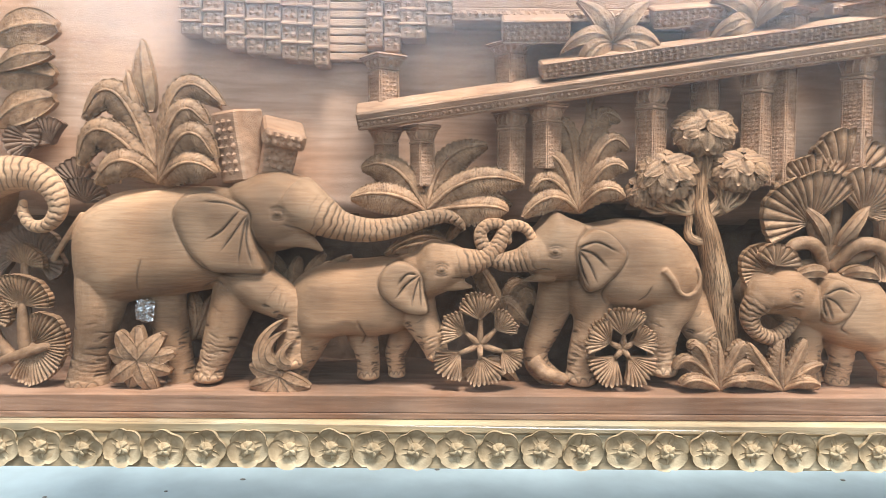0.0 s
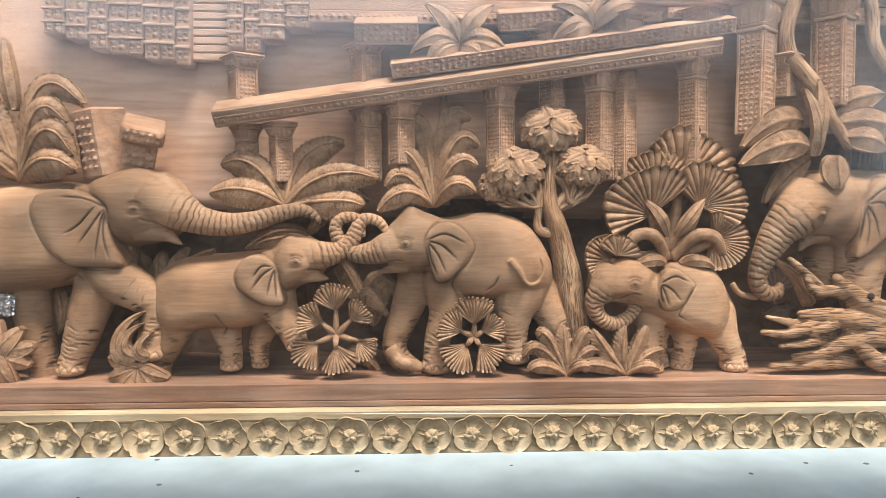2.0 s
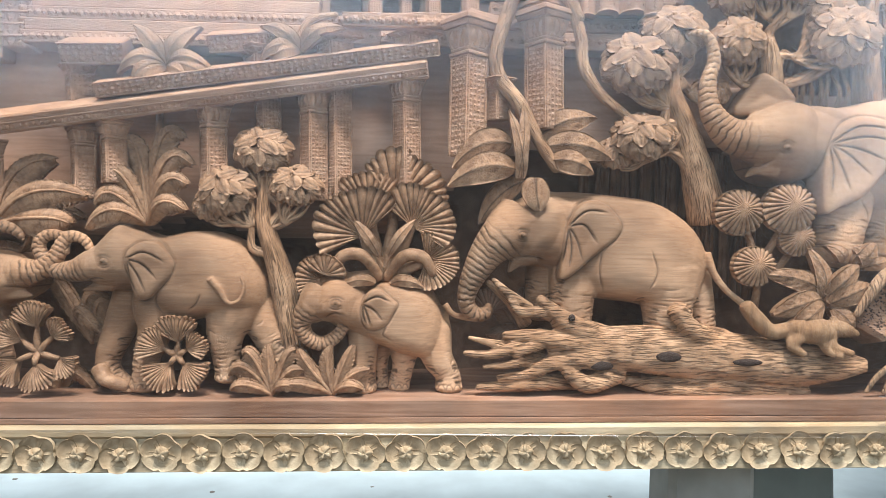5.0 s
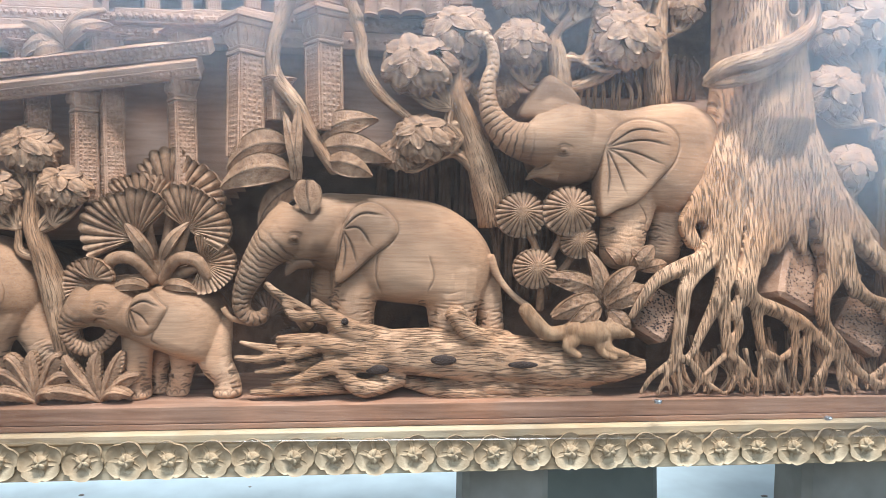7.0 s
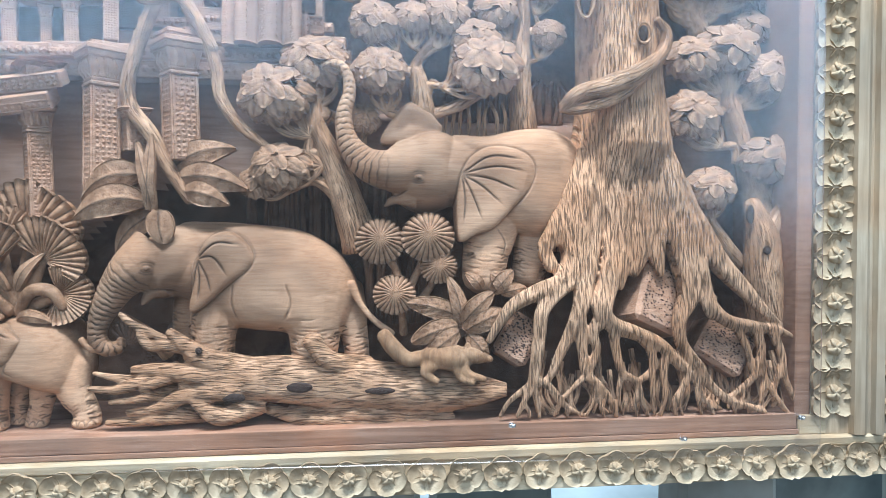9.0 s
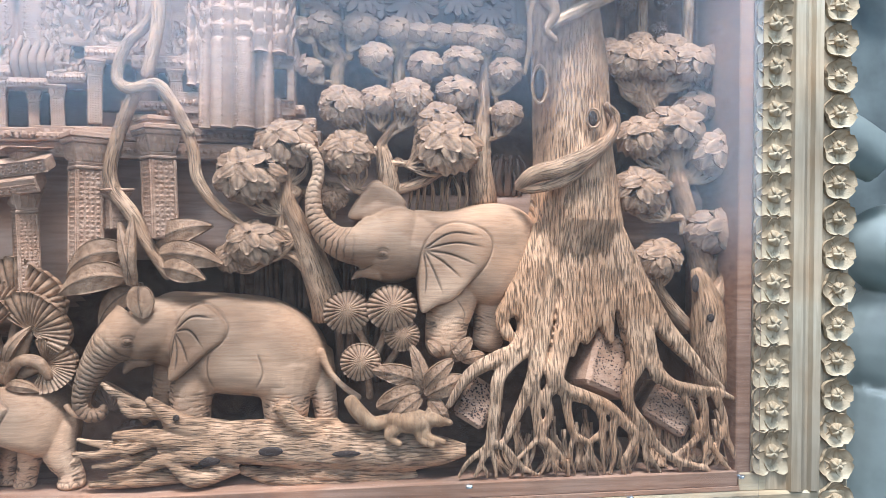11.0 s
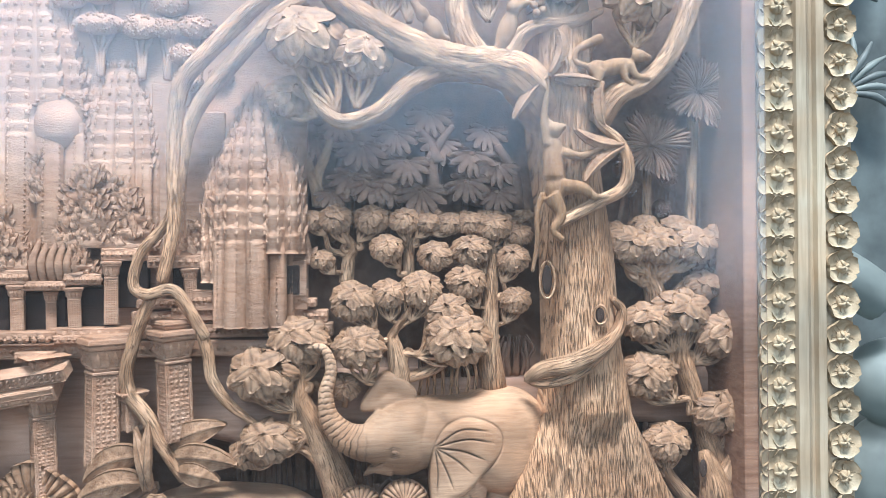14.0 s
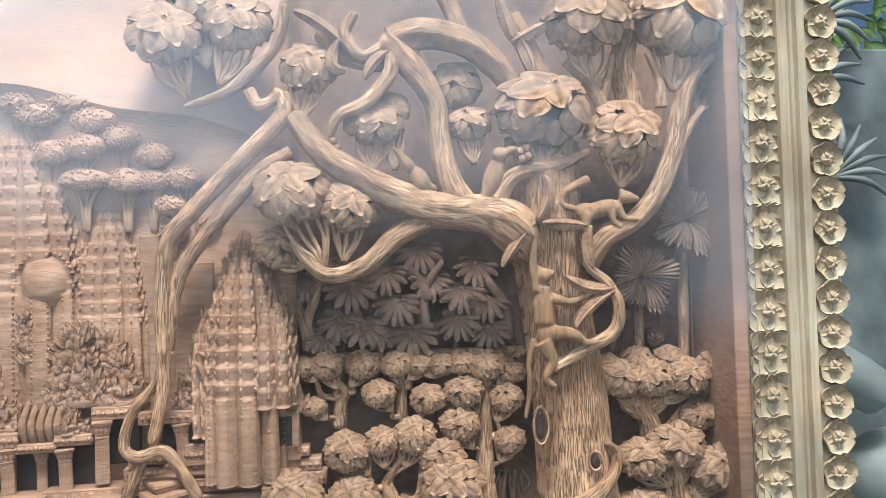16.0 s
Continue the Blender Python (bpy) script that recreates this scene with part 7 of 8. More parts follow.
t = thing("fallen_block", (-0.276, -0.030, 0.341), "tilted carved wooden stone block", "block", "fallen temple blocks")
g = Geo()
m = Matrix.Translation((-0.267, -0.040, 0.378)) @ pose(0, 0, 0, 8, -4, -30)
g.block(m, 0.0443, 0.05, 0.0892, 0.003)
g.studs(m @ pose(0, -0.025, 0), 0.0314, 0.0714, 3, 7, 0.005, 0.004)
part("block_body", g, STONE, t)
t = thing("fallen_block", (-0.221, -0.030, 0.342), "toppled carved wooden pillar capital", "block", "fallen temple blocks")
g = Geo()
m = Matrix.Translation((-0.217, -0.045, 0.376)) @ pose(0, 0, 0, 24, 10, 22)
g.block(m @ pose(0, 0, -0.0128), 0.0414, 0.045, 0.05, 0.003)
g.block(m @ pose(0, 0, 0.02), 0.0528, 0.058, 0.0214, 0.003)
g.studs(m @ pose(0, -0.029, 0.02), 0.0471, 0.0171, 5, 2, 0.0055, 0.004)
g.studs(m @ pose(0, -0.0225, -0.0143), 0.0357, 0.04, 4, 4, 0.005, 0.004)
part("block_body", g, STONE, t)
t = thing("temple_ruin", (-0.256, -0.020, 0.568), "stepped wooden temple base with carved tiers", "temple", "temple walls")
for p0, p1, n in (((-0.350, -0.025, 0.608), (-0.292, -0.025, 0.515), 2), ((-0.291, -0.030, 0.607), (-0.239, -0.030, 0.497), 2), ((-0.240, -0.030, 0.608), (-0.197, -0.030, 0.490), 2), ((-0.198, -0.030, 0.608), (-0.157, -0.030, 0.483), 2), ((-0.110, -0.030, 0.609), (-0.064, -0.030, 0.502), 2), ((-0.067, -0.025, 0.611), (-0.031, -0.025, 0.512), 1), ((-0.033, -0.022, 0.613), (0.006, -0.022, 0.527), 1)):
    redent(t, p0, p1, n, 0.035, rows=5)
g = Geo()
x0, z0 = (-0.161, 0.492)
x1, z1 = (-0.111, 0.623)
for k in range(12):
    z = z0 + (z1 - z0) * (k + 0.5) / 12
    g.block(pose((x0 + x1) / 2, -0.006, z), (x1 - x0) * 1.1, 0.022, (z1 - z0) / 12 * 0.88, 0.0015)
part("brick_courses", g, STONE, t)
x0, z0 = (0.001, 0.536)
x1, z1 = (0.388, 0.642)
for k in range(6):
    g = Geo()
    z = z0 + (z1 - z0) * (k + 0.5) / 6
    dd = 0.05 - 0.006 * k
    g.block(pose((x0 + x1) / 2, -dd / 2, z), x1 - x0, dd, (z1 - z0) / 6 * 0.94, 0.0015)
    if k % 2 == 0:
        g.studs(pose((x0 + x1) / 2, -dd, z), x1 - x0, (z1 - z0) / 6 * 0.7, 42, 1, 0.0055, 0.004)
    part("wall_course", g, STONE, t)
beam((0.063, -0.060, 0.524), (0.145, -0.060, 0.526), 0.0286, 0.04, "short carved temple lintel", 26, False, True)
beam((0.248, -0.050, 0.543), (0.343, -0.050, 0.551), 0.0243, 0.04, "short carved temple lintel", 24, False, True)
pillar((0.313, -0.046, 0.537), (0.315, -0.046, 0.497), 0.034, PIL)
for a, b in (((0.412, -0.060, 0.549), (0.414, -0.060, 0.523)), ((0.515, -0.060, 0.558), (0.516, -0.060, 0.537))):
    pillar(a, b, 0.034, PIL)
t = thing("broad_leaf_plant", (0.199, -0.040, 0.504), "drooping broad wooden leaves on the ruin", "plant")
for a, L, bd in ((165, 0.0585, 60), (140, 0.0642, 50), (190, 0.0535, 40), (110, 0.0678, 20), (70, 0.0678, -20), (40, 0.0642, -50), (10, 0.0678, -30), (-15, 0.0428, -20)):
    blade(t, (0.198, -0.060, 0.505), a, L, 0.0243, 0.012, 0.014, bend=bd)
t = thing("broad_leaf_plant", (0.376, -0.040, 0.534), "drooping broad wooden leaves on the ruin", "plant")
for a, L, bd in ((150, 0.0571, 50), (120, 0.0607, 30), (60, 0.0642, -30), (175, 0.0428, 30)):
    blade(t, (0.370, -0.060, 0.529), a, L, 0.0214, 0.012, 0.014, bend=bd)
limb(thing("liana", (0.379, -0.050, 0.532), "curling wooden liana on the ruin", "liana", "lianas"), [(0.371, -0.064, 0.528), (0.371, -0.066, 0.555), (0.387, -0.066, 0.572), (0.415, -0.064, 0.579)], [0.0064, 0.0064, 0.0057, 0.0043], "stem", BARK)
for a, b, w in (((0.594, -0.055, 0.586), (0.598, -0.050, 0.446), 42), ((0.629, -0.052, 0.504), (0.632, -0.050, 0.447), 32), ((0.688, -0.050, 0.606), (0.690, -0.050, 0.475), 40)):
    pillar(a, b, w * 0.00076, PIL)

# temple galleries and towers
gal = thing("temple_gallery", (0.658, -0.020, 0.575), "low wooden temple gallery with doorways painted dark as shade", "temple", "temple walls")


def slab(t, x0, z0, x1, z1, dd, name="wall_course", studs=0, mat=STONE):
    g = Geo()
    g.block(pose((x0 + x1) / 2, -dd / 2, (z0 + z1) / 2), abs(x1 - x0), dd, abs(z1 - z0), 0.0015)
    if studs:
        g.studs(pose((x0 + x1) / 2, -dd, (z0 + z1) / 2), abs(x1 - x0) * 0.98, abs(z1 - z0) * 0.8, studs, 1, min(0.006, abs(z1 - z0) * 0.4), 0.0035)
    return part(name, g, mat, t)


slab(gal, *(0.400, 0.549), *(0.893, 0.573), 0.036, "plinth", 40)
slab(gal, *(0.402, 0.572), *(0.633, 0.584), 0.046, "plinth", 24)
slab(gal, *(0.621, 0.576), *(0.917, 0.596), 0.030, "plinth", 30)
slab(gal, *(0.621, 0.597), *(0.909, 0.616), 0.026, "plinth", 30)
slab(gal, *(0.629, 0.620), *(0.892, 0.634), 0.030, "plinth", 34)
# doorways are black slabs, their inner shade put into the colour
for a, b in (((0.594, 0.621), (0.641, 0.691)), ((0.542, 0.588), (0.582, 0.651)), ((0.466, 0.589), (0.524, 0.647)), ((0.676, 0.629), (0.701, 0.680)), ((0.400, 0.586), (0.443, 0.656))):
    slab(gal, *a, *b, 0.012, "doorway", 0, HOLLOW_SHADE)
for a, b in (((0.411, 0.657), (0.480, 0.679)), ((0.529, 0.656), (0.582, 0.672)), ((0.581, 0.691), (0.647, 0.710)), ((0.646, 0.680), (0.754, 0.699)), ((0.474, 0.648), (0.531, 0.662))):
    slab(gal, *a, *b, 0.036, "lintel", 10)
for a, b, w in (((0.461, -0.026, 0.657), (0.463, -0.026, 0.587), 20), ((0.541, -0.028, 0.653), (0.543, -0.028, 0.590), 20), ((0.594, -0.030, 0.691), (0.594, -0.030, 0.598), 22), ((0.704, -0.026, 0.680), (0.708, -0.026, 0.621), 20), ((0.504, -0.016, 0.647), (0.505, -0.016, 0.589), 16), ((0.662, -0.020, 0.680), (0.662, -0.020, 0.629), 14)):
    pillar(a, b, w * 0.00078, "small wooden gallery pillar with carved faces", 20, True, "gallery pillars")
# ornate gables: crowded little flames of wood
gb = thing("temple_gable", (0.577, -0.020, 0.718), "crowded wooden temple gables with flame ornaments", "temple", "temple walls")


def gable(x0, z0, x1, z1, dd, n, size):
    """A steep gable whose face is crowded with upright flame leaves."""
    g = Geo()
    cx, w, h = (x0 + x1) / 2, abs(x1 - x0), abs(z1 - z0)
    zb = min(z0, z1)
    g.rows([[Vector((cx + s * w / 2 * (1 - 0.8 * u ** 1.4), -dd * (1 - 0.35 * abs(s)) - 0.004 * math.sin(22 * u), zb + h * u)) for s in np.linspace(-1, 1, 9)] for u in np.linspace(0, 1, 14)])
    for k in range(n):
        u = RO.random() ** 1.2
        s = RO.uniform(-1, 1)
        half = w / 2 * (1 - 0.8 * u ** 1.4)
        g.leaf((cx + s * half * 0.95, -dd * (1 - 0.35 * abs(s)) + 0.002, zb + h * u * 0.92), 90 - 35 * s + RO.uniform(-25, 25), size * RO.uniform(0.7, 1.3), size * 0.6, 0.003, size * 0.3, 4, 4, 0.004, 0.0, 0.6)
    part("gable", g, STONE, gb)


for a, b, dd, n, sz in (((0.494, 0.710), (0.628, 0.827), 0.034, 90, 0.017), ((0.585, 0.706), (0.656, 0.785), 0.034, 55, 0.014), ((0.409, 0.677), (0.486, 0.768), 0.034, 60, 0.015), ((0.518, 0.669), (0.577, 0.710), 0.036, 34, 0.013), ((0.689, 0.697), (0.750, 0.747), 0.03, 36, 0.014),
                        ((0.450, 0.776), (0.528, 0.852), 0.026, 50, 0.015), ((0.553, 0.743), (0.641, 0.820), 0.026, 50, 0.015), ((0.821, 0.684), (0.888, 0.795), 0.036, 60, 0.014)):
    gable(*a, *b, dd, n, sz)
g = Geo()
for k in range(6):
    x, z = (0.486, 0.677)
    g.tube([(x + 0.012 * k, -0.02, z - 0.02), (x + 0.012 * k, -0.034, z + 0.012), (x + 0.012 * k + 0.006, -0.024, z + 0.045)], [0.006, 0.006, 0.004], 8, 4)
part("roof_ribs", g, STONE, gb)
tw = thing("temple_towers", (0.807, -0.020, 0.598), "tall ribbed wooden temple towers", "temple", "temple walls")
tower(tw, (0.801, -0.010, 0.593), (0.792, -0.030, 0.965)[2], 0.1149, 0.056, 9, 15, smooth_to=0.34)
tower(tw, (0.840, -0.020, 0.701), (0.833, -0.030, 0.884)[2], 0.0718, 0.045, 7, 6, "side_tower")
tower(tw, (0.754, -0.010, 0.658), (0.752, -0.020, 0.868)[2], 0.0634, 0.03, 7, 6, "side_tower")
tower(tw, (0.472, 0.000, 0.710), (0.471, -0.010, 1.132)[2], 0.1775, 0.020, 11, 18, smooth_to=0.40)
tower(tw, (0.598, 0.000, 0.710), (0.601, -0.010, 1.019)[2], 0.1141, 0.014, 9, 14, smooth_to=0.40)
slab(tw, *(0.841, 0.637), *(0.878, 0.692), 0.040, "window_frame", 0)
# black slab painted as the shade inside the window
slab(tw, *(0.847, 0.640), *(0.868, 0.684), 0.0425, "doorway", 0, HOLLOW_SHADE)


def boss(c, rx, rz, ry):
    """A worn rounded boss under a beaded band."""
    c = Vector(c)
    g = Geo()
    g.ball(c, rx, ry, rz, 0, 20, 12)
    for k in range(15):
        a = radians(12 + 156 * k / 14)
        for q, s in ((1.02, 0.06),):
            g.ball(c + Vector((rx * q * math.cos(a), -ry * 0.35, rz * (0.1 + 0.92 * q * math.sin(a)))), rx * s, ry * 0.35, rx * s * 1.3, 90 - math.degrees(a), 8, 5)
    part("rounded_boss", g, STONE, tw)


boss((0.514, -0.006, 0.895), 0.0389, 0.0423, 0.029)
boss((0.842, -0.048, 0.816), 0.0212, 0.0305, 0.010)
for pts in ([(0.754, -0.030, 0.709), (0.748, -0.040, 0.743), (0.733, -0.044, 0.768)], [(0.775, -0.030, 0.743), (0.761, -0.040, 0.768), (0.737, -0.044, 0.784)]):
    limb(tw, pts, [0.0101, 0.0076, 0.0025], "horn_finial", STONE, 8, 6, 0.04, 4)
# wall steps behind the first tower
for k, (a, b) in enumerate((((0.696, 0.710), (0.754, 0.917)), ((0.645, 0.693), (0.694, 0.960)))):
    slab(tw, *a, *b, 0.016 - 0.006 * k, "back_wall", 0)
t = thing("temple_ruin", (0.771, -0.020, 0.608), "low carved wooden terrace behind the leaves", "temple", "temple walls")
for a, b, dd in (((0.679, 0.601), (0.872, 0.632), 0.03), ((0.709, 0.616), (0.879, 0.648), 0.034)):
    slab(t, *a, *b, dd, "wall_course", 24)
t = thing("temple_terrace", (0.492, -0.030, 0.576), "carved wooden terrace ledges before the gallery", "temple", "temple walls")
for a, b, dd in (((0.420, 0.570), (0.522, 0.590), 0.046), ((0.472, 0.547), (0.523, 0.562), 0.058), ((0.513, 0.575), (0.625, 0.594), 0.04)):
    slab(t, *a, *b, dd, "ledge_stone", 9)
for a, b, w in (((0.592, -0.060, 0.581), (0.591, -0.056, 0.397), 44), ((0.689, -0.064, 0.593), (0.695, -0.060, 0.434), 44)):
    pillar(a, b, w * 0.00078, PIL)


# ---- trees and distant forest ----
DOME = "carved wooden tree with overlapping leaf domes"
tree(DOME, [(0.932, -0.030, 0.319), (0.916, -0.040, 0.374), (0.893, -0.046, 0.436), (0.870, -0.050, 0.489)], [0.028, 0.0233, 0.0186, 0.014],
     [((0.882, -0.050, 0.450), (0.819, -0.060, 0.518), 0.0404), ((0.872, -0.050, 0.497), (0.870, -0.050, 0.566), 0.0388), ((0.893, -0.050, 0.435), (0.826, -0.060, 0.422), 0.0342), ((0.901, -0.045, 0.389), (0.795, -0.050, 0.403), 0.0233), ((0.877, -0.040, 0.494), (0.931, -0.030, 0.497), 0.0202)], 11)
limb(thing("low_branch", (1.060, -0.020, 0.522), "gnarled low wooden branch behind the elephant", "branch"), [(1.027, -0.024, 0.508), (1.067, -0.030, 0.522), (1.100, -0.030, 0.541)], [0.0093, 0.0093, 0.007], "branch", BARK)
g = Geo()
for k in range(9):
    x0, z0 = (1.049, 0.487)
    x = x0 + 0.0125 * k
    g.tube([(x, -0.006, z0 - 0.01), (x + RO.uniform(-.004, .004), -0.012, z0 + 0.02), (x + RO.uniform(-.006, .006), -0.006, z0 + 0.045)], [0.0035, 0.003, 0.002], 6, 3)
solo("thin_saplings", g, BARK, "row of thin wooden trunks behind the elephant", "saplings", kind="stuff")


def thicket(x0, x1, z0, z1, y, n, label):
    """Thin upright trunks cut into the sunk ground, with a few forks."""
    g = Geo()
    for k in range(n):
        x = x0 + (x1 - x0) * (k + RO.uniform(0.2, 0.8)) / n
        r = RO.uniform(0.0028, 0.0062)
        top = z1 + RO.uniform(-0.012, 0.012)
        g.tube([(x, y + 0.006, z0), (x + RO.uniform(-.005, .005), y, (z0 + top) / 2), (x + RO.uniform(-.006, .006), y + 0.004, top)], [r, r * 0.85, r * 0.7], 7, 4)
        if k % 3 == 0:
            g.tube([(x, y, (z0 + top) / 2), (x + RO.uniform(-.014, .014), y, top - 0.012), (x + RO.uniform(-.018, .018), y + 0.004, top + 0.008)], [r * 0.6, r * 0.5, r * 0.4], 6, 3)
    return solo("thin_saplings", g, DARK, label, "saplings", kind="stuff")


# trunks deep in the ground, their shade painted in by the darker wood
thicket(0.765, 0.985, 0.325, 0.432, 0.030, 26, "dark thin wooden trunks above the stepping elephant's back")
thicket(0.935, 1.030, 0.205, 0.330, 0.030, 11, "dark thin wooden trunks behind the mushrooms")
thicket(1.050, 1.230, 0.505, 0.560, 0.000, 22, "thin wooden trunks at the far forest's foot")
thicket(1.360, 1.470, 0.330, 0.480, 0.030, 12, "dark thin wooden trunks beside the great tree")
# trees beside the frame
tree(DOME, [(1.539, -0.020, 0.218), (1.528, -0.030, 0.312), (1.520, -0.034, 0.371), (1.494, -0.040, 0.446), (1.469, -0.044, 0.519), (1.464, -0.044, 0.544)], [0.028, 0.0264, 0.0218, 0.0155, 0.0155, 0.0124],
     [((1.469, -0.044, 0.523), (1.405, -0.050, 0.586), 0.0357), ((1.469, -0.044, 0.527), (1.456, -0.050, 0.603), 0.0373), ((1.473, -0.044, 0.519), (1.526, -0.050, 0.565), 0.0357), ((1.478, -0.044, 0.445), (1.401, -0.054, 0.504), 0.0373), ((1.517, -0.040, 0.371), (1.520, -0.054, 0.445), 0.0373)], 41)
tree(DOME, [(1.487, -0.040, 0.296), (1.457, -0.046, 0.329), (1.433, -0.050, 0.362)], [0.0124, 0.0117, 0.0101], [((1.436, -0.050, 0.354), (1.430, -0.056, 0.402), 0.0326)], 43)
t = thing("hollow_stump", (1.523, -0.040, 0.221), "hollow wooden stump with a knot hole", "stump")
limb(t, [(1.530, -0.050, 0.213), (1.512, -0.060, 0.289), (1.506, -0.064, 0.338), (1.492, -0.060, 0.387)], [0.0311, 0.028, 0.0233, 0.0109], "trunk", BARK, 20, 8, 0.12, 8)
limb(t, [(1.514, -0.060, 0.338), (1.533, -0.060, 0.371), (1.546, -0.056, 0.404)], [0.0155, 0.0101, 0.0062], "branch", BARK)
# knot holes are lenses whose shade is painted on
for c, rx, rz in (((1.499, -0.089, 0.319), 0.0062, 0.0062), ((1.481, -0.076, 0.370), 0.0062, 0.014)):
    g = Geo()
    g.ball(c, rx, 0.003, rz, 0, 12, 6)
    part("hole", g, HOLLOW_SHADE, t, "knot hole painted dark as shade")
tree("carved wooden tree with forked crown", [(1.435, -0.010, 0.598), (1.431, -0.020, 0.635), (1.420, -0.024, 0.663)], [0.0203, 0.0169, 0.0135], [((1.420, -0.024, 0.654), (1.379, -0.034, 0.708), 0.0304), ((1.425, -0.024, 0.654), (1.429, -0.036, 0.708), 0.0321), ((1.429, -0.024, 0.654), (1.487, -0.034, 0.708), 0.0321), ((1.434, -0.024, 0.635), (1.504, -0.026, 0.644), 0.0254), ((1.421, -0.022, 0.654), (1.360, -0.022, 0.728), 0.022), ((1.430, -0.022, 0.654), (1.463, -0.024, 0.734), 0.0237), ((1.435, -0.022, 0.654), (1.535, -0.020, 0.722), 0.0237), ((1.425, -0.022, 0.654), (1.411, -0.024, 0.735), 0.0237)], 51)
tree('slender carved wooden forest tree with flat crowns', [(0.936, -0.005, 0.656), (0.940, -0.010, 0.694), (0.947, -0.014, 0.710)], [0.0116, 0.0099, 0.0083],
     [((0.943, -0.014, 0.703), (0.921, -0.026, 0.750), 0.0223), ((0.950, -0.014, 0.711), (0.975, -0.026, 0.749), 0.0223), ((0.937, -0.012, 0.701), (0.885, -0.022, 0.749), 0.0165), ((0.936, -0.010, 0.656), (0.899, -0.020, 0.689), 0.0165)], 61, group='forest trees')
tree('slender carved wooden forest tree with flat crowns', [(1.033, -0.006, 0.661), (1.033, -0.012, 0.695), (1.035, -0.016, 0.714)], [0.0099, 0.0091, 0.0074],
     [((1.034, -0.016, 0.714), (1.025, -0.026, 0.748), 0.0198), ((1.036, -0.016, 0.714), (1.062, -0.026, 0.746), 0.0165), ((1.029, -0.014, 0.669), (0.998, -0.030, 0.705), 0.0215), ((1.059, -0.014, 0.670), (1.074, -0.030, 0.693), 0.0232), ((1.038, -0.016, 0.713), (1.096, -0.024, 0.744), 0.0174)], 63, group='forest trees')
tree('furrowed wooden forest tree with many small crowns', [(1.167, -0.014, 0.488), (1.160, -0.020, 0.545), (1.160, -0.022, 0.599), (1.162, -0.022, 0.657), (1.164, -0.022, 0.708)], [0.0198, 0.0174, 0.0141, 0.0108, 0.0074],
     [((1.165, -0.022, 0.703), (1.166, -0.028, 0.738), 0.0232), ((1.154, -0.024, 0.595), (1.120, -0.034, 0.653), 0.0265), ((1.158, -0.024, 0.653), (1.130, -0.032, 0.701), 0.0256), ((1.167, -0.024, 0.632), (1.196, -0.030, 0.688), 0.0223), ((1.171, -0.024, 0.567), (1.198, -0.030, 0.624), 0.0215), ((1.161, -0.020, 0.699), (1.129, -0.024, 0.745), 0.019), ((1.170, -0.020, 0.696), (1.207, -0.020, 0.727), 0.0182)], 65, group='forest trees')
tree('stout carved wooden tree with round leaf domes', [(1.019, -0.026, 0.503), (1.014, -0.034, 0.536), (1.009, -0.038, 0.561), (1.007, -0.038, 0.577)], [0.0174, 0.0149, 0.0108, 0.0074],
     [((1.003, -0.038, 0.569), (0.948, -0.050, 0.624), 0.0298), ((1.007, -0.038, 0.581), (1.000, -0.044, 0.636), 0.0232), ((1.019, -0.038, 0.553), (1.050, -0.044, 0.641), 0.0281), ((1.021, -0.038, 0.549), (1.091, -0.046, 0.607), 0.0281), ((1.025, -0.036, 0.536), (1.106, -0.054, 0.566), 0.0413)], 67, group='trees with leaf domes')
t = thing("low_leaf_dome", (0.981, -0.030, 0.508), "round wooden leaf dome on forked stalks", "tree", "trees with leaf domes")
clump(t, (0.958, -0.054, 0.556), 0.0323, 81)
twigs(t, (0.968, -0.044, 0.508), (0.958, -0.050, 0.556), 0.0323, 2, 4, 0.0033)
limb(t, [(1.005, -0.030, 0.508), (0.987, -0.040, 0.504), (0.968, -0.044, 0.508)], [0.0074, 0.0066, 0.0058], "branch", BARK)
t = thing("low_leaf_dome", (0.934, -0.020, 0.479), "small wooden leaf dome low behind the trunk", "tree", "trees with leaf domes")
clump(t, (0.935, -0.034, 0.493), 0.019, 83)
limb(t, [(0.934, -0.020, 0.467), (0.935, -0.030, 0.488)], [0.005, 0.005], "branch", BARK)


def hedge(name, label, a, b, d, n, size, rows, mat):
    """A band of crowded small leaves, too many to count."""
    (x0, z0), (x1, z1) = a, b
    g = Geo()
    g.block(pose((x0 + x1) / 2, -d / 2 + 0.012, (z0 + z1) / 2), x1 - x0, d, abs(z1 - z0) * 0.8, 0.01)
    for k in range(n):
        x, z = x0 + (x1 - x0) * (k + RO.uniform(0, 1)) / n, z0 + (z1 - z0) * RO.random()
        for j in range(rows):
            g.leaf((x, -d - RO.uniform(0, 0.012), z), 270 + (j - (rows - 1) / 2) * 38 + RO.uniform(-22, 22), size * RO.uniform(0.8, 1.25), size * 0.62, 0.004, size * 0.3, 4, 4, 0.003, size * 0.25, 0.8)
    return solo(name, g, mat, label, "foliage", kind="stuff")


hedge("forest_canopy", "crowded small carved wooden leaves of the forest's edge", ((0.874, 0.749)), ((1.229, 0.770)), 0.010, 60, 0.0125, 3, LEAF)
hedge("far_canopy", "dim small carved wooden leaves by the frame", ((1.488, 0.634)), ((1.581, 0.727)), 0.012, 60, 0.017, 3, DARK)
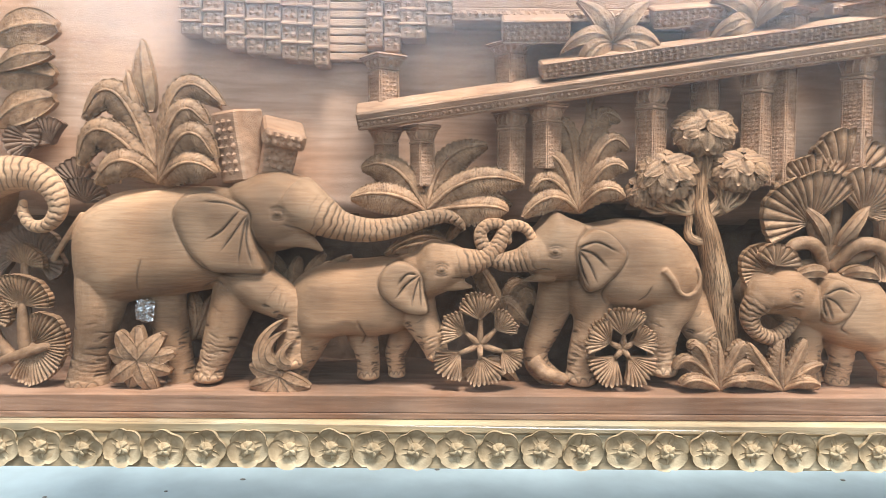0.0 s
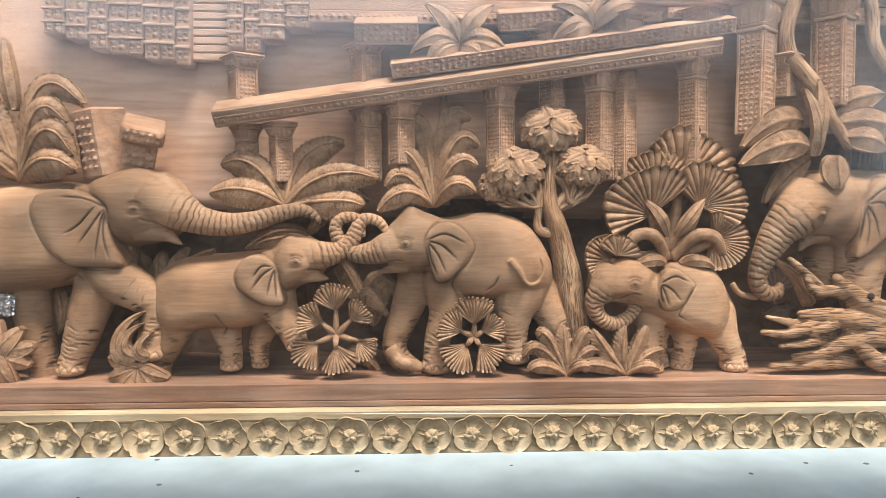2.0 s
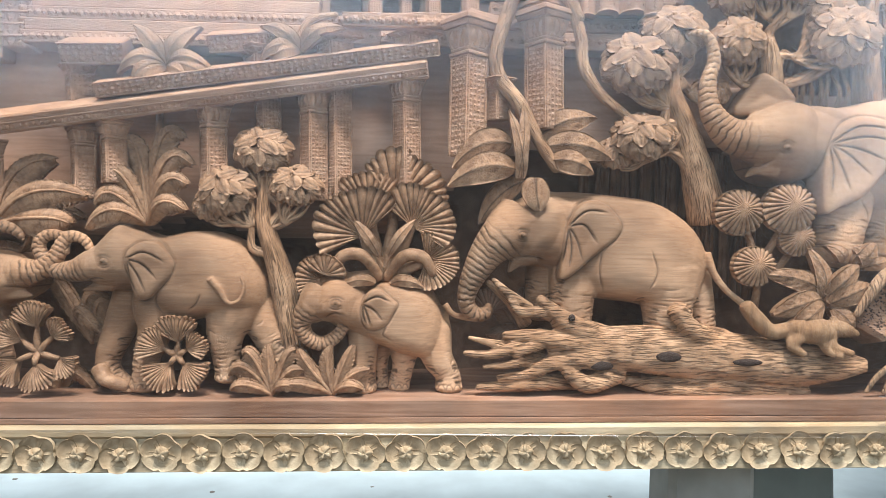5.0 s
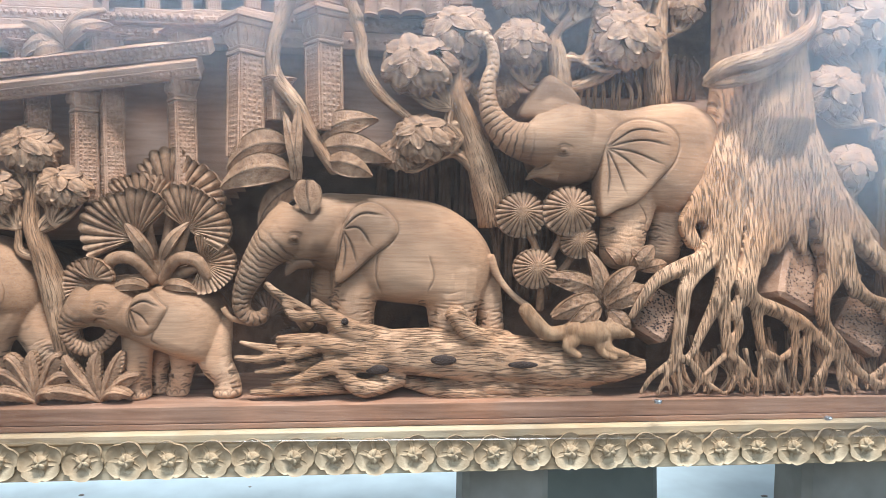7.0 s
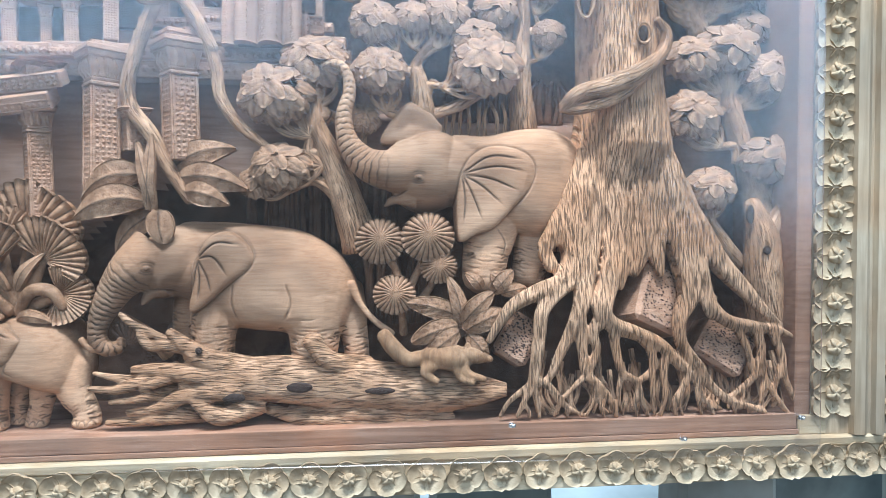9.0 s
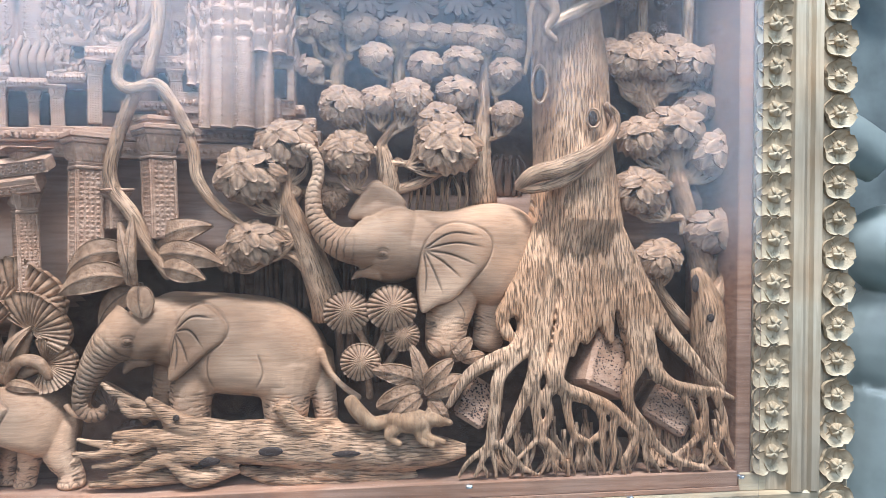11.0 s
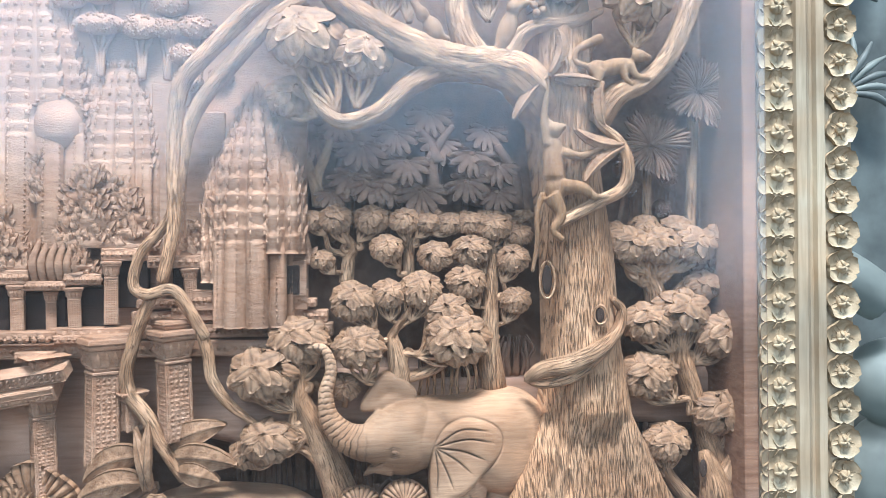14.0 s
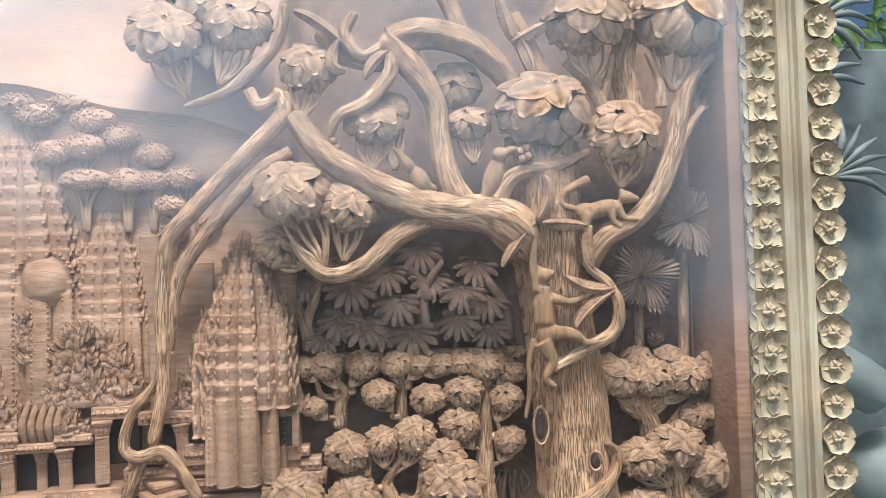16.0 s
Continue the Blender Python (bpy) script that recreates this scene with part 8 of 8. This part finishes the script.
# forest under the great limb: fan-leaved trees, the limb's shade put into their dark wood
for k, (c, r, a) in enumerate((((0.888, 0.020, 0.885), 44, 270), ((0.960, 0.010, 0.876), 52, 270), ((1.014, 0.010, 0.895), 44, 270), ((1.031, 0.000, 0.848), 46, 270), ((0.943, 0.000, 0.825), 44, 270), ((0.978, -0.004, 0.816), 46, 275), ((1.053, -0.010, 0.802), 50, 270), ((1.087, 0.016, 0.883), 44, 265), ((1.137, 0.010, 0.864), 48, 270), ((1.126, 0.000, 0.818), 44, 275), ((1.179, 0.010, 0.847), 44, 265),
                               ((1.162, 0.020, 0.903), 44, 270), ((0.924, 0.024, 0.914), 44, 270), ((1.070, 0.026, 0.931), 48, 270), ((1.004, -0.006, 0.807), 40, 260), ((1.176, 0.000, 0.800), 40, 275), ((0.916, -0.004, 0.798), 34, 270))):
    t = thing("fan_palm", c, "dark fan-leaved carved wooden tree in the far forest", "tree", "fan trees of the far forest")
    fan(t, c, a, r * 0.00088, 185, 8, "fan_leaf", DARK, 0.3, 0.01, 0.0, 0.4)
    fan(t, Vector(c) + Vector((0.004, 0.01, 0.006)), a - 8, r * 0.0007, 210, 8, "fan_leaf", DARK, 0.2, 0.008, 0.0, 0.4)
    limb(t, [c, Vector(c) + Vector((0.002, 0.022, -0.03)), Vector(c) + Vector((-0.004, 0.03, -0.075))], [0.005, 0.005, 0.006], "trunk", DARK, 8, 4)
for k, pts in enumerate(([(0.894, 0.000, 0.776), (0.890, 0.000, 0.816), (0.903, 0.000, 0.851), (0.911, 0.010, 0.880)], [(0.899, 0.000, 0.776), (0.883, 0.000, 0.824), (0.872, 0.010, 0.852)], [(1.077, 0.010, 0.782), (1.073, 0.010, 0.836), (1.082, 0.010, 0.873), (1.105, 0.010, 0.905)], [(1.082, 0.010, 0.846), (1.068, 0.010, 0.877), (1.055, 0.010, 0.895)], [(1.141, 0.010, 0.778), (1.151, 0.010, 0.819), (1.169, 0.010, 0.847)], [(1.211, 0.010, 0.773), (1.206, 0.010, 0.829), (1.179, 0.010, 0.874)])):
    limb(thing("slim_tree", pts[0], "slim dark carved wooden trunk in the far forest", "tree", "slim far trunks"), pts, [0.012, 0.009, 0.007, 0.005][:len(pts)], "trunk", BARK if k < 2 else DARK, 10, 6, 0.12, 6)
# palms right of the trunk


def tall_palm(foot, head, w, fronds, r):
    t = thing("tall_palm", foot, "tall carved wooden palm with ringed trunk", "palm", "tall palms")
    g = Geo()
    g.tube([foot, Vector(foot).lerp(Vector(head), 0.5), head], [w, w * 0.9, w * 0.85], 12, 24, 1.0, rings(0.010, 0.16))
    part("trunk", g, BARK, t)
    for k in range(fronds):
        a = 360 * k / fronds + 90
        fan(t, Vector(head) + Vector((0, -0.012 - 0.002 * (k % 3), 0)), a, r * (1.0 if k % 2 else 0.8), 40, 5, "fan_leaf", DARK, 0.42, 0.006, 0.15, 0.25)
    return t


tall_palm((1.421, -0.010, 0.731), (1.421, -0.014, 0.874), 0.0075, 9, 0.058)
tall_palm((1.498, -0.004, 0.736), (1.504, -0.008, 0.964), 0.0085, 9, 0.062)
for k, (c, r) in enumerate((((1.465, 0.010, 0.826), 18), ((1.454, 0.010, 0.774), 18), ((1.401, 0.010, 0.812), 16), ((1.569, 0.020, 0.795), 40), ((1.387, 0.010, 0.840), 18), ((1.564, 0.020, 0.891), 40))):
    t = thing("far_bush", c, "stippled dark carved wooden bush", "bush", "far bushes")
    g = Geo()
    g.ball(c, r * 0.0008, 0.02, r * 0.0009, 0, 12, 8)
    for j in range(40):
        a, q = RO.uniform(0, 6.28), RO.random() ** 0.5
        g.ball(Vector(c) + Vector((math.cos(a) * q * r * 0.0008, -0.02 * math.sqrt(1 - q * q * 0.9), math.sin(a) * q * r * 0.0009)), 0.0028, 0.0028, 0.0028, 0, 5, 4)
    part("foliage", g, DARK, t)
    limb(t, [Vector(c) + Vector((0, 0, -r * 0.0006)), Vector(c) + Vector((0.003, 0.004, -0.05)), Vector(c) + Vector((0, 0.01, -0.09))], [0.004, 0.004, 0.005], "trunk", DARK, 6, 4)
# umbrella trees on the far hill, above the temple
for k, (c, rx, rz) in enumerate((((0.506, -0.010, 1.143), 40, 22), ((0.583, -0.010, 1.134), 44, 24), ((0.571, -0.014, 1.095), 40, 24), ((0.623, -0.010, 1.108), 36, 22), ((0.672, -0.012, 1.081), 36, 24), ((0.632, -0.018, 1.042), 34, 24), ((0.713, -0.012, 1.046), 38, 22), ((0.572, -0.018, 1.045), 48, 20), ((0.526, -0.012, 1.087), 34, 24), ((0.695, -0.012, 1.003), 30, 20), ((0.473, -0.006, 1.161), 34, 20), ((0.544, -0.004, 1.161), 40, 18), ((0.667, -0.010, 1.043), 34, 20), ((0.697, -0.006, 0.965), 30, 24), ((0.747, -0.004, 0.973), 26, 20))):
    t = thing("umbrella_tree", c, "stippled umbrella-topped carved wooden tree", "tree", "umbrella trees")
    g = Geo()
    g.ball(c, rx * 0.0008, 0.016, rz * 0.0008, 0, 16, 8)
    for j in range(60):
        a, q = RO.uniform(0, 6.28), RO.random() ** 0.5
        g.ball(Vector(c) + Vector((math.cos(a) * q * rx * 0.0008, -0.016 * math.sqrt(1 - q * q * 0.9), math.sin(a) * q * rz * 0.0008)), 0.0024, 0.0024, 0.0024, 0, 5, 4)
    part("foliage", g, STONE, t)
    for s in (-0.4, 0.1, 0.5):
        limb(t, [Vector(c) + Vector((s * rx * 0.0008, 0.004, -rz * 0.0006)), Vector(c) + Vector((s * 0.012, 0.002, -0.04)), Vector(c) + Vector((s * 0.006, 0.004, -0.075))], [0.0028, 0.003, 0.004], "trunk", STONE, 6, 4)
# hill behind them
g = Geo()
hx0, hz0 = (0.399, 1.172)
hx1, hz1 = (0.756, 1.034)
g.sheet(lambda u, v: (hx0 + (hx1 + 0.12 - hx0) * u, -0.004 - 0.006 * (1 - (v + 1) / 2), 0.72 + ((hz0 + 0.02 - 0.10 * u ** 1.5) - 0.72) * (v + 1) / 2 + 0.006 * math.sin(11 * u)), 40, 12, 0.02)
solo("carved_hill", g, STONE, "low carved wooden hill behind the temple", "hill", kind="structure")

# ---- other carvings standing beyond the frame ----
side = thing("grey_carved_panel", (2.1, 0.45, -0.42), "dark grey carved wooden panel beyond the frame", "panel")
g = Geo()
g.block(pose(2.75, 0.5, 0.49), 2.1, 0.06, 1.82, 0.004)
part("board", g, GREY, side)
for k, (x, z, a) in enumerate(((2.02, 1.30, 100), (2.08, 1.08, 80), (2.05, 1.45, 60))):
    for j in range(11):
        g = Geo()
        q = radians(a - 100 + 20 * j)
        g.tube([(x, 0.43, z), (x + 0.07 * math.cos(q), 0.40, z + 0.07 * math.sin(q) + 0.012), (x + 0.15 * math.cos(q), 0.42, z + 0.14 * math.sin(q))], [0.006, 0.009, 0.003], 8, 6)
        part("leaf", g, PALE if j % 2 else GREY, side)
    limb(side, [(x - 0.16, 0.44, z - 0.28), (x - 0.1, 0.42, z - 0.08), (x, 0.41, z)], [0.016, 0.014, 0.01], "stem", GREY)
for pts, rr in (([(1.86, 0.42, 0.95), (1.98, 0.4, 0.99), (2.04, 0.4, 0.88), (2.0, 0.4, 0.74)], [0.035, 0.03, 0.025, 0.018]), ([(1.95, 0.42, 0.95), (1.93, 0.4, 0.84), (1.98, 0.4, 0.76)], [0.014, 0.014, 0.012])):
    limb(side, pts, rr, "curl", GREY, 12, 8, 0.04, 4)
g = Geo()
g.ball((2.12, 0.30, 0.42), 0.12, 0.10, 0.10, 0, 18, 12)
g.ball((2.2, 0.32, 0.20), 0.2, 0.14, 0.17, 0, 18, 12)
g.tube([(2.05, 0.26, 0.60), (1.95, 0.28, 0.66), (1.85, 0.32, 0.68)], [0.05, 0.06, 0.07], 14, 6)
g.tube([(2.02, 0.2, 0.44), (2.06, 0.16, 0.36), (2.14, 0.14, 0.28)], [0.012, 0.018, 0.016], 10, 6)
g.tube([(2.1, 0.3, 0.1), (2.06, 0.28, -0.1), (2.08, 0.28, -0.40)], [0.09, 0.07, 0.08], 14, 6)
g.tube([(2.32, 0.3, 0.1), (2.34, 0.28, -0.1), (2.34, 0.28, -0.40)], [0.09, 0.07, 0.08], 14, 6)
solo("pale_statue", fused(g, 0.008, 4), PALE, "pale weathered wooden animal statue on the floor", "statue")

# shrubbery outside, beyond the grey panel
g = Geo()
GL = random.Random(21)
for k in range(9):
    x = 2.2 + 0.28 * k
    g.tube([(x, 1.5, -0.42), (x + GL.uniform(-.1, .1), 1.45, 0.7), (x + GL.uniform(-.2, .2), 1.4, 1.7)], [0.03, 0.024, 0.012], 8, 5)
for k in range(1500):
    p = Vector((GL.uniform(1.9, 4.9), GL.uniform(1.2, 1.75), 0.9 + 1.7 * GL.random() ** 0.8))
    p.z += 0.25 * noise.noise(p * 2.2)
    g.leaf(p, GL.uniform(0, 360), GL.uniform(0.07, 0.13), GL.uniform(0.035, 0.06), 0.004, 0.01, 4, 2, 0.002, GL.uniform(-0.04, 0.04))
solo("far_shrubs", g, GREEN, "green leafy shrubs standing outside in daylight", "shrubs", kind="stuff")
